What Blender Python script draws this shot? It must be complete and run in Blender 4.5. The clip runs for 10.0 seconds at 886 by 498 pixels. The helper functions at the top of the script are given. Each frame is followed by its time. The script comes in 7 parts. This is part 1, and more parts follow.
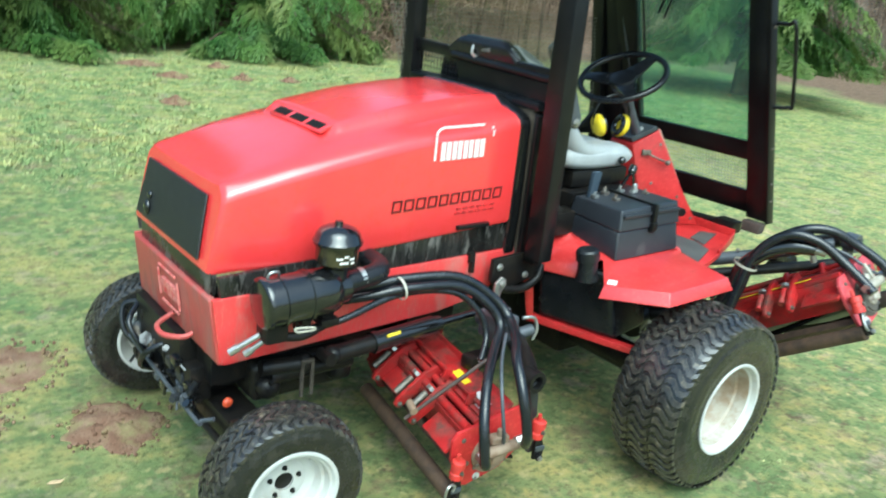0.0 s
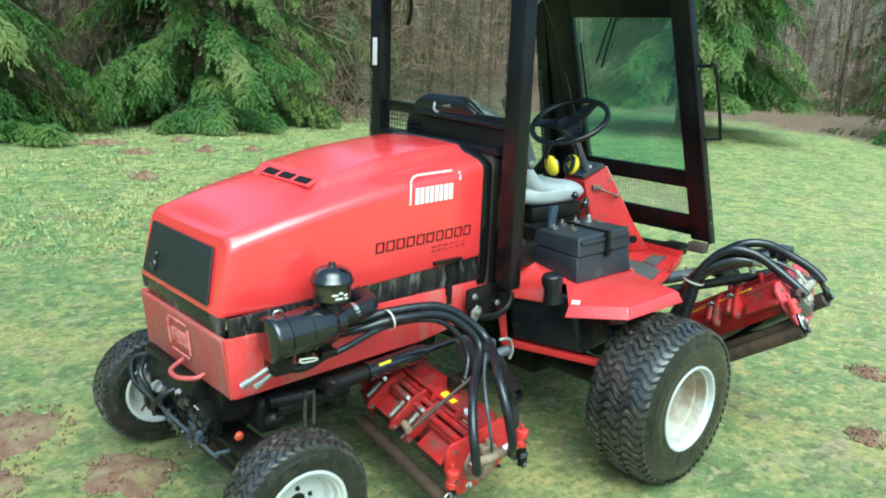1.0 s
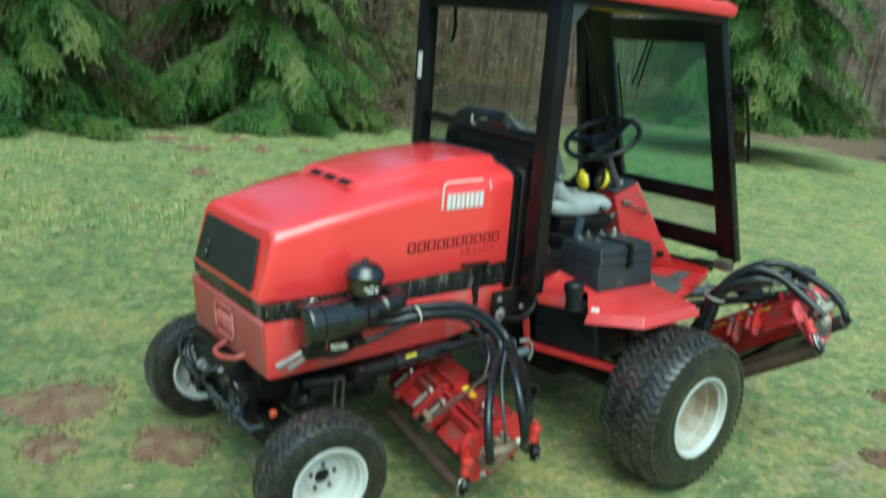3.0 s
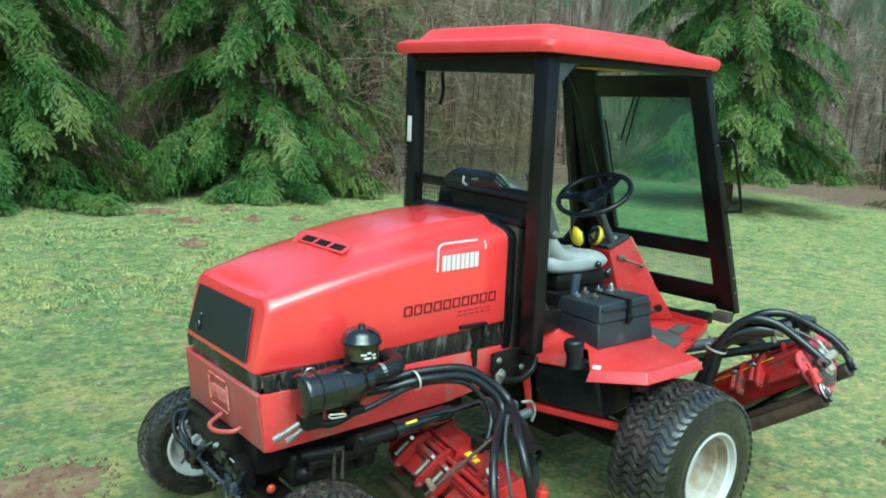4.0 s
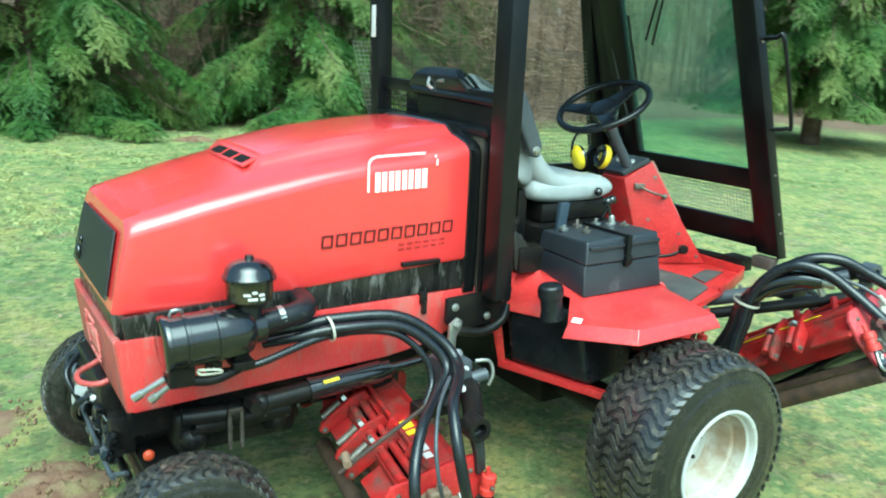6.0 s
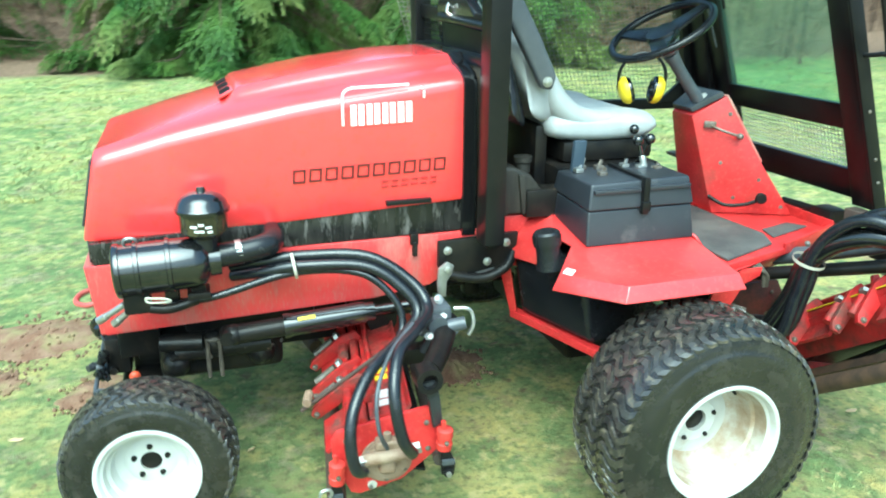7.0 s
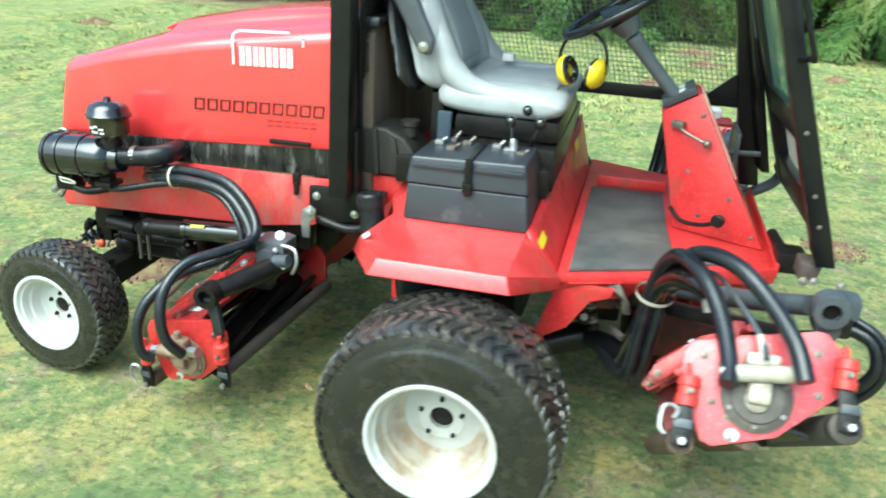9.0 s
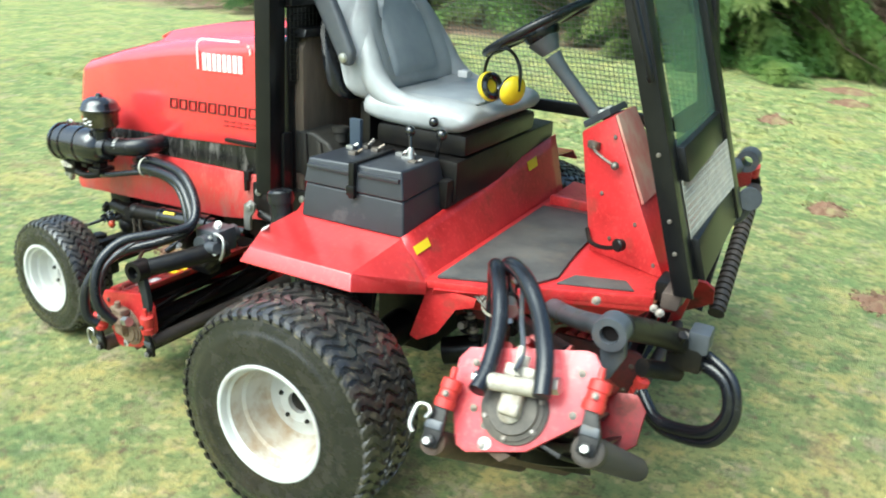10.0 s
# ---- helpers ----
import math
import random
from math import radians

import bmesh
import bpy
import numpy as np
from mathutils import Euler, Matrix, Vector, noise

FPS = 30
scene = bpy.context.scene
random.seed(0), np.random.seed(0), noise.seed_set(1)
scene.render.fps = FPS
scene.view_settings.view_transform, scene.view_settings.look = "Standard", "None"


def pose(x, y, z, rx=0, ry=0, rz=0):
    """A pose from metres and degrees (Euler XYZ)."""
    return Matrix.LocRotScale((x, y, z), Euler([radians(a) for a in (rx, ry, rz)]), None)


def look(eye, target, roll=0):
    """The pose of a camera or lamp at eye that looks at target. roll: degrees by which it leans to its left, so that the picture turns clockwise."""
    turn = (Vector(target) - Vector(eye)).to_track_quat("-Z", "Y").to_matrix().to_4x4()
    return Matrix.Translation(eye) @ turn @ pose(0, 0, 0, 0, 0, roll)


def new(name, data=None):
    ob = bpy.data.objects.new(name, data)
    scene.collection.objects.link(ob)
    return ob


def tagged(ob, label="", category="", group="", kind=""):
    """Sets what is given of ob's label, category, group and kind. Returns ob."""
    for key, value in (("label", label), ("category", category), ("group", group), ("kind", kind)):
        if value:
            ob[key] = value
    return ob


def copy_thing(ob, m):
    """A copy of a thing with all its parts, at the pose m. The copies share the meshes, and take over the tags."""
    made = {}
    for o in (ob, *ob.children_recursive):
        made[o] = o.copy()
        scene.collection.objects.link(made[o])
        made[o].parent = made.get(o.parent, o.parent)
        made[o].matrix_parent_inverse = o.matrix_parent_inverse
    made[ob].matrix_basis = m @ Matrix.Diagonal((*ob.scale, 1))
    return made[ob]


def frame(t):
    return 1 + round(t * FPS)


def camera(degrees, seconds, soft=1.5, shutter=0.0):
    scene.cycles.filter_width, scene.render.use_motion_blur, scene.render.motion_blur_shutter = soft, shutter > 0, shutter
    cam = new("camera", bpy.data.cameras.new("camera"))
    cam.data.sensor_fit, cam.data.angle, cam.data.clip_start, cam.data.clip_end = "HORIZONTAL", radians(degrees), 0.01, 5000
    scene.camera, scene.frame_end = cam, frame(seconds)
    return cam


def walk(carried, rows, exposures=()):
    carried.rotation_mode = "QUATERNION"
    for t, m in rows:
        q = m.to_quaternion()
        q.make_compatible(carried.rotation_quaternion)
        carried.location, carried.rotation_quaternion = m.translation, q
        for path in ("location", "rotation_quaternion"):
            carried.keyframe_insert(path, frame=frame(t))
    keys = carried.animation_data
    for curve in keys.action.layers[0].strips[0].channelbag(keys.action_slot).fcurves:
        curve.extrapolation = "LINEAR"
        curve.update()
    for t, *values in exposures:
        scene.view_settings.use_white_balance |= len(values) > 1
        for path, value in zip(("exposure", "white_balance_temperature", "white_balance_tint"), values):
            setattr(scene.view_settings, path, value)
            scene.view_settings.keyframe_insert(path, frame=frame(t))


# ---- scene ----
cam = camera(58.3, 10.0, soft=1.8, shutter=0.5)
EXPOSURES = [(0, 1.17, 5150, -15), (1.0, 1.14, 5000, -21), (1.5, 0.93, 5100, -25), (2.0, 0.58, 5200, -29), (2.5, 0.54, 5300, -31), (3.2, 0.58, 4950, -25), (4.5, 1.03, 4900, -25), (6.0, 1.33, 4900, -29), (6.2, 1.47, 4900, -28), (7.5, 1.79, 5100, -22), (8.0, 1.70, 5200, -19), (9.0, 1.54, 5350, -15), (9.5, 1.44, 5500, -13), (10.0, 1.52, 5600, -9)]
PATH = [
    (0, (-1.015, -2.313, 1.659), (0.203, -0.865, 1.012), 6.1),
    (0.5, (-1.102, -2.461, 1.700), (0.166, -1.015, 1.155), 3.2),
    (1, (-1.258, -2.525, 1.674), (0.049, -1.097, 1.169), 2.4),
    (1.5, (-1.362, -2.604, 1.582), (-0.047, -1.209, 1.011), 5.2),
    (2, (-1.386, -2.674, 1.531), (-0.122, -1.254, 0.908), 8.0),
    (2.5, (-1.374, -2.721, 1.549), (-0.153, -1.271, 0.912), 6.5),
    (3, (-1.334, -2.726, 1.706), (-0.117, -1.216, 1.216), 4.5),
    (3.2, (-1.380, -2.685, 1.742), (-0.127, -1.178, 1.347), 3.6),
    (4.3, (-1.245, -2.700, 1.676), (-0.022, -1.156, 1.331), 1.5),
    (4.5, (-1.171, -2.691, 1.664), (0.037, -1.147, 1.269), 1.0),
    (5, (-0.945, -2.523, 1.617), (0.293, -1.008, 1.206), 0.3),
    (5.5, (-0.781, -2.437, 1.600), (0.413, -0.906, 1.117), 3.0),
    (6, (-0.553, -2.459, 1.529), (0.512, -0.839, 1.039), 2.5),
    (6.2, (-0.453, -2.497, 1.430), (0.545, -0.827, 0.968), 3.6),
    (7.3, (0.386, -2.677, 1.512), (0.784, -0.837, 0.836), 2.5),
    (7.5, (0.551, -2.729, 1.499), (0.868, -0.873, 0.822), 6.5),
    (8, (0.862, -2.801, 1.474), (0.960, -0.954, 0.711), 3.3),
    (8.5, (1.321, -2.731, 1.502), (1.152, -0.908, 0.696), 1.9),
    (9, (1.804, -2.716, 1.534), (1.382, -0.910, 0.788), 3.0),
    (9.5, (2.260, -2.644, 1.546), (1.653, -0.879, 0.826), 0.8),
    (10, (2.639, -2.512, 1.544), (1.791, -0.843, 0.839), 3.2),
]
walk(cam, [(t, look(eye, target, roll)) for t, eye, target, roll in PATH], EXPOSURES)

# ---- world and light: bright overcast day ----
world = bpy.data.worlds.new("overcast")
scene.world = world
world.use_nodes = True
wn, wl = world.node_tree.nodes, world.node_tree.links
sky = wn.new("ShaderNodeTexSky")
sky.sky_type = "NISHITA"
sky.sun_disc = False
sky.sun_elevation, sky.sun_rotation = radians(55), radians(205)
sky.air_density, sky.dust_density, sky.ozone_density = 1.0, 6.0, 0.6
wl.new(sky.outputs["Color"], wn["Background"].inputs["Color"])
wn["Background"].inputs["Strength"].default_value = 0.125
sun = new("sun", bpy.data.lights.new("sun", "SUN"))
sun.data.energy, sun.data.angle, sun.data.color = 1.5, radians(60), (1.0, 0.98, 0.95)
sun.matrix_world = look((-2.0, -6.0, 10.6), (0.8, 0.0, 0.0))


# ---- materials ----
def mat(name, base, rough=0.5, metal=0.0, var=None, scale=8.0, amount=0.5, bump=0.0, bump_scale=60.0, coat=0.0, dirt=None, dirt_scale=5.0, dirt_at=0.6, dirt_soft=0.12, spec=0.5, fine=None, stretch=None):
    """Principled material: two-scale colour variation, bump, and a layer of dirt in patches."""
    m = bpy.data.materials.new(name)
    m.use_nodes = True
    n, l = m.node_tree.nodes, m.node_tree.links
    b = n["Principled BSDF"]
    b.inputs["Roughness"].default_value, b.inputs["Metallic"].default_value = rough, metal
    b.inputs["Coat Weight"].default_value, b.inputs["Coat Roughness"].default_value = coat, 0.16
    b.inputs["Specular IOR Level"].default_value = spec
    tc = n.new("ShaderNodeTexCoord")

    def noise_at(s, detail=5.0, rough_=0.6):
        t = n.new("ShaderNodeTexNoise")
        t.inputs["Scale"].default_value, t.inputs["Detail"].default_value, t.inputs["Roughness"].default_value = s, detail, rough_
        if stretch:
            mp = n.new("ShaderNodeMapping")
            mp.inputs["Scale"].default_value = stretch
            l.new(tc.outputs["Object"], mp.inputs["Vector"])
            l.new(mp.outputs["Vector"], t.inputs["Vector"])
        else:
            l.new(tc.outputs["Object"], t.inputs["Vector"])
        return t

    def mixed(fac, a, c):
        x = n.new("ShaderNodeMix")
        x.data_type = "RGBA"
        l.new(fac, x.inputs["Factor"])
        for sock, v in ((x.inputs["A"], a), (x.inputs["B"], c)):
            if isinstance(v, tuple):
                sock.default_value = (*v, 1)
            else:
                l.new(v, sock)
        return x.outputs["Result"]

    def ramp(src, lo, hi):
        r = n.new("ShaderNodeMapRange")
        r.inputs["From Min"].default_value, r.inputs["From Max"].default_value = lo, hi
        l.new(src, r.inputs["Value"])
        return r.outputs["Result"]

    col = base
    if var:
        col = mixed(ramp(noise_at(scale).outputs["Fac"], 0.5 - 0.25 / max(amount, 0.01) * 0.5, 0.5 + 0.25 / max(amount, 0.01) * 0.5), base, var)
    if fine:
        col = mixed(ramp(noise_at(scale * 12, 3).outputs["Fac"], 0.52, 0.75), col, fine)
    if dirt:
        d = ramp(noise_at(dirt_scale, 8, 0.7).outputs["Fac"], dirt_at - dirt_soft, dirt_at + dirt_soft)
        col = mixed(d, col, dirt)
        r = n.new("ShaderNodeMapRange")
        r.inputs["To Min"].default_value, r.inputs["To Max"].default_value = rough, 0.9
        l.new(d, r.inputs["Value"])
        l.new(r.outputs["Result"], b.inputs["Roughness"])
    if isinstance(col, tuple):
        b.inputs["Base Color"].default_value = (*col, 1)
    else:
        l.new(col, b.inputs["Base Color"])
    if bump:
        bp = n.new("ShaderNodeBump")
        bp.inputs["Strength"].default_value, bp.inputs["Distance"].default_value = bump, 0.004
        l.new(noise_at(bump_scale).outputs["Fac"], bp.inputs["Height"])
        l.new(bp.outputs["Normal"], b.inputs["Normal"])
    return m


RED = mat("red_hood_paint", (0.76, 0.048, 0.054), 0.26, var=(0.68, 0.036, 0.040), scale=3, amount=0.6, coat=1.0, fine=(0.70, 0.04, 0.035), bump=0.02, bump_scale=14)
RED_WORN = mat("red_worn_paint", (0.54, 0.030, 0.034), 0.38, var=(0.36, 0.012, 0.014), scale=6, amount=0.7, dirt=(0.12, 0.06, 0.035), dirt_scale=7, dirt_at=0.68, fine=(0.58, 0.05, 0.045), coat=0.1)
RED_FRAME = mat("red_mower_paint", (0.38, 0.014, 0.016), 0.36, var=(0.24, 0.010, 0.011), scale=16, amount=0.9, dirt=(0.07, 0.04, 0.028), dirt_scale=14, dirt_at=0.58, bump=0.15, bump_scale=90)
RED_DARK = mat("dark_red_paint", (0.14, 0.010, 0.012), 0.4, var=(0.05, 0.008, 0.008), scale=9, amount=0.9, dirt=(0.03, 0.022, 0.018), dirt_scale=8, dirt_at=0.52)
RED_PINK = mat("weathered_pink_red_paint", (0.56, 0.070, 0.085), 0.42, var=(0.46, 0.040, 0.050), scale=6, amount=0.8, dirt=(0.20, 0.09, 0.07), dirt_scale=9, dirt_at=0.68, fine=(0.55, 0.13, 0.13), coat=0.3)
RED_ROOF = mat("red_roof_plastic", (0.60, 0.03, 0.035), 0.45, var=(0.68, 0.06, 0.06), scale=5, amount=0.6)
BLACK = mat("black_frame_paint", (0.004, 0.004, 0.005), 0.30, spec=0.3, var=(0.010, 0.010, 0.010), scale=10, amount=0.6, dirt=(0.05, 0.04, 0.03), dirt_scale=12, dirt_at=0.80, bump=0.05)
BLACK_WORN = mat("black_worn_metal", (0.006, 0.006, 0.007), 0.34, spec=0.25, var=(0.014, 0.012, 0.010), scale=22, amount=0.8, dirt=(0.05, 0.034, 0.022), dirt_scale=14, dirt_at=0.70, bump=0.2, bump_scale=80)
PLASTIC = mat("black_plastic", (0.006, 0.007, 0.009), 0.27, spec=0.38, var=(0.016, 0.016, 0.018), scale=12, amount=0.6, dirt=(0.10, 0.09, 0.075), dirt_scale=9, dirt_at=0.74, bump=0.08, bump_scale=160)
COVER = mat("dusty_black_cover", (0.012, 0.011, 0.009), 0.6, var=(0.030, 0.026, 0.020), scale=6, amount=0.9, bump=0.3, bump_scale=60, stretch=(6.0, 1.0, 0.6))
BATTERY = mat("grey_black_battery_plastic", (0.016, 0.018, 0.024), 0.40, spec=0.6, var=(0.027, 0.030, 0.038), scale=7, amount=0.7, dirt=(0.10, 0.095, 0.09), dirt_scale=10, dirt_at=0.72, bump=0.06, bump_scale=160)
RED_FENDER = mat("glossy_fender_paint", (0.58, 0.038, 0.040), 0.34, var=(0.46, 0.024, 0.026), scale=5, amount=0.7, coat=1.0, dirt=(0.22, 0.10, 0.07), dirt_scale=9, dirt_at=0.72, fine=(0.60, 0.06, 0.055), bump=0.02, bump_scale=18)
GLOSSBLACK = mat("gloss_black_plastic", (0.005, 0.005, 0.006), 0.12, var=(0.009, 0.009, 0.009), scale=14, coat=0.8)
BOLT = mat("dull_bolt_steel", (0.24, 0.22, 0.20), 0.5, metal=0.7, var=(0.14, 0.11, 0.08), scale=40, amount=0.9)
BAND = mat("scuffed_black_band", (0.007, 0.007, 0.007), 0.26, var=(0.028, 0.026, 0.024), scale=9, amount=1.0, dirt=(0.17, 0.155, 0.14), dirt_scale=8, dirt_at=0.615, dirt_soft=0.07, stretch=(3.2, 1.0, 0.8))
RED_PANEL = mat("red_panel_paint", (0.60, 0.046, 0.050), 0.34, var=(0.50, 0.028, 0.031), scale=4, amount=0.7, dirt=(0.36, 0.15, 0.125), dirt_scale=4, dirt_at=0.60, dirt_soft=0.12, fine=(0.50, 0.10, 0.085), coat=0.35, stretch=(3.0, 1.5, 0.9))
RED_FADED = mat("faded_red_paint", (0.42, 0.060, 0.056), 0.45, var=(0.34, 0.075, 0.066), scale=5, amount=0.8, dirt=(0.30, 0.15, 0.125), dirt_scale=5, dirt_at=0.62, fine=(0.40, 0.09, 0.08), stretch=(1.5, 3.0, 0.8))
HOSE = mat("hydraulic_hose_rubber", (0.006, 0.007, 0.010), 0.22, var=(0.016, 0.017, 0.02), scale=25, amount=0.6, bump=0.1, bump_scale=200)
TYRE = mat("muddy_tyre_rubber", (0.007, 0.007, 0.008), 0.26, coat=0.5, spec=0.5, var=(0.018, 0.017, 0.016), scale=9, amount=0.8, dirt=(0.045, 0.037, 0.028), dirt_scale=24, dirt_at=0.66, dirt_soft=0.14, bump=0.35, bump_scale=120, fine=(0.020, 0.017, 0.013))
TREAD = mat("muddy_tread_rubber", (0.012, 0.012, 0.014), 0.30, coat=0.7, spec=0.5, var=(0.045, 0.040, 0.033), scale=26, amount=0.9, dirt=(0.15, 0.122, 0.080), dirt_scale=40, dirt_at=0.62, dirt_soft=0.08, bump=0.35, bump_scale=120, fine=(0.030, 0.026, 0.020))
RIM = mat("white_rim_paint", (0.54, 0.54, 0.525), 0.38, var=(0.46, 0.45, 0.42), scale=9, amount=0.7, dirt=(0.36, 0.27, 0.17), dirt_scale=7, dirt_at=0.68)
RIM_MUDDY = mat("muddy_rim_paint", (0.50, 0.48, 0.44), 0.5, var=(0.34, 0.28, 0.20), scale=5, amount=0.9, dirt=(0.28, 0.20, 0.125), dirt_scale=9, dirt_at=0.56, dirt_soft=0.10)
SEAT = mat("grey_vinyl", (0.38, 0.39, 0.395), 0.42, var=(0.28, 0.285, 0.29), scale=7, amount=0.7, bump=0.12, bump_scale=140)
SEAT_DARK = mat("dark_grey_vinyl", (0.32, 0.34, 0.36), 0.5, var=(0.24, 0.26, 0.28), scale=9, amount=0.6, bump=0.15, bump_scale=140)
MATTING = mat("rubber_floor_mat", (0.045, 0.045, 0.045), 0.6, var=(0.085, 0.08, 0.075), scale=10, amount=0.9, dirt=(0.14, 0.12, 0.10), dirt_scale=8, dirt_at=0.64, bump=0.3, bump_scale=200)
STEEL = mat("zinc_steel", (0.50, 0.50, 0.48), 0.38, metal=0.85, var=(0.36, 0.35, 0.33), scale=30, amount=0.8, bump=0.06)
ALLOY = mat("cast_alloy", (0.60, 0.59, 0.56), 0.5, metal=0.35, var=(0.44, 0.42, 0.38), scale=25, amount=0.8, dirt=(0.2, 0.15, 0.1), dirt_scale=18, dirt_at=0.66, bump=0.2)
GREY = mat("grey_painted_steel", (0.075, 0.082, 0.095), 0.38, var=(0.04, 0.044, 0.05), scale=12, amount=0.7, dirt=(0.12, 0.09, 0.06), dirt_scale=14, dirt_at=0.68)
DARK_GREY = mat("dark_grey_painted_steel", (0.028, 0.030, 0.034), 0.36, var=(0.016, 0.017, 0.019), scale=12, amount=0.7, dirt=(0.08, 0.06, 0.042), dirt_scale=14, dirt_at=0.66)
COLUMN = mat("blue_grey_column", (0.115, 0.125, 0.145), 0.45, var=(0.07, 0.077, 0.09), scale=12, amount=0.7, dirt=(0.17, 0.14, 0.11), dirt_scale=12, dirt_at=0.66)
RUST = mat("rusty_roller_steel", (0.10, 0.06, 0.035), 0.7, var=(0.05, 0.032, 0.022), scale=20, amount=0.9, bump=0.3)
YELLOW = mat("yellow_plastic", (0.80, 0.62, 0.02), 0.4, var=(0.72, 0.52, 0.01), scale=12)
REFLECTOR = mat("faded_red_reflector", (0.55, 0.075, 0.025), 0.4, var=(0.40, 0.05, 0.02), scale=60)
WHITE = mat("white_decal", (0.68, 0.66, 0.65), 0.4, dirt=(0.62, 0.03, 0.03), dirt_scale=40, dirt_at=0.72, dirt_soft=0.04)
FADED = mat("faded_pink_decal", (0.62, 0.22, 0.20), 0.5, dirt=(0.50, 0.03, 0.03), dirt_scale=30, dirt_at=0.58, dirt_soft=0.1)
INK = mat("faded_dark_decal", (0.07, 0.008, 0.008), 0.45, dirt=(0.5, 0.02, 0.02), dirt_scale=60, dirt_at=0.66, dirt_soft=0.05)
INK_FAINT = mat("faint_dark_decal", (0.22, 0.01, 0.01), 0.45, dirt=(0.56, 0.02, 0.02), dirt_scale=70, dirt_at=0.55, dirt_soft=0.1)
GRILLE = mat("dark_grille_gauze", (0.020, 0.021, 0.023), 0.45, var=(0.012, 0.012, 0.013), scale=20, bump=0.5, bump_scale=420)
SCREEN = mat("dusty_radiator_screen", (0.040, 0.030, 0.022), 0.75, var=(0.125, 0.095, 0.066), scale=4, amount=0.9, bump=0.5, bump_scale=300, stretch=(1.0, 2.6, 0.5))
SOIL = mat("molehill_soil", (0.145, 0.080, 0.052), 0.95, var=(0.225, 0.145, 0.098), scale=11, amount=0.9, bump=1.0, bump_scale=40, spec=0.1, dirt=(0.23, 0.22, 0.09), dirt_scale=7, dirt_at=0.62, fine=(0.080, 0.046, 0.030))
BARK = mat("conifer_bark", (0.075, 0.05, 0.036), 0.9, var=(0.13, 0.095, 0.07), scale=6, amount=0.9, bump=0.9, bump_scale=20, spec=0.2)
PIPE = mat("dull_pipe_steel", (0.085, 0.072, 0.055), 0.55, var=(0.045, 0.036, 0.028), scale=30, amount=0.9)
TIE = mat("beige_tie", (0.45, 0.42, 0.34), 0.6)
STRAW = mat("dry_leaf", (0.42, 0.30, 0.17), 0.8)


def glass_mat(name, tint, rough=0.02, gloss=0.08, dust=0.0, film=(0.5, 0.55, 0.5)):
    """A thin pane: mostly see-through, tinted, with a mirror gloss at a slant and a film of dust."""
    m = bpy.data.materials.new(name)
    m.use_nodes = True
    n, l = m.node_tree.nodes, m.node_tree.links
    out = n["Material Output"]
    tr, gl, fr, mx = n.new("ShaderNodeBsdfTransparent"), n.new("ShaderNodeBsdfGlossy"), n.new("ShaderNodeLayerWeight"), n.new("ShaderNodeMixShader")
    pw, ma = n.new("ShaderNodeMath"), n.new("ShaderNodeMath")
    pw.operation, ma.operation = "POWER", "MULTIPLY_ADD"
    pw.inputs[1].default_value, ma.inputs[1].default_value, ma.inputs[2].default_value = 4.0, 0.85, gloss
    tr.inputs["Color"].default_value = (*tint, 1)
    gl.inputs["Roughness"].default_value = rough
    fr.inputs["Blend"].default_value = 0.5
    l.new(fr.outputs["Facing"], pw.inputs[0])
    l.new(pw.outputs["Value"], ma.inputs[0])
    l.new(ma.outputs["Value"], mx.inputs["Fac"])
    l.new(tr.outputs["BSDF"], mx.inputs[1])
    l.new(gl.outputs["BSDF"], mx.inputs[2])
    if not dust:
        l.new(mx.outputs["Shader"], out.inputs["Surface"])
        return m
    tc, nz, rg = n.new("ShaderNodeTexCoord"), n.new("ShaderNodeTexNoise"), n.new("ShaderNodeMapRange")
    df, tl, both, top = n.new("ShaderNodeBsdfDiffuse"), n.new("ShaderNodeBsdfTranslucent"), n.new("ShaderNodeMixShader"), n.new("ShaderNodeMixShader")
    nz.inputs["Scale"].default_value, nz.inputs["Detail"].default_value = 3.0, 6
    l.new(tc.outputs["Object"], nz.inputs["Vector"])
    l.new(nz.outputs["Fac"], rg.inputs["Value"])
    rg.inputs["From Min"].default_value, rg.inputs["From Max"].default_value = 0.3, 0.7
    rg.inputs["To Min"].default_value, rg.inputs["To Max"].default_value = dust * 0.7, dust * 1.3
    df.inputs["Color"].default_value = tl.inputs["Color"].default_value = (*film, 1)
    l.new(df.outputs["BSDF"], both.inputs[1])
    l.new(tl.outputs["BSDF"], both.inputs[2])
    l.new(rg.outputs["Result"], top.inputs["Fac"])
    l.new(mx.outputs["Shader"], top.inputs[1])
    l.new(both.outputs["Shader"], top.inputs[2])
    l.new(top.outputs["Shader"], out.inputs["Surface"])
    return m


GLASS_GREEN = glass_mat("green_tinted_glass", (0.60, 0.90, 0.70), 0.22, 0.16, 0.24, (0.24, 0.42, 0.29))
GLASS = glass_mat("smoked_window", (0.80, 0.82, 0.80), 0.03)


# ---- mesh helpers ----
def link(name, bm, material, parent=None, label="", smooth=40, m=None):
    me = bpy.data.meshes.new(name)
    bmesh.ops.recalc_face_normals(bm, faces=bm.faces)
    bm.to_mesh(me)
    bm.free()
    if smooth:
        me.shade_smooth()
        me.set_sharp_from_angle(angle=radians(smooth))
    me.materials.append(material)
    ob = new(name, me)
    if m is not None:
        ob.matrix_world = m
    if parent is not None:
        ob.parent = parent
    if label:
        tagged(ob, label)
    return ob


def part(name, bm, material, parent, label="", smooth=40):
    return link(name, bm, material, parent, label, smooth)


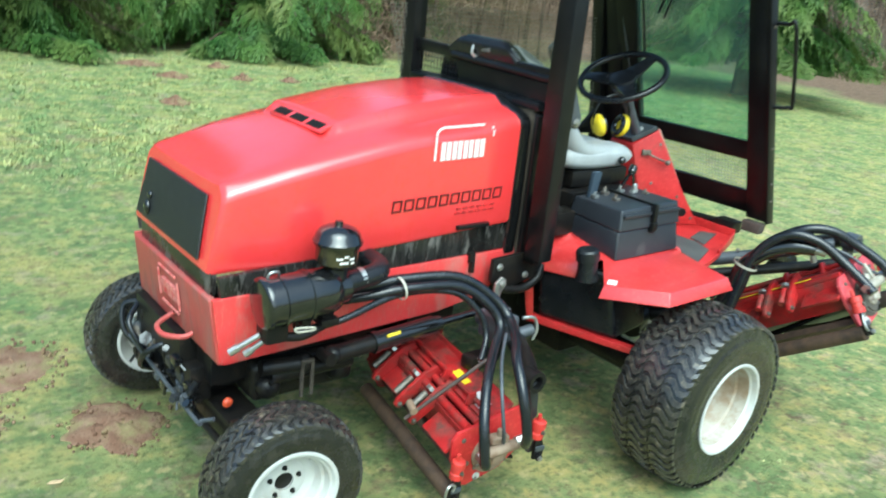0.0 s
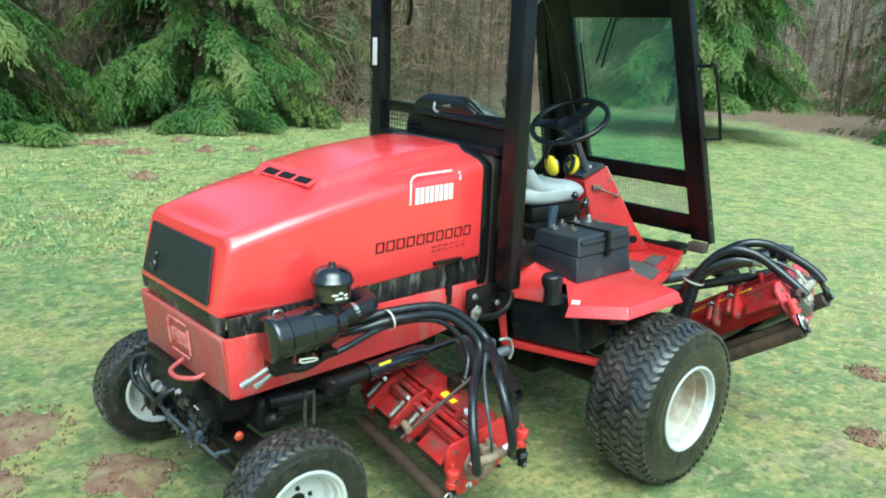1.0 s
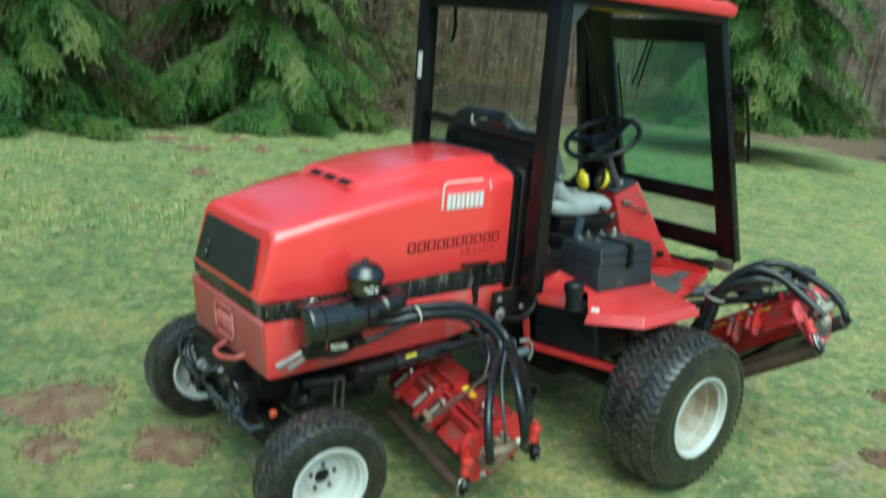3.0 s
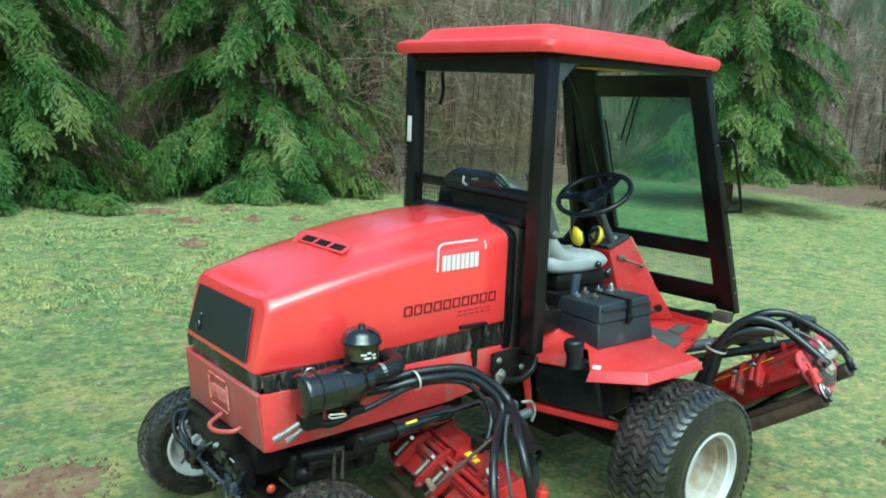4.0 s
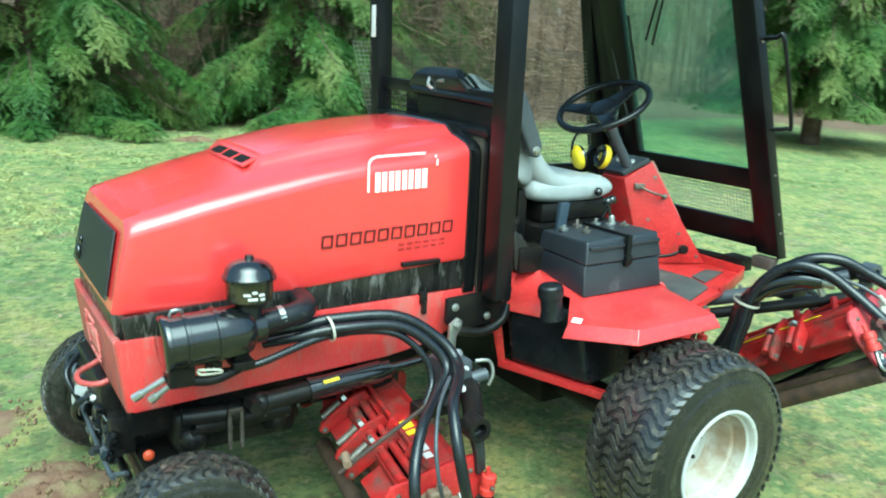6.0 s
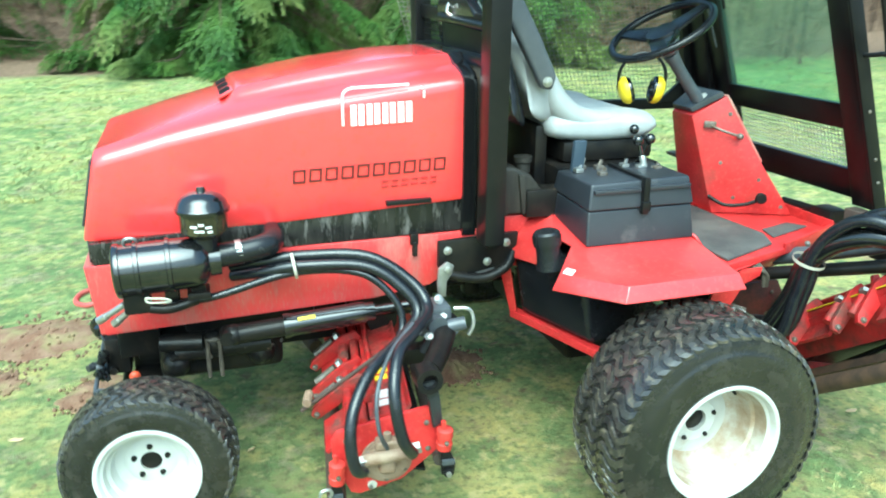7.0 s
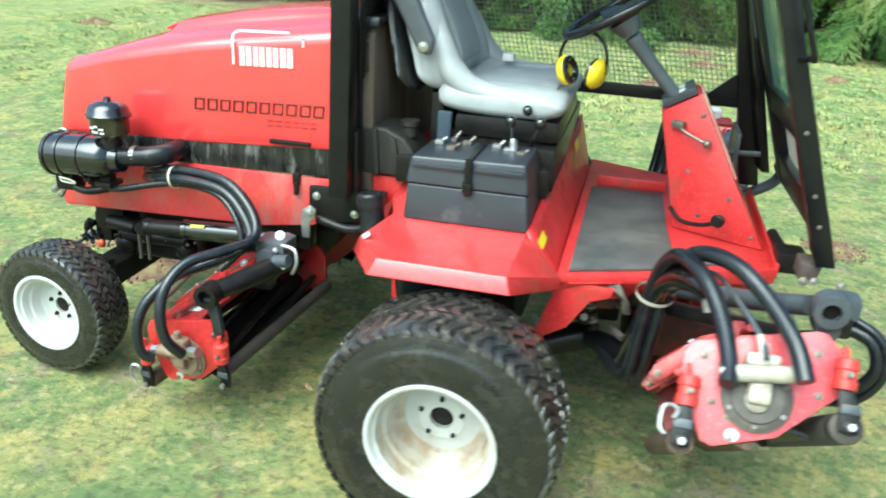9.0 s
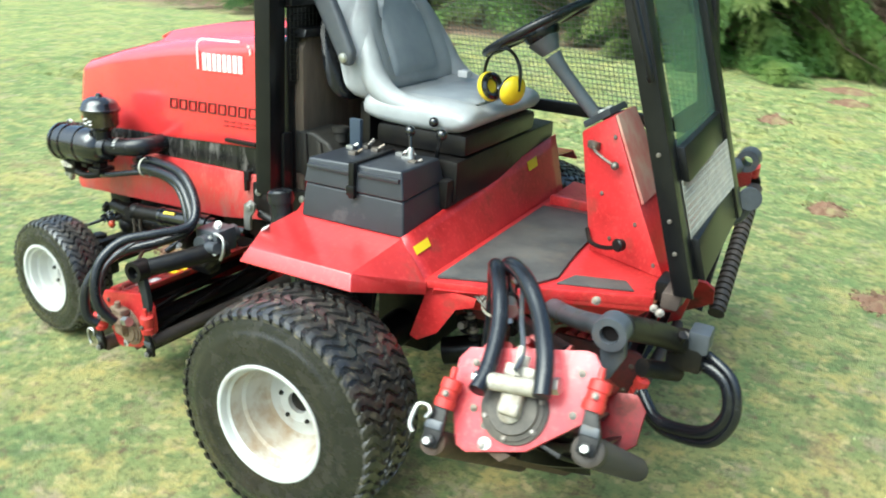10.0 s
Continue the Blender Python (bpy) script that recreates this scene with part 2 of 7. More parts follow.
def bevelled(bm, r, seg=2, angle=30):
    if r > 0:
        es = [e for e in bm.edges if len(e.link_faces) == 2 and e.calc_face_angle(0) > radians(angle)]
        bmesh.ops.bevel(bm, geom=es, offset=r, segments=seg, profile=0.6, affect="EDGES", clamp_overlap=True)
    return bm


def box(x0, x1, y0, y1, z0, z1, r=0.004, seg=2):
    bm = bmesh.new()
    bmesh.ops.create_cube(bm, size=1)
    bmesh.ops.transform(bm, matrix=Matrix.LocRotScale(((x0 + x1) / 2, (y0 + y1) / 2, (z0 + z1) / 2), None, (x1 - x0, y1 - y0, z1 - z0)), verts=bm.verts)
    return bevelled(bm, r, seg)


def join(*bms):
    out = bms[0]
    for b in bms[1:]:
        me = bpy.data.meshes.new("tmp")
        b.to_mesh(me)
        b.free()
        out.from_mesh(me)
        bpy.data.meshes.remove(me)
    return out


def prism(poly, a0, a1, axis="y", r=0.004, seg=2):
    """A plate: a polygon pushed along an axis. axis y: poly in x, z; x: in y, z; z: in x, y."""
    put = {"y": lambda u, v, a: (u, a, v), "x": lambda u, v, a: (a, u, v), "z": lambda u, v, a: (u, v, a)}[axis]
    bm = bmesh.new()
    lo = [bm.verts.new(put(u, v, a0)) for u, v in poly]
    hi = [bm.verts.new(put(u, v, a1)) for u, v in poly]
    n = len(poly)
    bm.faces.new(lo[::-1])
    bm.faces.new(hi)
    for i in range(n):
        bm.faces.new((lo[i], lo[(i + 1) % n], hi[(i + 1) % n], hi[i]))
    bmesh.ops.recalc_face_normals(bm, faces=bm.faces)
    return bevelled(bm, r, seg)


def hexa(c, r=0.004, seg=2):
    """A block from its eight corners: four below, four above, in the same order."""
    bm = bmesh.new()
    v = [bm.verts.new(p) for p in c]
    for f in ((3, 2, 1, 0), (4, 5, 6, 7), (0, 1, 5, 4), (1, 2, 6, 5), (2, 3, 7, 6), (3, 0, 4, 7)):
        bm.faces.new([v[i] for i in f])
    bmesh.ops.recalc_face_normals(bm, faces=bm.faces)
    return bevelled(bm, r, seg)


def frame_of(d):
    d = d.normalized()
    u = d.cross(Vector((0, 0, 1)) if abs(d.z) < 0.95 else Vector((1, 0, 0))).normalized()
    return u, d.cross(u).normalized()


def tube(points, r, seg=12, steps=6, cap=True, square=False):
    """A round bar or hose along a smooth line through points; r: one radius, or one for each point."""
    pts = [Vector(p) for p in points]
    rs = r if isinstance(r, (list, tuple)) else [r] * len(pts)
    line, rad = [], []
    if len(pts) == 2 or steps == 1:
        line, rad = pts, list(rs)
    else:
        for i in range(len(pts) - 1):
            p0, p1, p2, p3 = pts[max(i - 1, 0)], pts[i], pts[i + 1], pts[min(i + 2, len(pts) - 1)]
            for k in range(steps):
                t = k / steps
                line.append(0.5 * ((2 * p1) + (p2 - p0) * t + (2 * p0 - 5 * p1 + 4 * p2 - p3) * t * t + (3 * p1 - p0 - 3 * p2 + p3) * t ** 3))
                rad.append(rs[i] + (rs[i + 1] - rs[i]) * t)
        line.append(pts[-1])
        rad.append(rs[-1])
    bm = bmesh.new()
    rings, u = [], None
    for i, p in enumerate(line):
        d = (line[min(i + 1, len(line) - 1)] - line[max(i - 1, 0)]).normalized()
        if u is None:
            u = frame_of(d)[0]
        u = (u - d * u.dot(d)).normalized()
        w = d.cross(u)
        rings.append([bm.verts.new(p + rad[i] * (math.cos(2 * math.pi * (k + 0.5) / seg) * u + math.sin(2 * math.pi * (k + 0.5) / seg) * w)) for k in range(seg)])
    for a, b in zip(rings, rings[1:]):
        for k in range(seg):
            bm.faces.new((a[k], a[(k + 1) % seg], b[(k + 1) % seg], b[k]))
    if cap:
        bm.faces.new(rings[0][::-1])
        bm.faces.new(rings[-1])
    return bm


def lathe(profile, centre, axis, seg=32, closed=False):
    """A turned body: profile of (along the axis, radius)."""
    c, d = Vector(centre), Vector(axis).normalized()
    u, w = frame_of(d)
    bm = bmesh.new()
    rings = []
    for a, r in profile:
        if r < 1e-5:
            rings.append([bm.verts.new(c + d * a)])
        else:
            rings.append([bm.verts.new(c + d * a + r * (math.cos(2 * math.pi * k / seg) * u + math.sin(2 * math.pi * k / seg) * w)) for k in range(seg)])
    pairs = list(zip(rings, rings[1:])) + ([(rings[-1], rings[0])] if closed else [])
    for a, b in pairs:
        for k in range(seg):
            q = (k + 1) % seg
            if len(a) == 1 and len(b) == 1:
                continue
            if len(a) == 1:
                bm.faces.new((a[0], b[q], b[k]))
            elif len(b) == 1:
                bm.faces.new((a[k], a[q], b[0]))
            else:
                bm.faces.new((a[k], a[q], b[q], b[k]))
    return bm


def ball(c, r, sx=1.0, sy=1.0, sz=1.0):
    bm = bmesh.new()
    bmesh.ops.create_uvsphere(bm, u_segments=16, v_segments=10, radius=r)
    bmesh.ops.transform(bm, matrix=Matrix.LocRotScale(c, None, (sx, sy, sz)), verts=bm.verts)
    return bm


def bolt(c, axis, r=0.009, h=0.008):
    """A hexagon bolt head on a washer."""
    c, d = Vector(c), Vector(axis).normalized()
    return join(lathe([(0, 0), (0, r * 1.25), (0.002, r * 1.25), (0.002, 0)], c, d, 12), lathe([(0.002, r), (h, r), (h + 0.001, r * 0.8), (h + 0.001, 0)], c, d, 6))


def turned(bm, m):
    bmesh.ops.transform(bm, matrix=m, verts=bm.verts)
    return bm


def resampled(table, x):
    for (x0, v0), (x1, v1) in zip(table, table[1:]):
        if x <= x1:
            t = max(0.0, (x - x0) / (x1 - x0))
            return v0 + (v1 - v0) * t
    return table[-1][1]


# ---- ground ----
def lie(x, y):
    """Height of the lawn: level round the mower, rising a little towards the trees."""
    t = min(max((y - 1.6) / 5.0, 0.0), 1.0)
    s = min(max((y - 9.5) / 14.0, 0.0), 1.0)
    return 0.19 * t * t * (3 - 2 * t) + 1.1 * s * s * (3 - 2 * s) + 0.012 * noise.noise(Vector((x * 0.8, y * 0.8, 3.0))) * min(1.0, 0.25 + abs(y) * 0.2)


def ground_material(name="mossy_lawn", blades=False):
    m = bpy.data.materials.new(name)
    m.use_nodes = True
    n, l = m.node_tree.nodes, m.node_tree.links
    b = n["Principled BSDF"]
    b.inputs["Roughness"].default_value, b.inputs["Specular IOR Level"].default_value = 0.9, 0.15
    tc = n.new("ShaderNodeTexCoord")

    def nz(scale, detail=6, rough=0.65, shift=0.0):
        mp, t = n.new("ShaderNodeMapping"), n.new("ShaderNodeTexNoise")
        mp.inputs["Location"].default_value = (shift, shift * 0.7, shift * 0.3)
        l.new(tc.outputs["Object"], mp.inputs["Vector"])
        l.new(mp.outputs["Vector"], t.inputs["Vector"])
        t.inputs["Scale"].default_value, t.inputs["Detail"].default_value, t.inputs["Roughness"].default_value = scale, detail, rough
        return t.outputs["Fac"]

    def rng(v, a, c, lo=0.0, hi=1.0):
        r = n.new("ShaderNodeMapRange")
        for k, x in (("From Min", a), ("From Max", c), ("To Min", lo), ("To Max", hi)):
            r.inputs[k].default_value = x
        l.new(v, r.inputs["Value"])
        return r.outputs["Result"]

    def mix(fac, a, c):
        x = n.new("ShaderNodeMix")
        x.data_type = "RGBA"
        l.new(fac, x.inputs["Factor"])
        for sock, v in ((x.inputs["A"], a), (x.inputs["B"], c)):
            if isinstance(v, tuple):
                sock.default_value = (*v, 1)
            else:
                l.new(v, sock)
        return x.outputs["Result"]

    # soft green turf, yellow moss, darker clumps, straw, crumbs of soil and pale tips
    col = mix(rng(nz(3.0, 4, 0.55), 0.40, 0.60), (0.220, 0.314, 0.116), (0.347, 0.400, 0.154))
    col = mix(rng(nz(1.3, 6, 0.64, 7.3), 0.48, 0.66, 0.0, 0.80), col, (0.511, 0.470, 0.165))
    col = mix(rng(nz(7.5, 4, 0.60, 33.0), 0.49, 0.65, 0.0, 0.85), col, (0.540, 0.488, 0.172))
    col = mix(rng(nz(9.0, 4, 0.60, 55.0), 0.49, 0.63, 0.0, 0.80), col, (0.162, 0.244, 0.094))
    col = mix(rng(nz(5.0, 6, 0.68, 21.0), 0.55, 0.68, 0.0, 0.70), col, (0.487, 0.395, 0.270))
    col = mix(rng(nz(30, 3, 0.62, 3.0), 0.50, 0.66, 0.0, 0.66), col, (0.125, 0.160, 0.064))
    col = mix(rng(nz(14, 6, 0.72, 63.0), 0.57, 0.67, 0.0, 0.75), col, (0.183, 0.123, 0.080))
    col = mix(rng(nz(3.4, 6, 0.75, 77.0), 0.55, 0.65, 0.0, 0.50), col, (0.289, 0.200, 0.125))
    col = mix(rng(nz(17, 4, 0.62, 91.0), 0.56, 0.66, 0.0, 0.70), col, (0.598, 0.549, 0.245))
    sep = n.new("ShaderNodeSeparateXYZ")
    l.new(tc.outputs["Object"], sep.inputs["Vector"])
    # light painted into the turf: paler on the near side, most ahead of mower
    lift_x = n.new("ShaderNodeMath")
    lift_x.operation = "ADD"
    l.new(sep.outputs["X"], lift_x.inputs[0])
    l.new(rng(nz(1.1, 5, 0.65, 17.0), 0.0, 1.0, -2.5, 2.5), lift_x.inputs[1])
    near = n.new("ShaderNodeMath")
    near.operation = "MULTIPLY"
    l.new(rng(lift_x.outputs["Value"], -0.5, 2.8, 0.55, 1.0), near.inputs[0])
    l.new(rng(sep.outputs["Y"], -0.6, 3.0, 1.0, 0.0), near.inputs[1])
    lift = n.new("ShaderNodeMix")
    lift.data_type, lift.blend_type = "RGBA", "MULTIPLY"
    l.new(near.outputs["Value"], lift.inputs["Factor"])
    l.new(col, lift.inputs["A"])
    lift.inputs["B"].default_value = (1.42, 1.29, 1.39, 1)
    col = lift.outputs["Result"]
    # leaf litter under and behind the trees
    add = n.new("ShaderNodeMath")
    add.operation = "ADD"
    edge, far_side = n.new("ShaderNodeMath"), n.new("ShaderNodeMath")
    edge.operation, far_side.operation = "MULTIPLY_ADD", "MAXIMUM"
    l.new(sep.outputs["X"], edge.inputs[0])
    edge.inputs[1].default_value, edge.inputs[2].default_value = 0.75, -2.0
    l.new(edge.outputs["Value"], far_side.inputs[0])
    l.new(sep.outputs["Y"], far_side.inputs[1])
    l.new(far_side.outputs["Value"], add.inputs[0])
    l.new(rng(nz(0.8, 5, 0.6, 11.0), 0.0, 1.0, -1.6, 1.6), add.inputs[1])
    litter = mix(rng(nz(14, 6, 0.75, 5.0), 0.35, 0.65), (0.14, 0.092, 0.062), (0.34, 0.235, 0.160))
    col = mix(rng(add.outputs["Value"], 9.2, 10.4), col, litter)
    if blades:
        geo, hsv = n.new("ShaderNodeNewGeometry"), n.new("ShaderNodeHueSaturation")
        l.new(rng(geo.outputs["Random Per Island"], 0.0, 1.0, 0.72, 1.10), hsv.inputs["Value"])
        hsv.inputs["Saturation"].default_value = 1.0
        l.new(col, hsv.inputs["Color"])
        l.new(hsv.outputs["Color"], b.inputs["Base Color"])
        b.inputs["Roughness"].default_value = 0.6
        return m
    l.new(col, b.inputs["Base Color"])
    bp = n.new("ShaderNodeBump")
    bp.inputs["Strength"].default_value, bp.inputs["Distance"].default_value = 1.0, 0.05
    l.new(nz(30, 8, 0.8, 1.0), bp.inputs["Height"])
    l.new(bp.outputs["Normal"], b.inputs["Normal"])
    return m


def build_ground():
    xs = sorted({*[round(-7 + 0.25 * i, 3) for i in range(93)], -900, -300, -120, -60, -30, -16, -10, 20, 30, 60, 120, 300, 900})
    ys = sorted({*[round(-5 + 0.25 * i, 3) for i in range(97)], -900, -300, -100, -40, -18, -9, 24, 32, 50, 90, 200, 900})
    bm = bmesh.new()
    v = [[bm.verts.new((x, y, lie(x, y))) for x in xs] for y in ys]
    for j in range(len(ys) - 1):
        for i in range(len(xs) - 1):
            bm.faces.new((v[j][i], v[j][i + 1], v[j + 1][i + 1], v[j + 1][i]))
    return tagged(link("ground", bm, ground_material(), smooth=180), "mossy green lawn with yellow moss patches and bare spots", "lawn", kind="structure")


build_ground()

# ---- the mower ----
mower = tagged(new("reel_mower"), "red ride-on reel mower with black safety cab, standing on the lawn", "mower")
YC = -0.02


def tyre(c, r, w, side, knobs, rim_r):
    """A fat turf tyre: rounded carcass, rows of wavy tread lugs. side: the way that its outer face looks."""
    x, y, z = c
    h = w / 2
    q = r - rim_r
    half = [(0.80, rim_r), (0.93, rim_r + 0.006), (0.955, rim_r + 0.012), (0.965, rim_r + 0.020), (0.955, rim_r + 0.024), (0.99, rim_r + q * 0.30), (1.005, rim_r + q * 0.42), (0.992, rim_r + q * 0.45), (1.0, rim_r + q * 0.50), (0.975, rim_r + q * 0.62), (0.955, rim_r + q * 0.645), (0.95, rim_r + q * 0.70), (0.86, r * 0.945), (0.6, r * 0.975), (0.2, r * 0.985)]
    prof = [(-h * a, b) for a, b in half] + [(h * a, b) for a, b in half[::-1]]
    bm = lathe(prof, c, (0, 1, 0), 64)
    # ribs that run in waves across the tread
    verts, faces = [], []

    def surf(a, v, up):
        rr = r * (0.985 - 0.060 * abs(v) ** 3.4) + up
        yy = h * 0.93 * v
        return (x + rr * math.cos(a), y + yy, z + rr * math.sin(a))
    da, cols = 2 * math.pi / knobs, 18
    wear = random.Random(knobs)
    for k in range(knobs):
        for i in range(cols):
            va, vb = -1 + 2 * i / cols, -1 + 2 * (i + 1) / cols
            if i % 6 == 5:
                vb -= 0.05
            wave = [da * 0.62 * (2 * abs(((v * 1.5 + 0.25) % 1.0) - 0.5) - 0.5) * 2 for v in (va, vb)]
            n0 = len(verts)
            a0 = da * k
            wide = da * wear.uniform(0.58, 0.74)
            a0 += da * wear.uniform(-0.06, 0.06)
            low = 1.0 - 0.55 * (abs(va + vb) / 2) ** 4
            for up, w0 in ((-0.005, wide), (wear.uniform(0.0050, 0.0085) * low, wide * 0.80)):
                verts.extend([surf(a0 + wave[0] - w0 / 2, va, up), surf(a0 + wave[0] + w0 / 2, va, up), surf(a0 + wave[1] + w0 / 2, vb, up), surf(a0 + wave[1] - w0 / 2, vb, up)])
            faces.extend([(n0 + 4, n0 + 5, n0 + 6, n0 + 7), (n0, n0 + 1, n0 + 5, n0 + 4), (n0 + 1, n0 + 2, n0 + 6, n0 + 5), (n0 + 2, n0 + 3, n0 + 7, n0 + 6), (n0 + 3, n0, n0 + 4, n0 + 7)])
    me = bpy.data.meshes.new("lugs")
    me.from_pydata(verts, [], faces)
    lugs = bmesh.new()
    lugs.from_mesh(me)
    bpy.data.meshes.remove(me)
    return bm, lugs


def wheel(c, r, w, side, knobs, lip_r, hub_r, nut_r, steer=0.0):
    """A wheel with a deep dished rim; its disc sits on the middle plane of the tyre."""
    o = Vector((0, 0, 0))
    m = Matrix.Translation(c) @ Matrix.Rotation(radians(steer), 4, "Z")
    carcass, lugs = tyre((0, 0, 0), r, w, side, knobs, lip_r - 0.004)
    t = part("wheel", carcass, TYRE, mower, "muddy black turf tyre", 45)
    tagged(part("tread", lugs, TREAD, t, "", 45), "wavy tread lugs", kind="stuff")
    t.matrix_world = m
    s, f = side, w / 2 * side
    d = lambda q: f * q
    prof = [(d(0.90), lip_r + 0.010), (d(0.99), lip_r + 0.010), (d(1.00), lip_r + 0.005), (d(0.985), lip_r - 0.001), (d(0.94), lip_r - 0.004), (d(0.86), lip_r - 0.007), (d(0.82), lip_r - 0.014), (d(0.52), lip_r - 0.018), (d(0.48), lip_r - 0.028), (d(0.10), lip_r - 0.036), (d(0.02), lip_r - 0.046),
            (d(0.0), lip_r - 0.060), (d(0.03), hub_r * 2.15), (d(0.07), hub_r * 1.9), (d(0.07), hub_r), (d(-0.10), hub_r)]
    part("rim", lathe(prof[:7], o, (0, 1, 0), 56), RIM, t, "white painted steel rim flange", 35)
    part("rim_barrel", lathe(prof[6:12], o, (0, 1, 0), 56), RIM_MUDDY if r > 0.3 else RIM, t, "white rim barrel stained with dried mud", 35)
    part("rim_disc", lathe(prof[11:], o, (0, 1, 0), 56), RIM, t, "white painted wheel disc", 35)
    back = [(-f * 0.90, lip_r + 0.010), (-f * 0.99, lip_r + 0.008), (-f * 0.98, lip_r - 0.002), (-f * 0.8, lip_r - 0.012), (-f * 0.12, lip_r - 0.04), (-f * 0.12, 0.03)]
    part("inner_rim", lathe(back, o, (0, 1, 0), 40), RIM, t, "white painted inner rim", 35)
    part("hub", lathe([(-f * 0.5, hub_r * 0.98), (-f * 0.03, hub_r * 0.98), (f * 0.02, hub_r * 0.5), (f * 0.02, 0)], o, (0, 1, 0), 24), BLACK_WORN, t, "dark greasy wheel hub")
    for k in range(5):
        a = 2 * math.pi * (k + 0.25) / 5
        p = Vector((nut_r * math.cos(a), d(0.06), nut_r * math.sin(a)))
        part("lug_nut", join(lathe([(0, 0.0085), (s * 0.001, 0.0085), (s * 0.001, 0)], p, (0, 1, 0), 12), lathe([(0, 0.007), (s * 0.009, 0.0062), (s * 0.009, 0)], p, (0, 1, 0), 6)), BLACK_WORN, t)
    part("valve_stem", tube([(lip_r * 0.55, d(0.15), lip_r * 0.60), (lip_r * 0.52, d(0.38), lip_r * 0.57)], 0.004, 6), BLACK_WORN, t)
    return t


wheel((1.412, -0.942, 0.320), 0.333, 0.292, -1, 56, 0.165, 0.033, 0.058)
wheel((1.412, 0.902, 0.320), 0.333, 0.292, 1, 56, 0.165, 0.033, 0.058)
wheel((-0.062, -0.577, 0.240), 0.231, 0.164, -1, 46, 0.129, 0.029, 0.046, steer=-5)
wheel((-0.062, 0.537, 0.240), 0.231, 0.164, 1, 46, 0.129, 0.029, 0.046, steer=-5)

# -- hood --
TOP = [(-0.125, 1.048), (-0.05, 1.085), (0.10, 1.135), (0.225, 1.172), (0.90, 1.265)]
BULGE = [(0.225, 0.0), (0.262, 0.030), (0.5, 0.042), (0.75, 0.038), (0.90, 0.022)]
CREASE = [(-0.15, 1.035), (0.06, 1.095), (0.42, 1.165), (0.89, 1.225), (0.93, 1.225)]
HALF = [(-0.19, 0.300), (-0.12, 0.308), (0.1, 0.343), (0.4, 0.355), (0.93, 0.357)]


def hood_profile(x, xb):
    """Half outline of the hood at a place along it, from the bottom edge of the side to the middle of the top."""
    w, zc, zt = resampled(HALF, x), resampled(CREASE, x), resampled(TOP, x)
    zb = 0.800 + 0.058 * (xb + 0.18) / 1.09
    bl = resampled(BULGE, x) if x > 0.225 else 0.0
    pts = [(w - 0.006, zb), (w, zb + 0.012), (w, zb + (zc - zb) * 0.5), (w - 0.001, zc - 0.035), (w - 0.003, zc - 0.018), (w - 0.012, zc - 0.003), (w - 0.032, zc + 0.010)]
    for q in (0.27, 0.245, 0.225, 0.205, 0.19, 0.10, 0.0):
        base = zt - (zt - zc - 0.016) * (q / (w - 0.03)) ** 3
        k = min(max((0.245 - q) / 0.045, 0), 1)
        pts.append((q, base + bl * k * k * (3 - 2 * k)))
    return pts


def build_hood():
    bm = bmesh.new()
    xs = [-0.140, -0.135, -0.125, -0.105, -0.08, -0.04, 0.0, 0.05, 0.1, 0.16, 0.21, 0.225, 0.24, 0.25, 0.262, 0.28, 0.32, 0.4, 0.5, 0.6, 0.7, 0.8, 0.87, 0.893, 0.905]
    rings = []
    for x in xs:
        prof = hood_profile(x, x)
        e = {-0.140: 0.045, -0.135: 0.018, -0.125: 0.004}.get(x, 0.0)
        prof = [(y * (1 - e), 0.93 + (z - 0.93) * (1 - e)) for y, z in prof]
        full = [(-y, z) for y, z in prof] + [(y, z) for y, z in prof[::-1][1:]]
        rings.append([bm.verts.new((x - (0.050 * (1.03 - z) / 0.23 if x < -0.1 else (0.050 * (1.03 - z) / 0.23 * max(0, (0.2 - x) / 0.3) if x < 0.2 else -0.03 * (1.2 - z) * max(0, (x - 0.6) / 0.3))), YC + y, z)) for y, z in full])
    for a, b in zip(rings, rings[1:]):
        for k in range(len(a) - 1):
            bm.faces.new((a[k], a[k + 1], b[k + 1], b[k]))
    # rear face with the grille opening set into it
    first = rings[0]
    cap = bm.faces.new(first[::-1])
    bmesh.ops.inset_region(bm, faces=[cap], thickness=0.012, depth=0.004)
    hood = part("hood", bm, RED, mower, "glossy red engine hood with rounded edges", 50)
    return hood


hood = build_hood()


def rear_x(z, off=0.0):
    return -0.140 - 0.050 * (1.03 - z) / 0.23 - off


# grille panel in a thin black gasket
g = [(-0.285, 0.836), (-0.250, 1.004), (-0.232, 1.016), (0.205, 1.016), (0.222, 1.004), (0.252, 0.836), (0.24, 0.826), (-0.272, 0.826)]
part("grille", hexa([(rear_x(0.83, 0.004), -0.262, 0.83), (rear_x(0.83, 0.004), 0.250, 0.83), (rear_x(0.83, 0.012), 0.250, 0.83), (rear_x(0.83, 0.012), -0.262, 0.83),
                     (rear_x(1.012, 0.004), -0.236, 1.012), (rear_x(1.012, 0.004), 0.228, 1.012), (rear_x(1.012, 0.012), 0.228, 1.012), (rear_x(1.012, 0.012), -0.236, 1.012)], 0.006, 3), GRILLE, hood, "dark grey gauze grille panel")
part("latch", join(ball((rear_x(0.868, 0.016), 0.150, 0.868), 0.019, 0.6, 1, 1.3), ball((rear_x(0.905, 0.014), 0.150, 0.908), 0.013, 0.6, 1, 1)), GLOSSBLACK, hood, "black latch knob on the grille")
VENT = Matrix.Translation((0.232, 0, 1.184)) @ Matrix.Rotation(radians(-26), 4, "Y")
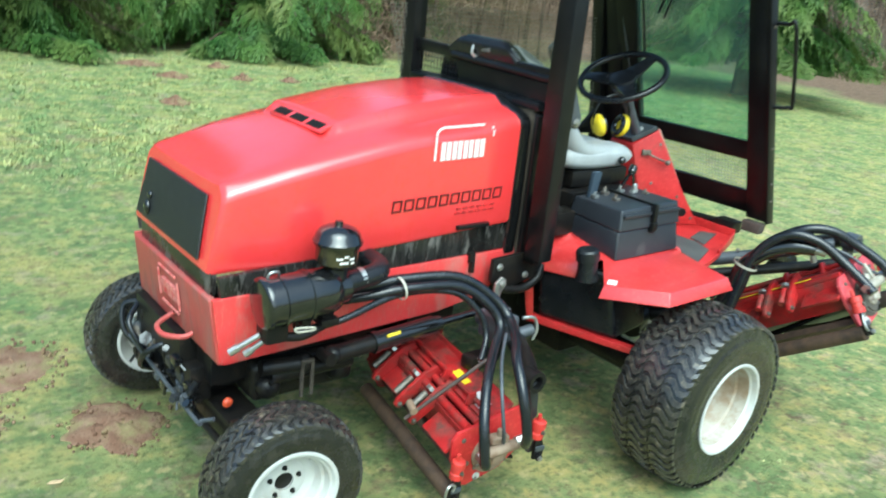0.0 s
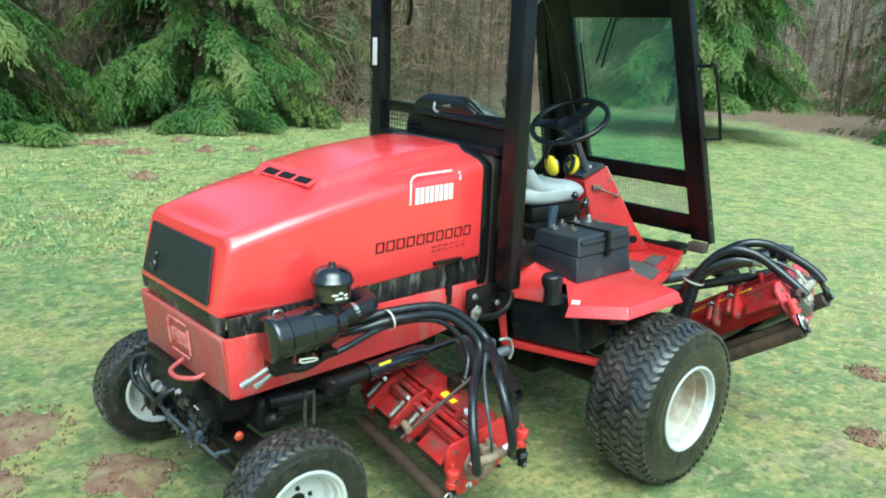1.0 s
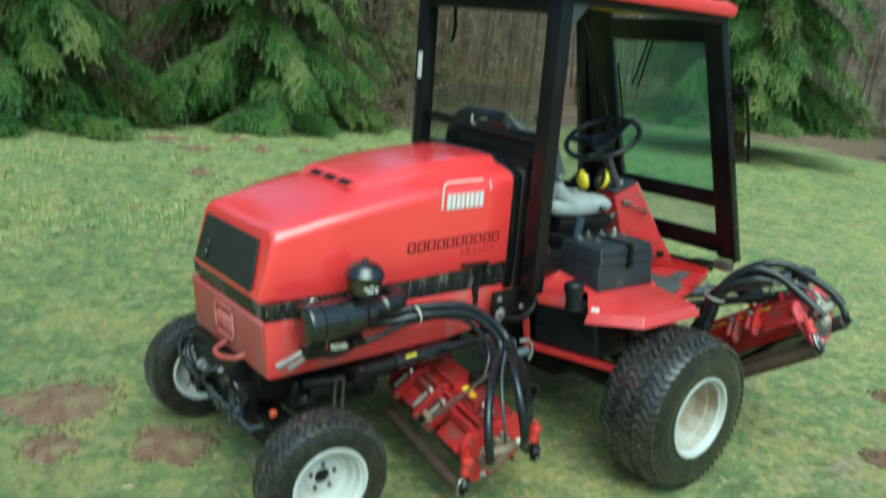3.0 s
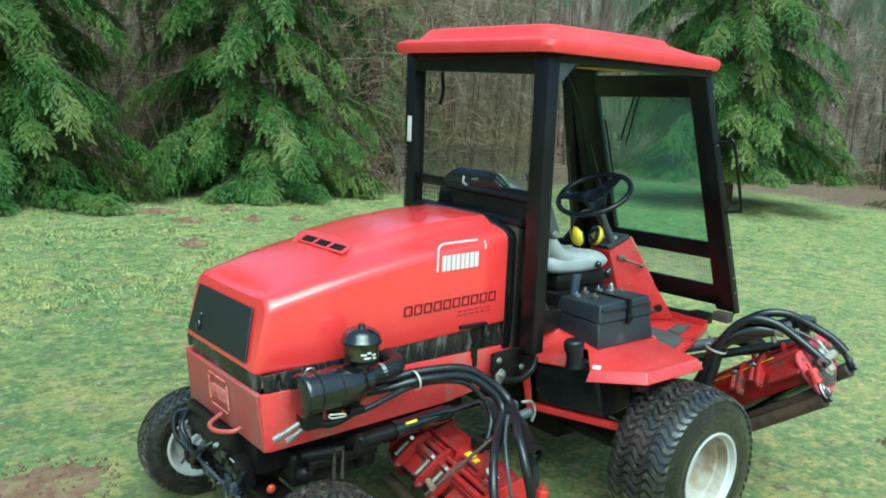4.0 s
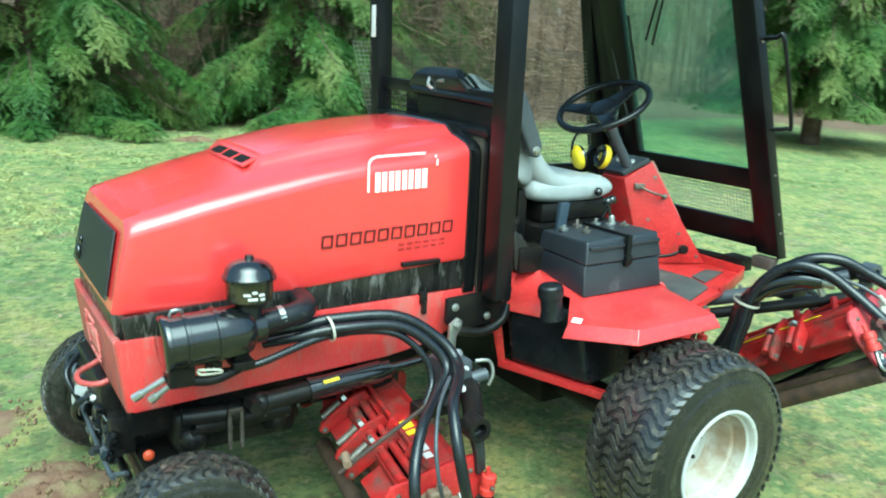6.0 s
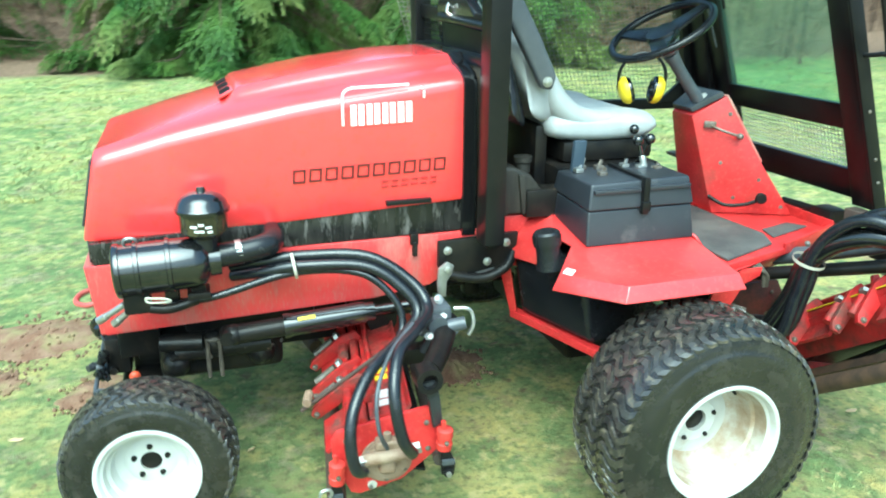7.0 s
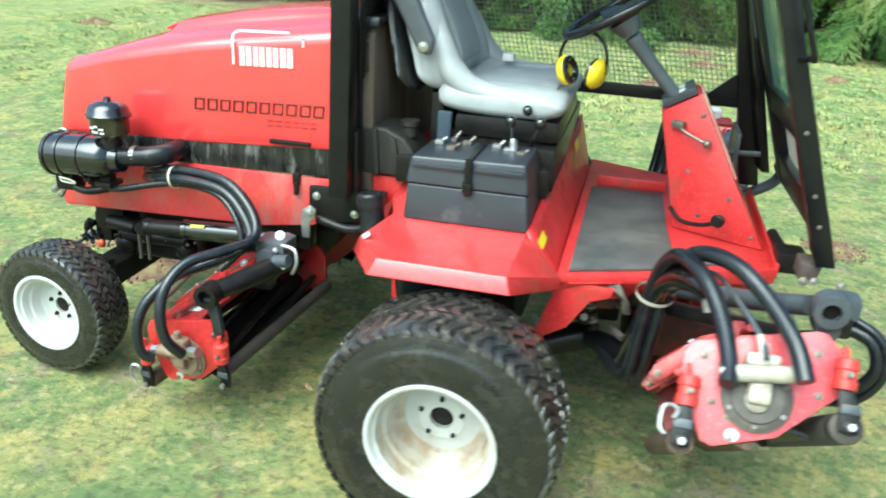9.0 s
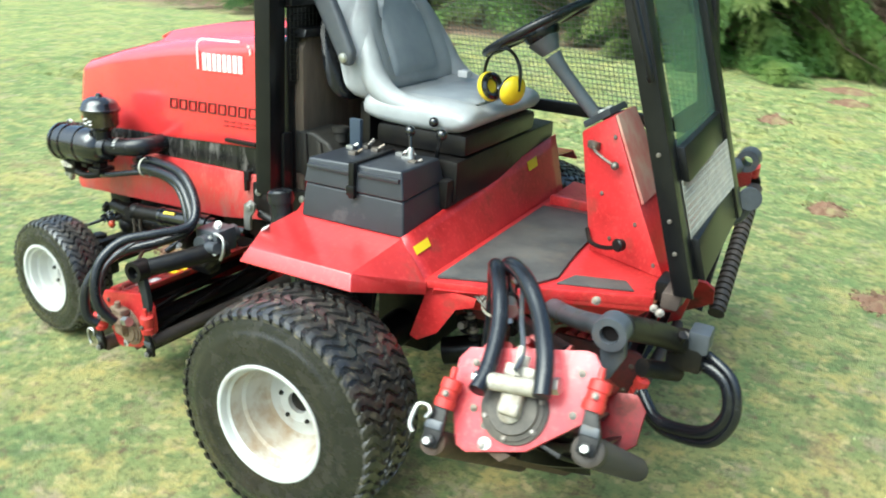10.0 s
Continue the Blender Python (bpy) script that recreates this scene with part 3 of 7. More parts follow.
part("vent_plate", turned(box(-0.027, 0.022, -0.222, 0.118, -0.005, 0.003, 0.003), VENT), RED, hood, "red vent plate across the hood")
# near-black fill that stands for the shade inside slots and bores
HOLE_SHADE = mat("painted_hole_shade", (0.012, 0.010, 0.010), 0.9, spec=0.1)
for k in range(3):
    y = -0.16 + 0.108 * k
    part("vent_slot", turned(box(-0.019, 0.015, y - 0.043, y + 0.043, -0.001, 0.0045, 0.001), VENT), HOLE_SHADE, hood, "flat black plate painted as the shade in a vent slot")

# decals on the hood side
SY = YC - 0.3585


def decal(poly, material, name="decal_bar", y=None):
    yy = SY if y is None else y
    return part(name, prism(poly, yy - 0.0012, yy + 0.002, "y", 0), material, hood, smooth=0)


def rect(x0, x1, z0, z1, slope=0.0, shear=0.0):
    return [(x0, z0 + slope * (x0 - 0.5)), (x1, z0 + slope * (x1 - 0.5)), (x1 + shear, z1 + slope * (x1 - 0.5)), (x0 + shear, z1 + slope * (x0 - 0.5))]


def band_arc(cx, cz, r0, r1, a0, a1, n=6):
    return [(cx + r0 * math.cos(a0 + (a1 - a0) * i / n), cz + r0 * math.sin(a0 + (a1 - a0) * i / n)) for i in range(n + 1)] + [(cx + r1 * math.cos(a1 - (a1 - a0) * i / n), cz + r1 * math.sin(a1 - (a1 - a0) * i / n)) for i in range(n + 1)]


SL = 0.03
decal(rect(0.536, 0.543, 1.100, 1.178, SL), WHITE, "logo_border")
decal(band_arc(0.564, 1.1815, 0.021, 0.028, math.pi, math.pi / 2), WHITE, "logo_border")
decal(rect(0.564, 0.735, 1.2025, 1.2095, SL), WHITE, "logo_border")
decal(rect(0.777, 0.783, 1.165, 1.185, SL), WHITE, "logo_border")
decal(rect(0.770, 0.777, 1.190, 1.198, SL), WHITE, "logo_border")
for x0, x1 in ((0.562, 0.602), (0.609, 0.648), (0.655, 0.694), (0.701, 0.744)):
    mid = (x0 + x1) / 2
    decal(rect(x0, mid - 0.0028, 1.098, 1.158, SL), WHITE, "logo_block")
    decal(rect(mid + 0.0028, x1, 1.098, 1.158, SL), WHITE, "logo_block")
for k in range(10):
    x0 = 0.388 + 0.0468 * k
    decal(rect(x0, x0 + 0.036, 0.946, 0.9506, SL), INK)
    decal(rect(x0 + 0.003, x0 + 0.039, 0.9794, 0.984, SL), INK)
    decal(rect(x0 + 0.0004, x0 + 0.0052, 0.9508, 0.9792, SL, 0.0026), INK)
    decal(rect(x0 + 0.0312, x0 + 0.036, 0.9508, 0.9792, SL, 0.0026), INK)
for k in range(6):
    decal(rect(0.648 + 0.030 * k, 0.668 + 0.030 * k, 0.908, 0.9125, SL), INK_FAINT)
    decal(rect(0.650 + 0.030 * k, 0.670 + 0.030 * k, 0.9235, 0.928, SL), INK_FAINT)

# black seal at the front of the hood, band below it
def collar():
    bm = bmesh.new()
    rings = []
    for x, off in ((0.900, -0.004), (0.904, 0.006), (0.945, 0.006), (0.949, -0.004), (0.949, -0.03)):
        prof = hood_profile(0.90, 0.90)
        full = [(-(y + off * (1 if y > 0.2 else y / 0.2)), z + off * (0 if i < 4 else 1)) for i, (y, z) in enumerate(prof)]
        full[0] = (full[0][0], 0.74)
        full = full + [(-y, z) for y, z in full[::-1][1:]]
        rings.append([bm.verts.new((x, YC + y, z)) for y, z in full])
    for a, b in zip(rings, rings[1:]):
        for k in range(len(a) - 1):
            bm.faces.new((a[k], a[k + 1], b[k + 1], b[k]))
    return bm


part("hood_seal", collar(), GLOSSBLACK, mower, "black rubber seal at the front edge of the hood", 50)
band = [(-0.165, 0.742), (0.96, 0.757), (0.96, 0.865), (-0.172, 0.806)]
part("side_band", prism(band, YC - 0.345, YC - 0.325, "y", 0.003), BAND, mower, "scuffed black band below the hood")
part("side_band", prism(band, YC + 0.325, YC + 0.345, "y", 0.003), BAND, mower)
part("rear_band", box(-0.180, -0.158, YC - 0.300, YC + 0.265, 0.735, 0.812, 0.004), BAND, mower, "black band below the grille")
part("hood_catch", box(0.66, 0.80, -0.392, -0.362, 0.858, 0.872, 0.003), BLACK, mower, "black hood catch strip")
part("hood_latch", join(box(0.735, 0.760, -0.385, -0.360, 0.725, 0.762, 0.004), box(0.741, 0.755, -0.392, -0.372, 0.690, 0.735, 0.004)), BLACK_WORN, mower, "black rubber hood latch")

# -- red lower tub and frame rails --
side = [(-0.192, 0.745), (-0.170, 0.545), (-0.155, 0.536), (0.62, 0.560), (0.80, 0.585), (0.86, 0.62), (1.16, 0.64), (1.17, 0.76), (0.9, 0.752)]
part("side_panel", prism(side, -0.372, -0.352, "y", 0.006), RED_PANEL, mower, "faded red lower side panel with dirt streaks")
part("side_panel", prism(side, 0.275, 0.292, "y", 0.006), RED_PANEL, mower)
part("rear_panel", hexa([(-0.172, -0.368, 0.536), (-0.172, 0.290, 0.536), (-0.150, 0.290, 0.536), (-0.150, -0.368, 0.536), (-0.196, -0.352, 0.742), (-0.196, 0.270, 0.742), (-0.172, 0.270, 0.742), (-0.172, -0.352, 0.742)], 0.008, 3), RED_FADED, mower, "faded pinkish red rear panel")
part("tow_loop", tube([(-0.185, -0.06, 0.585), (-0.205, -0.055, 0.572), (-0.250, -0.09, 0.565), (-0.255, -0.16, 0.566), (-0.22, -0.215, 0.574), (-0.19, -0.22, 0.582)], 0.0085, 10), RED_FADED, mower, "red bent steel pull handle")


def tail_logo():
    x = -0.1905
    for y0, y1, z0, z1 in ((-0.125, -0.119, 0.615, 0.705), (0.034, 0.040, 0.615, 0.705), (-0.112, 0.028, 0.718, 0.723), (-0.112, 0.028, 0.597, 0.602)):
        o = lambda z: x + 0.0 - 0.1 * (z - 0.66) - 0.006
        part("logo_border", hexa([(o(z0) - 0.002, y0, z0), (o(z0) - 0.002, y1, z0), (o(z0) + 0.004, y1, z0), (o(z0) + 0.004, y0, z0), (o(z1) - 0.002, y0, z1), (o(z1) - 0.002, y1, z1), (o(z1) + 0.004, y1, z1), (o(z1) + 0.004, y0, z1)], 0), FADED, mower, smooth=0)
    for k in range(4):
        y0 = 0.018 - 0.034 * k
        part("logo_block", hexa([(-0.1945, y0 - 0.028, 0.635), (-0.1945, y0, 0.635), (-0.18, y0, 0.635), (-0.18, y0 - 0.028, 0.635), (-0.199, y0 - 0.028, 0.68), (-0.199, y0, 0.68), (-0.18, y0, 0.68), (-0.18, y0 - 0.028, 0.68)], 0), FADED, mower, smooth=0)


tail_logo()

# -- engine and axle below the hood --
part("engine_block", join(box(-0.10, 0.62, -0.20, 0.18, 0.36, 0.56, 0.02), box(0.05, 0.45, -0.26, 0.22, 0.42, 0.54, 0.02), box(-0.145, -0.02, -0.25, 0.21, 0.40, 0.54, 0.015)), BLACK_WORN, mower, "dark greasy engine and frame below the hood")
part("rear_axle", join(box(-0.12, 0.0, -0.36, 0.36, 0.22, 0.31, 0.015), tube([(-0.06, -0.42, 0.25), (-0.06, 0.42, 0.25)], 0.045), box(-0.12, 0.02, -0.12, 0.12, 0.29, 0.42, 0.015)), BLACK_WORN, mower, "black cast rear axle")
for s in (-1, 1):
    part("axle_knuckle", join(box(-0.13, 0.0, s * 0.39 - 0.04, s * 0.39 + 0.04, 0.18, 0.34, 0.012), lathe([(0, 0.03), (0.16, 0.03), (0.165, 0.02), (0.165, 0)], (-0.065, s * 0.385, 0.19), (0, 0, 1), 16)), BLACK_WORN, mower)
part("tie_rod", tube([(-0.15, -0.40, 0.26), (-0.15, 0.0, 0.255), (-0.15, 0.40, 0.26)], 0.013), BLACK_WORN, mower)
part("steering_cylinder", join(tube([(-0.17, 0.05, 0.33), (-0.16, 0.36, 0.30)], 0.025), tube([(-0.17, -0.22, 0.35), (-0.17, 0.06, 0.33)], 0.012)), BLACK_WORN, mower, "black steering cylinder")
part("guard_rod", tube([(-0.185, 0.345, 0.415), (-0.205, 0.310, 0.432), (-0.214, 0.292, 0.415), (-0.216, 0.280, 0.365), (-0.216, -0.285, 0.342), (-0.205, -0.325, 0.345), (-0.18, -0.36, 0.36)], 0.0068), GREY, mower, "grey bent steel guard rod")
for p in ([(-0.20, 0.24, 0.50), (-0.25, 0.18, 0.46), (-0.22, 0.14, 0.38), (-0.18, 0.16, 0.33)], [(-0.17, 0.30, 0.48), (-0.22, 0.33, 0.46), (-0.23, 0.30, 0.38), (-0.18, 0.25, 0.31)], [(-0.16, 0.0, 0.46), (-0.24, 0.03, 0.42), (-0.24, 0.10, 0.34), (-0.18, 0.12, 0.30)]):
    part("brake_hose", tube(p, 0.010), HOSE, mower)
for p, q in (((-0.225, 0.19, 0.44), (-0.222, 0.165, 0.40)), ((-0.21, 0.31, 0.40), (-0.2, 0.29, 0.36)), ((-0.20, 0.1, 0.33), (-0.19, 0.07, 0.31)), ((-0.19, -0.02, 0.40), (-0.19, 0.02, 0.41)) ):
    part("hose_fitting", tube([p, q], 0.010, 8), BOLT, mower, "dull zinc hose fitting")
part("axle_bracket", join(box(-0.20, -0.12, -0.14, 0.26, 0.40, 0.535, 0.01), box(-0.19, -0.12, -0.20, -0.02, 0.33, 0.45, 0.01)), BLACK_WORN, mower, "dark greasy bracket above the rear axle")
gr = random.Random(17)
for _ in range(11):
    y0, z0 = gr.uniform(-0.16, 0.28), gr.uniform(0.42, 0.52)
    y1, z1 = y0 + gr.uniform(-0.14, 0.14), gr.uniform(0.28, 0.38)
    xo = gr.uniform(-0.198, -0.176)
    part("axle_hose", tube([(-0.17, y0, z0), (xo, y0 * 0.7 + y1 * 0.3, z0 - 0.03), (xo + 0.01, y0 * 0.3 + y1 * 0.7, z1 + 0.06), (-0.14, y1, z1)], gr.uniform(0.004, 0.008), 8, 4), HOSE if gr.random() < 0.7 else BLACK_WORN, mower)
for _ in range(16):
    p = Vector((gr.uniform(-0.208, -0.185), gr.uniform(-0.18, 0.30), gr.uniform(0.31, 0.46)))
    part("hose_fitting", tube([p, p + Vector((gr.uniform(-0.01, 0.01), gr.uniform(-0.02, 0.02), gr.uniform(-0.03, -0.015)))], gr.uniform(0.005, 0.010), 6), BOLT if gr.random() < 0.6 else STEEL, mower)
for k in range(30):
    p = Vector((gr.uniform(-0.222, -0.180), gr.uniform(-0.24, 0.27), gr.uniform(0.28, 0.46)))
    q = p + Vector((gr.uniform(-0.03, 0.03), gr.uniform(-0.05, 0.05), gr.uniform(-0.05, 0.03)))
    r = gr.uniform(0.008, 0.020)
    shape = join(tube([p, q], r, 10), tube([p.lerp(q, 0.35), p.lerp(q, 0.60)], r * 1.35, 6)) if k % 2 else join(box(p.x - r, p.x + r, p.y - r * 1.6, p.y + r * 1.6, p.z - r, p.z + r, r * 0.35), tube([p, q], r * 0.45, 8))
    part("axle_fitting", shape, (GLOSSBLACK, BLACK_WORN, DARK_GREY, GLOSSBLACK, GREY)[k % 5], mower, "greasy black fitting")
part("sump", join(box(-0.03, 0.34, -0.30, -0.16, 0.335, 0.47, 0.03, 3), tube([(0.02, -0.31, 0.43), (0.30, -0.33, 0.44)], 0.030, 12), tube([(-0.02, -0.33, 0.475), (0.10, -0.345, 0.47)], 0.026, 12), ball((0.13, -0.32, 0.455), 0.038), ball((0.02, -0.30, 0.39), 0.042), ball((0.27, -0.30, 0.40), 0.045)), BLACK_WORN, mower, "dark greasy sump and pipes below the engine")
for k in range(9):
    p = Vector((gr.uniform(-0.02, 0.33), -0.340, gr.uniform(0.43, 0.48)))
    part("hose_fitting", tube([p, p + Vector((gr.uniform(-0.02, 0.02), gr.uniform(-0.012, 0.0), gr.uniform(-0.02, 0.0)))], gr.uniform(0.005, 0.010), 6), BOLT if k % 3 else BLACK_WORN, mower)
part("reflector", ball((-0.105, -0.285, 0.357), 0.017, 1, 0.7, 1), REFLECTOR, mower, "round orange reflector")
part("frame_link", join(tube([(0.112, -0.352, 0.480), (0.112, -0.352, 0.355)], 0.007), tube([(0.148, -0.352, 0.480), (0.148, -0.352, 0.355)], 0.007), tube([(0.108, -0.352, 0.475), (0.152, -0.352, 0.475)], 0.007)), PIPE, mower, "brown grey steel link")
part("frame_rail", join(box(0.55, 0.76, -0.30, -0.24, 0.46, 0.56, 0.008), box(1.14, 1.7, -0.30, -0.24, 0.44, 0.56, 0.008), box(0.55, 0.76, 0.20, 0.26, 0.46, 0.56, 0.008), box(1.14, 1.7, 0.20, 0.26, 0.44, 0.56, 0.008), box(0.70, 1.20, -0.10, 0.06, 0.60, 0.64, 0.008)), BLACK_WORN, mower, "black frame rails")
part("drive_shaft", join(tube([(0.66, -0.02, 0.445), (1.34, -0.02, 0.440)], 0.013, 12), tube([(0.86, -0.02, 0.444), (0.96, -0.02, 0.443)], 0.034, 14), box(0.885, 0.905, -0.062, 0.022, 0.405, 0.482, 0.008), box(0.945, 0.965, -0.055, 0.015, 0.410, 0.476, 0.008), box(1.03, 1.09, -0.05, 0.01, 0.395, 0.47, 0.012)), BLACK_WORN, mower, "greasy drive shaft with universal joint")
part("front_axle", join(tube([(1.405, -0.72, 0.325), (1.405, 0.72, 0.325)], 0.06), box(1.30, 1.51, -0.36, 0.36, 0.24, 0.50, 0.02)), BLACK_WORN, mower, "black front axle tube")
part("pump", join(box(0.50, 0.74, -0.20, 0.16, 0.36, 0.58, 0.02), tube([(0.66, -0.2, 0.45), (0.66, -0.3, 0.45)], 0.05)), BLACK_WORN, mower)
part("pleated_cover", join(prism([(0.962, 0.800), (1.190, 0.800), (1.165, 0.870), (1.120, 0.925), (1.060, 0.952), (0.962, 0.957)], -0.402, -0.24, "y", 0.012, 3), prism([(1.02, 0.802), (1.045, 0.802), (1.035, 0.950), (1.015, 0.952)], -0.412, -0.39, "y", 0.006), prism([(1.09, 0.802), (1.115, 0.802), (1.095, 0.925), (1.075, 0.930)], -0.412, -0.39, "y", 0.006), lathe([(0, 0.024), (0.03, 0.024), (0.034, 0.030), (0.050, 0.030), (0.054, 0.0)], (1.120, -0.33, 0.920), (0, 0, 1), 16)), COVER, mower, "black pleated cover behind the seat")

# -- air cleaner --
ac = part("air_cleaner", lathe([(-0.005, 0.0), (-0.005, 0.0600), (-0.001, 0.0715), (0.004, 0.0745), (0.014, 0.0745), (0.016, 0.0695), (0.05, 0.0706), (0.052, 0.0749), (0.062, 0.0749), (0.064, 0.0706), (0.13, 0.0706), (0.132, 0.0749), (0.142, 0.0749), (0.144, 0.0706), (0.20, 0.0706), (0.225, 0.0642), (0.24, 0.045), (0.27, 0.043), (0.275, 0.0)], (-0.100, -0.480, 0.762), (1, 0, 0.035), 32), GLOSSBLACK, mower, "glossy black air cleaner canister")
def lathe_patch(c, r, a0, w, h):
    """A small curved strip on an upright cylinder."""
    bm = bmesh.new()
    cols = []
    for i in range(5):
        a = a0 + w * i / 4
        cols.append([bm.verts.new((c[0] + q * math.cos(a), c[1] + q * math.sin(a), c[2] + dz)) for q, dz in ((r, 0), (r, h), (r - 0.002, h), (r - 0.002, 0))])
    for p, q in zip(cols, cols[1:]):
        for k in range(4):
            bm.faces.new((p[k], q[k], q[(k + 1) % 4], p[(k + 1) % 4]))
    bm.faces.new(cols[0])
    bm.faces.new(cols[-1][::-1])
    return bm


part("precleaner", join(lathe([(0.0000, 0.0336), (0.0150, 0.0560), (0.0200, 0.0616), (0.0720, 0.0638), (0.0740, 0.0000)], (0.134, -0.480, 0.838), (0, 0, 1), 28)), mat("cloudy_precleaner_bowl", (0.012, 0.011, 0.007), 0.10, var=(0.05, 0.042, 0.02), scale=18, amount=0.9, coat=0.5), ac, "dirty clear precleaner bowl")
part("precleaner_cap", lathe([(0.0000, 0.0650), (0.0022, 0.0717), (0.0112, 0.0728), (0.0157, 0.0683), (0.0314, 0.0638), (0.0448, 0.0515), (0.0538, 0.0314), (0.0560, 0.0134), (0.0672, 0.0112), (0.0694, 0.0000)], (0.134, -0.480, 0.910), (0, 0, 1), 28), GLOSSBLACK, ac, "glossy black domed cap")
for a0, z, w in ((-2.15, 0.880, 0.30), (-1.80, 0.886, 0.22), (-1.52, 0.878, 0.25), (-1.98, 0.868, 0.40), (-1.45, 0.866, 0.20)):
    part("scribble_bar", lathe_patch((0.134, -0.480, z), 0.0645, a0, w, 0.006), WHITE, ac)
part("inlet_neck", tube([(0.134, -0.48, 0.845), (0.130, -0.48, 0.775)], 0.034, 16), PLASTIC, ac)
part("outlet_hose", tube([(0.16, -0.48, 0.78), (0.24, -0.478, 0.788), (0.285, -0.468, 0.793), (0.315, -0.435, 0.797), (0.322, -0.36, 0.80)], [0.034, 0.033, 0.034, 0.034, 0.032], 16), PLASTIC, ac, "black rubber intake hose")
part("hose_clamp", lathe([(0, 0.034), (0.016, 0.034)], (0.212, -0.478, 0.786), (1, 0.03, 0.09), 20), STEEL, ac, "zinc hose clamp")
part("mount_strap", join(box(0.02, 0.05, -0.50, -0.37, 0.68, 0.70, 0.003), box(0.015, 0.055, -0.47, -0.45, 0.66, 0.70, 0.003)), BLACK_WORN, ac)
for p, q in (((-0.165, -0.425, 0.605), (-0.09, -0.46, 0.66)), ((-0.125, -0.44, 0.598), (-0.07, -0.47, 0.65))):
    part("test_port", join(tube([p, q], 0.009, 10), tube([p, tuple(Vector(p).lerp(Vector(q), 0.3))], 0.012, 8)), STEEL, ac, "zinc test port")
part("port_block", join(box(-0.09, -0.02, -0.50, -0.43, 0.64, 0.70, 0.01), tube([(-0.06, -0.48, 0.66), (0.02, -0.49, 0.645), (0.10, -0.48, 0.66)], 0.014)), BLACK_WORN, ac)
part("mount_foot", join(box(0.075, 0.135, -0.515, -0.44, 0.672, 0.690, 0.003), box(0.085, 0.125, -0.50, -0.46, 0.688, 0.715, 0.006)), BLACK_WORN, ac)
part("wire_clip", tube([(-0.03, -0.55, 0.705), (0.02, -0.555, 0.700), (0.03, -0.552, 0.690), (-0.02, -0.55, 0.692), (-0.03, -0.545, 0.702)], 0.003, 6), TIE, ac)
part("lift_eye", tube([(-0.075, -0.46, 0.822), (-0.07, -0.47, 0.845), (-0.045, -0.47, 0.845), (-0.04, -0.46, 0.825)], 0.004, 6), STEEL, ac)

# -- hoses from the engine to the rear cutting unit --
part("hydraulic_hose", tube([(0.20, -0.40, 0.690), (0.28, -0.46, 0.715), (0.39, -0.50, 0.735), (0.56, -0.535, 0.728), (0.655, -0.575, 0.668), (0.692, -0.615, 0.600), (0.621, -0.675, 0.553), (0.520, -0.765, 0.518), (0.458, -0.833, 0.451), (0.440, -0.866, 0.375), (0.450, -0.872, 0.300), (0.474, -0.852, 0.272)], 0.0165), HOSE, mower, "black rubber hydraulic hose")
part("hydraulic_hose", tube([(0.20, -0.39, 0.715), (0.28, -0.44, 0.738), (0.39, -0.47, 0.755), (0.57, -0.52, 0.752), (0.685, -0.575, 0.680), (0.715, -0.635, 0.620), (0.655, -0.730, 0.604), (0.588, -0.808, 0.588), (0.556, -0.874, 0.536), (0.552, -0.908, 0.465), (0.568, -0.915, 0.385), (0.600, -0.885, 0.325)], 0.0165), HOSE, mower)
part("hydraulic_hose", tube([(0.02, -0.45, 0.645), (0.15, -0.49, 0.668), (0.36, -0.485, 0.712), (0.54, -0.53, 0.710), (0.63, -0.57, 0.64), (0.65, -0.60, 0.56), (0.60, -0.64, 0.50)], 0.011), HOSE, mower)
part("drain_cable", tube([(0.66, -0.68, 0.60), (0.575, -0.760, 0.560), (0.520, -0.835, 0.490), (0.515, -0.865, 0.400), (0.540, -0.850, 0.330)], 0.006), GREY, mower, "thin grey drain line")
part("hose_tie", lathe([(0, 0.037), (0.008, 0.037)], (0.362, -0.488, 0.733), (1, -0.05, 0.15), 16), TIE, mower, "white hose tie")

# -- lift cylinder, bracket, hook --
part("lift_cylinder", join(tube([(0.34, -0.402, 0.516), (0.58, -0.405, 0.531)], 0.034, 20), tube([(0.58, -0.405, 0.531), (0.61, -0.405, 0.533)], 0.028, 20), tube([(0.61, -0.405, 0.533), (0.76, -0.41, 0.543)], 0.016, 14), tube([(0.335, -0.402, 0.5155), (0.352, -0.402, 0.5165)], 0.037, 20)), GLOSSBLACK, mower, "black hydraulic lift cylinder")
part("cylinder_end", join(tube([(0.19, -0.400, 0.506), (0.335, -0.402, 0.5155)], 0.029, 18), ball((0.19, -0.40, 0.506), 0.033), tube([(0.17, -0.43, 0.505), (0.17, -0.37, 0.505)], 0.022, 14)), BLACK_WORN, mower, "greasy end of the lift cylinder")
part("cylinder_label", turned(box(-0.026, 0.026, -0.003, 0.003, -0.005, 0.005, 0), Matrix.Translation((0.40, -0.4305, 0.5455)) @ Matrix.Rotation(radians(-42), 4, "X") @ Matrix.Rotation(radians(-4), 4, "Y")), YELLOW, mower, "yellow lettering strip", 0)
part("mount_plate", prism([(0.812, 0.742), (1.075, 0.752), (1.07, 0.70), (1.02, 0.645), (0.85, 0.615), (0.81, 0.66)], -0.425, -0.405, "y", 0.006), BLACK_WORN, mower, "black steel mounting plate")
part("mount_tube", tube([(0.84, -0.42, 0.632), (0.95, -0.43, 0.612), (1.03, -0.43, 0.640), (1.06, -0.42, 0.69)], 0.016), BLACK_WORN, mower)
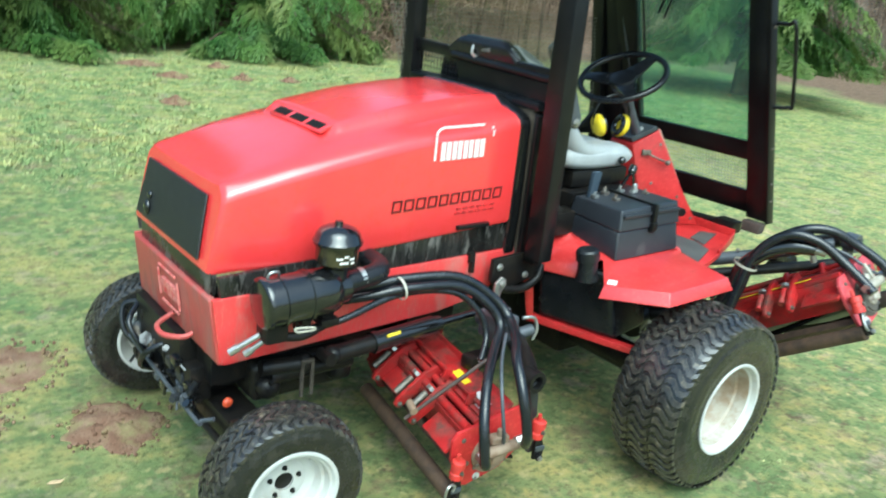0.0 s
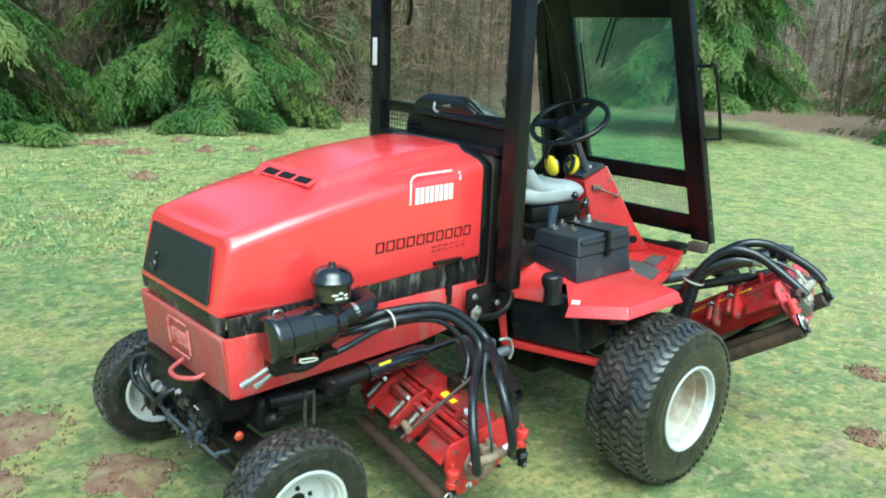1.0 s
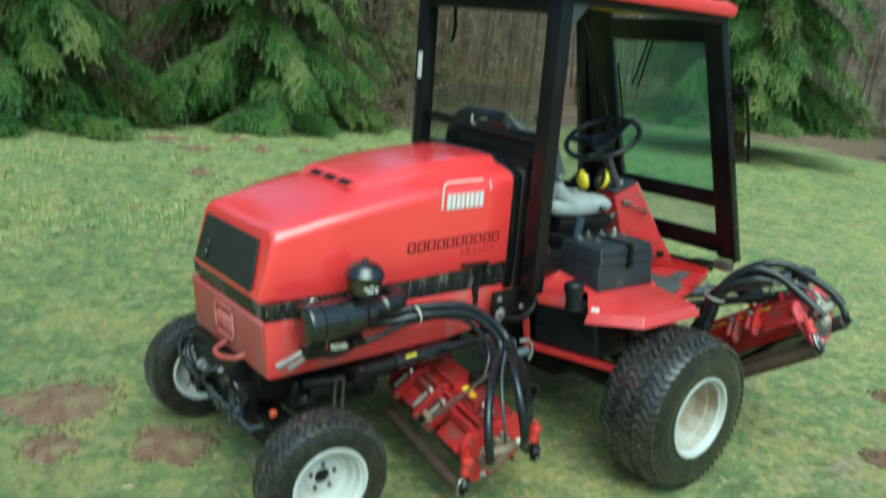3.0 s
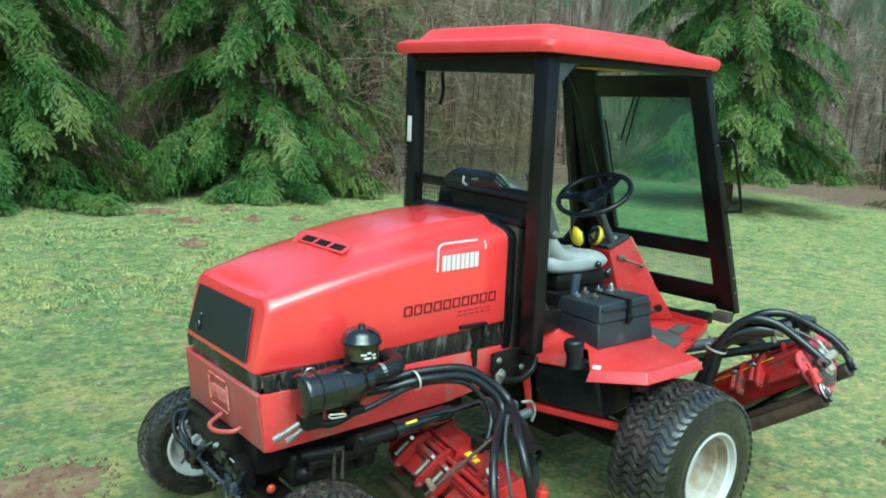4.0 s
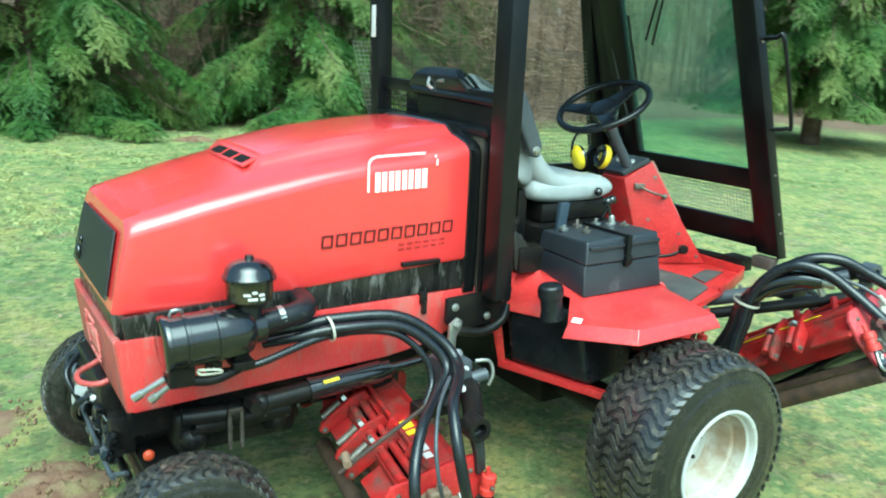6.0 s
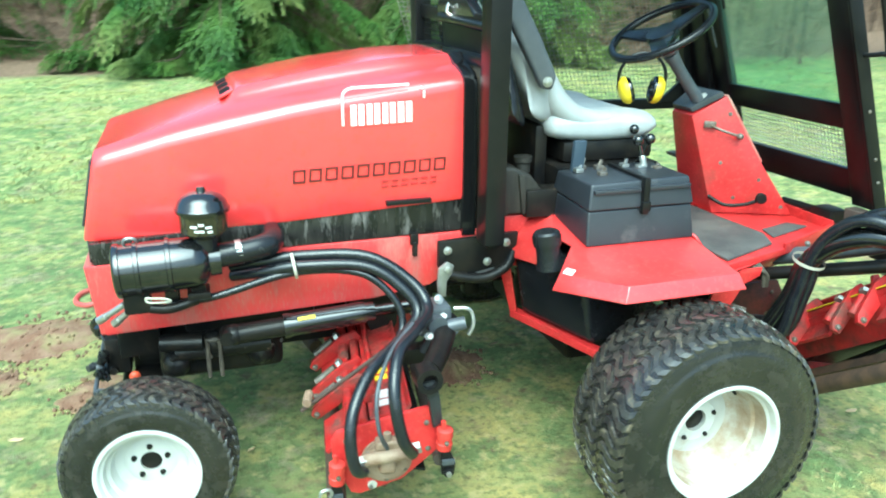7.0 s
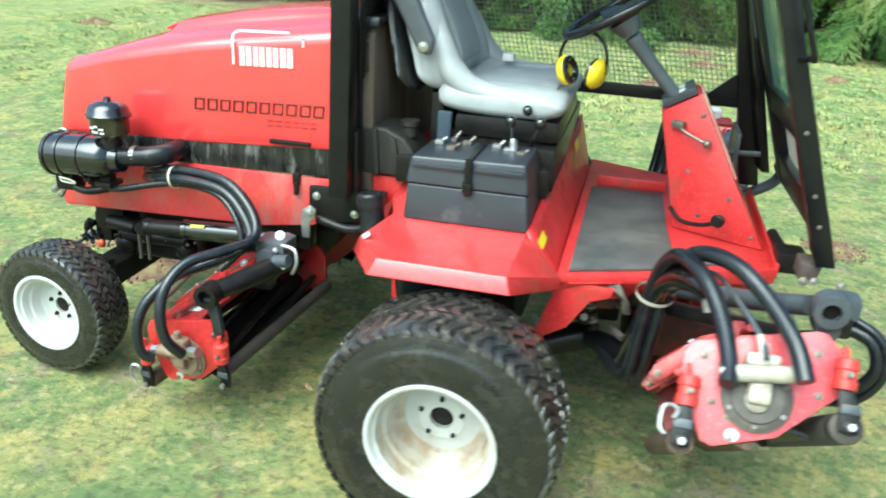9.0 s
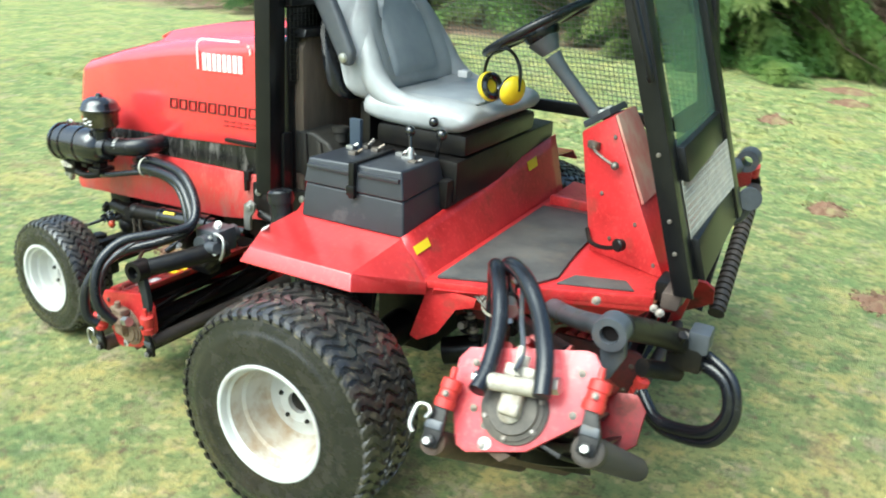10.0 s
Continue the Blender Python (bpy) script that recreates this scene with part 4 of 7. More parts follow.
for p in ((0.840, -0.428, 0.712), (1.032, -0.428, 0.722), (0.97, -0.428, 0.665)):
    part("bolt", bolt(p, (0, -1, 0), 0.011), STEEL, mower)
part("transport_hook", join(prism([(0.800, 0.575), (0.826, 0.575), (0.828, 0.625), (0.846, 0.650), (0.850, 0.675), (0.828, 0.688), (0.800, 0.668), (0.797, 0.62)], -0.462, -0.450, "y", 0.004), bolt((0.828, -0.464, 0.664), (0, -1, 0), 0.012)), STEEL, mower, "zinc transport hook")
part("pivot_block", join(box(0.70, 0.80, -0.60, -0.50, 0.515, 0.60, 0.012), tube([(0.75, -0.46, 0.555), (0.75, -0.63, 0.555)], 0.03, 16), tube([(0.78, -0.62, 0.55), (0.83, -0.63, 0.56)], 0.02, 12)), GREY, mower, "grey pivot block")
part("pivot_pin", tube([(0.80, -0.61, 0.60), (0.845, -0.62, 0.595), (0.855, -0.63, 0.555), (0.84, -0.63, 0.52)], 0.006, 8), STEEL, mower, "bent zinc pin")
for p in ((0.77, -0.56, 0.612), (0.735, -0.61, 0.53), (0.80, -0.615, 0.535)):
    part("bolt", bolt(p, (0.2, -0.8, 0.5), 0.012), STEEL, mower)

# -- fuel tank and fender --
part("fuel_tank", hexa([(1.105, -0.395, 0.465), (1.205, -0.70, 0.468), (1.46, -0.64, 0.45), (1.30, -0.34, 0.45), (1.06, -0.41, 0.71), (1.17, -0.655, 0.715), (1.46, -0.60, 0.72), (1.12, -0.34, 0.72)], 0.022, 3), PLASTIC, mower, "black plastic fuel tank")
part("tank_frame", join(hexa([(1.088, -0.352, 0.450), (1.106, -0.372, 0.446), (1.098, -0.385, 0.446), (1.080, -0.365, 0.450), (1.020, -0.352, 0.712), (1.058, -0.372, 0.712), (1.050, -0.385, 0.712), (1.012, -0.365, 0.712)], 0.003),
                        hexa([(1.080, -0.362, 0.436), (1.225, -0.800, 0.440), (1.260, -0.792, 0.440), (1.112, -0.350, 0.436), (1.080, -0.362, 0.462), (1.225, -0.800, 0.464), (1.260, -0.792, 0.464), (1.112, -0.350, 0.462)], 0.003)), RED_WORN, mower, "red flat steel frame below the tank")
part("filler_neck", join(lathe([(0, 0.042), (0.03, 0.036), (0.07, 0.036), (0.072, 0.041), (0.108, 0.040), (0.114, 0.034), (0.116, 0.0)], (1.098, -0.612, 0.695), (-0.14, 0.05, 1), 20), lathe([(0.078, 0.043), (0.100, 0.043)], (1.098, -0.612, 0.695), (-0.14, 0.05, 1), 12)), PLASTIC, mower, "black plastic filler neck and cap")


def fender_shell(flap=True):
    """Top sheet of the fender with a turned-down outer lip, a cut for the filler and a folded front."""
    bm = bmesh.new()
    pts = {"a": (1.00, -0.37, 0.775), "b": (1.20, -0.40, 0.800), "c": (1.57, -0.40, 0.780), "d": (1.03, -0.385, 0.672), "e": (1.11, -0.545, 0.672), "f": (1.13, -0.54, 0.772), "g": (1.16, -0.62, 0.760), "h": (1.195, -0.64, 0.757), "i": (1.555, -0.64, 0.757),
           "j": (1.085, -0.70, 0.705), "k": (1.200, -0.890, 0.728), "l": (1.545, -0.890, 0.728), "m": (1.180, -0.912, 0.687), "n": (1.559, -0.912, 0.687), "o": (1.065, -0.70, 0.660),
           "p": (1.668, -0.69, 0.662), "r": (1.670, -0.695, 0.628)}
    v = {k: bm.verts.new(p) for k, p in pts.items()}
    for f in ("abfed", "bhgf", "bcih", "hilkjg", "klnm", "jkmo") + (("lip", "lpr", "lrn") if flap else ()):
        bm.faces.new([v[k] for k in f])
    bmesh.ops.delete(bm, geom=[w for w in bm.verts if not w.link_faces], context="VERTS")
    bmesh.ops.recalc_face_normals(bm, faces=bm.faces)
    if sum(f.normal.z for f in bm.faces) < 0:
        bmesh.ops.reverse_faces(bm, faces=bm.faces)
    return bm


def thick(ob, t, bevel=0.0):
    s = ob.modifiers.new("thick", "SOLIDIFY")
    s.thickness, s.offset = t, -1
    if bevel:
        b = ob.modifiers.new("edge", "BEVEL")
        b.width, b.segments, b.limit_method, b.angle_limit = bevel, 2, "ANGLE", radians(25)
    return ob


fender = thick(part("fender", fender_shell(), RED_FENDER, mower, "red sheet steel fender over the front wheel", 20), 0.006, 0.004)
fn = (Vector((1.085, -0.70, 0.705)) - Vector((1.16, -0.62, 0.760))).cross(Vector((1.2, -0.89, 0.728)) - Vector((1.16, -0.62, 0.760))).normalized()
fn = fn if fn.z > 0 else -fn
fu = Vector((0.42, -0.90, 0.1)).cross(fn).cross(fn).normalized()
for q, w in ((-0.011, 0.008), (0.0, 0.007), (0.011, 0.008)):
    part("label_bar", turned(box(-w * 0.6, w * 0.6, -0.011, 0.011, -0.001, 0.0015, 0.0), Matrix.Translation(Vector((1.110, -0.714, 0.716)) + fu * q) @ Matrix(((fu.x, fn.cross(fu).x, fn.x), (fu.y, fn.cross(fu).y, fn.y), (fu.z, fn.cross(fu).z, fn.z))).to_4x4()), WHITE, fender, "", 0)
thick(part("far_fender", turned(fender_shell(False), Matrix.Diagonal((1, -1, 1, 1))), RED_FENDER, mower, "", 20), 0.006, 0.004)
# seat platform with its sloping front
part("seat_platform", prism([(0.98, 0.64), (1.00, 0.795), (1.53, 0.80), (1.56, 0.75), (1.60, 0.66), (1.60, 0.60), (1.5, 0.56)], -0.39, 0.45, "y", 0.006), RED_WORN, mower, "red steel seat platform")
def skirt_at(y, t, off=0.0):
    """A point on the sloping sheet in front of the seat: t runs from its top edge to its foot."""
    u = (y + 0.655) / 1.115
    top, foot = Vector((1.561 + 0.040 * u, y, 0.766 + 0.116 * u)), Vector((1.664, y - 0.02 * (1 - u), 0.630))
    return top.lerp(foot, t) + Vector((0.75, -0.05, 0.65)) * off


def skirt_sheet():
    bm = bmesh.new()
    v = [[bm.verts.new(skirt_at(-0.655 + 1.115 * i / 16, j / 5)) for i in range(17)] for j in range(6)]
    for a, b in zip(v, v[1:]):
        for i in range(16):
            bm.faces.new((a[i], a[i + 1], b[i + 1], b[i]))
    bmesh.ops.recalc_face_normals(bm, faces=bm.faces)
    if sum(f.normal.x for f in bm.faces) < 0:
        bmesh.ops.reverse_faces(bm, faces=bm.faces)
    return bm


thick(part("front_skirt", skirt_sheet(), RED_WORN, mower, "red sloping skirt in front of the seat, smeared with grease", 60), 0.008)
for y, t in ((-0.592, 0.32), (0.215, 0.20)):
    bm = bmesh.new()
    bm.faces.new([bm.verts.new(skirt_at(y + dy, t + dt, 0.003)) for dy, dt in ((-0.040, -0.075), (0.040, -0.075), (0.040, 0.075), (-0.040, 0.075))])
    thick(part("warning_label", bm, YELLOW, mower, "yellow warning label", 0), 0.001)

# -- battery box --
bb = part("battery_box", hexa([(1.196, -0.645, 0.757), (1.560, -0.645, 0.757), (1.560, -0.40, 0.775), (1.196, -0.40, 0.790), (1.203, -0.632, 0.862), (1.548, -0.632, 0.862), (1.548, -0.40, 0.870), (1.203, -0.40, 0.870)], 0.008, 3), BATTERY, mower, "black plastic battery box with lid")
part("lid", join(hexa([(1.200, -0.640, 0.864), (1.552, -0.640, 0.864), (1.552, -0.39, 0.872), (1.200, -0.39, 0.872), (1.210, -0.626, 0.940), (1.536, -0.626, 0.948), (1.536, -0.40, 0.945), (1.210, -0.40, 0.935)], 0.008, 3), box(1.215, 1.368, -0.642, -0.625, 0.912, 0.925, 0.004), box(1.395, 1.535, -0.642, -0.625, 0.914, 0.928, 0.004)), BATTERY, bb, "black plastic lid")
part("strap", join(box(1.370, 1.390, -0.652, -0.630, 0.845, 0.955, 0.005), box(1.366, 1.394, -0.657, -0.640, 0.855, 0.885, 0.005), box(1.372, 1.388, -0.645, -0.42, 0.944, 0.953, 0.003)), BLACK, bb, "black rubber strap")
for i, (x, y, h) in enumerate(((1.25, -0.46, 0.03), (1.30, -0.52, 0.025), (1.33, -0.44, 0.035), (1.46, -0.47, 0.03), (1.50, -0.50, 0.02), (1.28, -0.42, 0.045), (1.42, -0.44, 0.03))):
    part("cable_clamp", join(tube([(x, y, 0.94), (x + 0.02, y + 0.02, 0.940 + h * 0.6)], 0.006, 8), box(x - 0.012, x + 0.014, y - 0.012, y + 0.012, 0.938, 0.952, 0.003)), STEEL if i % 3 == 0 else BOLT, mower, "zinc cable clamp")
part("lever", join(tube([(1.475, -0.47, 0.92), (1.462, -0.455, 1.01)], 0.006, 8), ball((1.458, -0.45, 1.025), 0.017)), GLOSSBLACK, mower, "black lever with round knob")
part("lever_spring", lathe([(0, 0.014), (0.008, 0.011), (0.016, 0.014), (0.024, 0.011), (0.032, 0.013), (0.04, 0.010), (0.05, 0.012), (0.06, 0.008)], (1.478, -0.473, 0.92), (-0.13, 0.15, 0.9), 12), STEEL, mower)
part("lever", join(tube([(1.50, -0.36, 0.90), (1.53, -0.39, 1.00)], 0.007, 8), ball((1.537, -0.392, 1.015), 0.018)), GLOSSBLACK, mower)
part("belt_stalk", join(hexa([(1.235, -0.445, 0.93), (1.275, -0.445, 0.93), (1.275, -0.43, 0.93), (1.235, -0.43, 0.93), (1.238, -0.455, 1.035), (1.280, -0.455, 1.035), (1.280, -0.435, 1.035), (1.238, -0.435, 1.035)], 0.006)), mat("blue_grey_belt", (0.035, 0.05, 0.075), 0.6), mower, "blue-grey seat belt stalk")
part("belt_plate", box(1.225, 1.285, -0.452, -0.425, 0.918, 0.932, 0.002), STEEL, mower)

# -- seat --
part("seat_base", box(1.22, 1.590, -0.38, 0.46, 0.80, 0.935, 0.012), BLACK_WORN, mower, "black steel seat base")
part("seat_suspension", box(1.26, 1.59, -0.33, 0.25, 0.937, 1.008, 0.02), BLACK_WORN, mower, "black seat suspension")
part("seat_pillar", box(1.175, 1.218, -0.30, 0.22, 0.86, 1.06, 0.012), BLACK_WORN, mower)
part("platform_box", box(1.10, 1.58, -0.42, -0.34, 0.79, 0.88, 0.01), BLACK_WORN, mower)


def cushion(outline, y0, y1, r):
    return prism(outline, y0, y1, "y", r, 4)


def padded(outline, y0, y1, axis, bolster, taper=((0, 1.0), (1, 1.0))):
    """A stuffed pad: an outline in x, z carried from side to side, rounded off at both sides, with raised bolsters on one face."""
    c = Vector((sum(p[0] for p in outline) / len(outline), sum(p[1] for p in outline) / len(outline)))
    zs = [p[1] for p in outline]
    pts = []
    for a, b in zip(outline, outline[1:] + outline[:1]):
        for k in range(3):
            pts.append((a[0] + (b[0] - a[0]) * k / 3, a[1] + (b[1] - a[1]) * k / 3))
    # round the outline a little
    for _ in range(2):
        pts = [((p[0] + 2 * q[0] + n_[0]) / 4, (p[1] + 2 * q[1] + n_[1]) / 4) for p, q, n_ in zip(pts[-1:] + pts[:-1], pts, pts[1:] + pts[:1])]
    bm = bmesh.new()
    rings = []
    for i in range(25):
        s_ = -math.cos(math.pi * i / 24)
        q = max(abs(s_) - 0.84, 0) / 0.16
        k = math.sqrt(max(1 - q * q, 0.0)) * 0.65 + 0.35 if q < 1 else 0.35
        hump = bolster * max(0.0, 1 - ((abs(s_) - 0.74) / 0.24) ** 2)
        ring = []
        for x, z in pts:
            px, pz = c.x + (x - c.x) * (k if axis == "x" else 0.25 + 0.75 * k ** 0.3), c.y + (z - c.y) * (k if axis == "z" else 0.25 + 0.75 * k ** 0.3)
            if axis == "x" and x > c.x:
                px += hump
            if axis == "z" and z > c.y:
                pz += hump
            up = (z - min(zs)) / (max(zs) - min(zs))
            half = (y1 - y0) / 2 * resampled(taper, up)
            ring.append(bm.verts.new((px, (y0 + y1) / 2 + half * s_, pz)))
        rings.append(ring)
    for a, b in zip(rings, rings[1:]):
        for k in range(len(a)):
            bm.faces.new((a[k], a[(k + 1) % len(a)], b[(k + 1) % len(a)], b[k]))
    bm.faces.new(rings[0][::-1])
    bm.faces.new(rings[-1])
    return bm


SEAT_AT = (0.014, 0.0, -0.016)
part("seat_cushion", padded([(1.175, 1.045), (1.270, 1.020), (1.520, 1.016), (1.575, 1.038), (1.594, 1.065), (1.572, 1.090), (1.480, 1.103), (1.300, 1.098), (1.200, 1.118)], -0.345, 0.275, "z", 0.015), SEAT, mower, "grey vinyl seat cushion", 60).location = SEAT_AT
part("seat_panel", cushion([(1.270, 1.085), (1.530, 1.085), (1.545, 1.100), (1.505, 1.111), (1.290, 1.108)], -0.235, 0.165, 0.010), SEAT_DARK, mower, "darker grey ribbed seat panel", 60).location = SEAT_AT
BACK_WIDTH = ((0, 0.97), (0.30, 1.0), (0.55, 0.97), (0.72, 0.86), (0.86, 0.68), (0.95, 0.50), (1.0, 0.34))
part("seat_back", padded([(1.140, 1.07), (1.225, 1.10), (1.226, 1.16), (1.165, 1.30), (1.095, 1.43), (1.052, 1.468), (1.005, 1.458), (1.006, 1.41), (1.078, 1.26)], -0.340, 0.270, "x", 0.022, BACK_WIDTH), SEAT, mower, "grey vinyl seat back", 60).location = SEAT_AT
part("back_panel", padded([(1.218, 1.135), (1.236, 1.17), (1.185, 1.29), (1.120, 1.41), (1.085, 1.43), (1.100, 1.38), (1.160, 1.25)], -0.195, 0.125, "x", 0.0, ((0, 1.0), (0.6, 0.92), (1.0, 0.55))), SEAT_DARK, mower, "darker grey ribbed back panel", 60).location = SEAT_AT
for sg in (-1, 1):
    q = [(1.098, 0.165, 1.395), (1.140, 0.218, 1.315), (1.185, 0.252, 1.220), (1.232, 0.268, 1.140), (1.310, 0.270, 1.092), (1.430, 0.268, 1.078), (1.545, 0.250, 1.066)]
    part("bolster", tube([(x, -0.035 + sg * y, z) for x, y, z in q], [0.020, 0.032, 0.040, 0.043, 0.038, 0.033, 0.024], 16, 6), SEAT, mower, "rounded grey vinyl side bolster", 60).location = SEAT_AT
part("seat_shell", padded([(1.120, 1.06), (1.125, 1.10), (1.062, 1.27), (1.004, 1.43), (1.018, 1.476), (0.985, 1.480), (0.955, 1.455), (0.985, 1.36), (1.080, 1.12)], -0.348, 0.278, "x", 0.0, BACK_WIDTH), PLASTIC, mower, "black plastic seat shell").location = SEAT_AT
part("seat_hinge", bolt((1.167, -0.388, 1.207), (0, -1, 0), 0.013), STEEL, mower, "zinc armrest hinge bolt")
part("recline_knob", ball((1.492, -0.365, 1.044), 0.016), GLOSSBLACK, mower)
part("belt_buckle", box(1.32, 1.36, 0.12, 0.16, 1.11, 1.135, 0.006), WHITE, mower, "white belt buckle")

# -- floor, steering tower --
part("floor_plate", prism([(1.655, -0.690), (1.95, -0.600), (2.25, -0.480), (2.27, 0.30), (2.05, 0.44), (1.655, 0.60)], 0.645, 0.668, "z", 0.004), RED_WORN, mower, "red steel floor plate")
part("floor_lip", box(2.246, 2.256, -0.478, 0.30, 0.660, 0.702, 0.003), RED_WORN, mower, "red upturned front lip of the floor")
part("floor_lip", hexa([(1.95, -0.602, 0.660), (2.25, -0.482, 0.660), (2.25, -0.470, 0.660), (1.95, -0.590, 0.660), (1.95, -0.602, 0.684), (2.25, -0.482, 0.690), (2.25, -0.470, 0.690), (1.95, -0.590, 0.684)], 0.002), RED_WORN, mower)
part("floor_mat", prism([(1.684, -0.660), (1.93, -0.560), (1.975, -0.46), (1.955, -0.24), (1.94, 0.165), (1.684, 0.165)], 0.669, 0.678, "z", 0.003), MATTING, mower, "worn black rubber floor mat")
part("grip_pad", prism([(1.985, -0.50), (2.01, -0.41), (2.15, -0.365), (2.19, -0.425)], 0.669, 0.674, "z", 0.002), MATTING, mower, "black grip pad")
part("floor_curb", box(1.70, 1.95, 0.185, 0.215, 0.678, 0.715, 0.006), RED_WORN, mower, "red floor curb")
part("floor_skirt", prism([(1.69, 0.657), (2.25, 0.657), (2.22, 0.60), (2.0, 0.59), (1.86, 0.56), (1.72, 0.47), (1.66, 0.45), (1.64, 0.60)], -0.36, -0.345, "y", 0.004), RED_WORN, mower, "red skirt below the floor plate")
part("edge_skirt", hexa([(1.64, -0.62, 0.555), (2.18, -0.47, 0.590), (2.18, -0.46, 0.590), (1.64, -0.60, 0.555), (1.69, -0.692, 0.648), (2.25, -0.478, 0.648), (2.245, -0.466, 0.648), (1.685, -0.68, 0.648)], 0.003), RED_WORN, mower, "red folded edge below the floor plate")
def tower_side(x, z):
    """The near face of the tower: it widens towards the front and the foot."""
    return -0.116 - 0.45 * (x - 1.905) + 0.06 * (z - 1.027)


tw = prism([(1.885, 1.030), (1.995, 1.105), (2.128, 0.86), (2.242, 0.669), (1.972, 0.669)], -0.20, 0.05, "y", 0.0)
for v in tw.verts:
    v.co.y = tower_side(v.co.x, v.co.z) if v.co.y < -0.1 else 0.03 + 0.20 * (v.co.x - 1.9)
tower = part("steering_tower", bevelled(tw, 0.008), RED_WORN, mower, "red steel steering tower")
part("tower_top", hexa([(1.892, -0.100, 1.040), (1.985, -0.155, 1.104), (1.985, 0.035, 1.104), (1.892, 0.025, 1.040), (1.880, -0.095, 1.058), (1.973, -0.150, 1.122), (1.973, 0.03, 1.122), (1.880, 0.02, 1.058)], 0.004), GREY, tower, "grey switch panel")
part("front_cover", hexa([(1.997, -0.150, 1.103), (2.128, -0.215, 0.862), (2.128, 0.072, 0.862), (1.997, 0.045, 1.103), (2.004, -0.150, 1.107), (2.135, -0.215, 0.866), (2.135, 0.072, 0.866), (2.004, 0.045, 1.107)], 0.001), mat("faded_red_dusty", (0.42, 0.24, 0.19), 0.8, var=(0.40, 0.12, 0.10), scale=9, amount=0.9), tower, "faded dusty front cover")
for y in (-0.09, -0.02):
    part("switch", lathe([(0, 0.016), (0.012, 0.014), (0.014, 0)], (1.94, y, 1.092), (-0.55, 0, 0.83), 12), ALLOY, tower)
part("lock_lever", join(tube([(1.935, -0.140, 1.005), (1.955, -0.172, 0.990), (1.99, -0.192, 0.976), (2.028, -0.208, 0.964)], 0.005, 8), ball((2.030, -0.206, 0.963), 0.013), turned(box(-0.022, 0.022, -0.008, 0.010, -0.012, 0.012, 0.004), Matrix.Translation((1.940, -0.146, 1.002)) @ Matrix.Rotation(radians(-32), 4, "Z"))), BOLT, tower, "zinc locking lever")
part("pedal_lever", join(tube([(1.955, -0.160, 0.735), (1.99, -0.215, 0.712), (2.05, -0.258, 0.72), (2.10, -0.285, 0.746)], 0.007, 8), lathe([(0, 0.018), (0.02, 0.021), (0.025, 0.017), (0.025, 0)], (2.10, -0.272, 0.746), (-0.5, -0.85, 0), 12)), BLACK_WORN, tower, "bent lever with black knob")
for x, z in ((2.04, 0.73), (1.99, 0.86), (2.12, 0.80), (2.20, 0.70), (2.01, 1.04)):
    part("bolt", bolt((x, tower_side(x, z), z), (-0.53, -0.85, 0), 0.006, 0.004), BOLT, tower)
part("steering_column", join(tube([(1.93, -0.085, 1.07), (1.81, -0.108, 1.20), (1.765, -0.115, 1.255)], [0.021, 0.022, 0.028], 16), lathe([(0, 0.030), (0.05, 0.054), (0.055, 0.0)], (1.76, -0.116, 1.262), (-0.58, -0.1, 0.81), 20)), COLUMN, mower, "blue-grey steering column")


def steering_wheel():
    c, ax = Vector((1.715, -0.122, 1.335)), Vector((-0.50, -0.06, 0.86)).normalized()
    u, w = frame_of(ax)
    ring = [c + 0.180 * (math.cos(2 * math.pi * k / 40) * u + math.sin(2 * math.pi * k / 40) * w) for k in range(41)]
    bm = tube(ring, 0.0135, 10, 1)
    hub = lathe([(-0.045, 0.030), (-0.02, 0.055), (0.0, 0.060), (0.012, 0.055), (0.016, 0.0)], c - ax * 0.012, ax, 24)
    spokes = []
    for a in (0.25, 2.35, 4.45):
        e = math.cos(a) * u + math.sin(a) * w
        s = ax.cross(e)
        p = []
        for d, h in ((0.04, 0.045), (0.175, 0.020)):
            for sg in (-1, 1):
                for up in (-0.006, 0.006):
                    p.append(c + e * d + s * h * sg + ax * (up - (0.012 if d < 0.1 else 0.0)))
        spokes.append(hexa([p[0], p[2], p[6], p[4], p[1], p[3], p[7], p[5]], 0.004))
    return join(bm, hub, *spokes)


part("steering_wheel", steering_wheel(), PLASTIC, mower, "worn black three-spoke steering wheel", 50)

# -- cab --
def bar(p, q, wx, wy, r=0.006, name="post", label="", material=None, parent=None):
    """A square bar from p to q, with its thickness along x and y at both ends."""
    a, b = Vector(p), Vector(q)
    h = [(-wx / 2, -wy / 2), (wx / 2, -wy / 2), (wx / 2, wy / 2), (-wx / 2, wy / 2)]
    return part(name, hexa([(a.x + i, a.y + j, a.z) for i, j in h] + [(b.x + i, b.y + j, b.z) for i, j in h], r), material or BLACK, parent or mower, label)


def hbar(p, q, wx, wz, r=0.005, name="rail", label="", material=None):
    a, b = Vector(p), Vector(q)
    if abs(a.y - b.y) > abs(a.x - b.x):
        c = [(-wx / 2, -wz / 2), (wx / 2, -wz / 2), (wx / 2, wz / 2), (-wx / 2, wz / 2)]
        return part(name, hexa([(a.x + i, a.y, a.z + j) for i, j in c] + [(b.x + i, b.y, b.z + j) for i, j in c], r), material or BLACK, mower, label)
    c = [(-wx / 2, -wz / 2), (wx / 2, -wz / 2), (wx / 2, wz / 2), (-wx / 2, wz / 2)]
    return part(name, hexa([(a.x, a.y + i, a.z + j) for i, j in c] + [(b.x, b.y + i, b.z + j) for i, j in c], r), material or BLACK, mower, label)


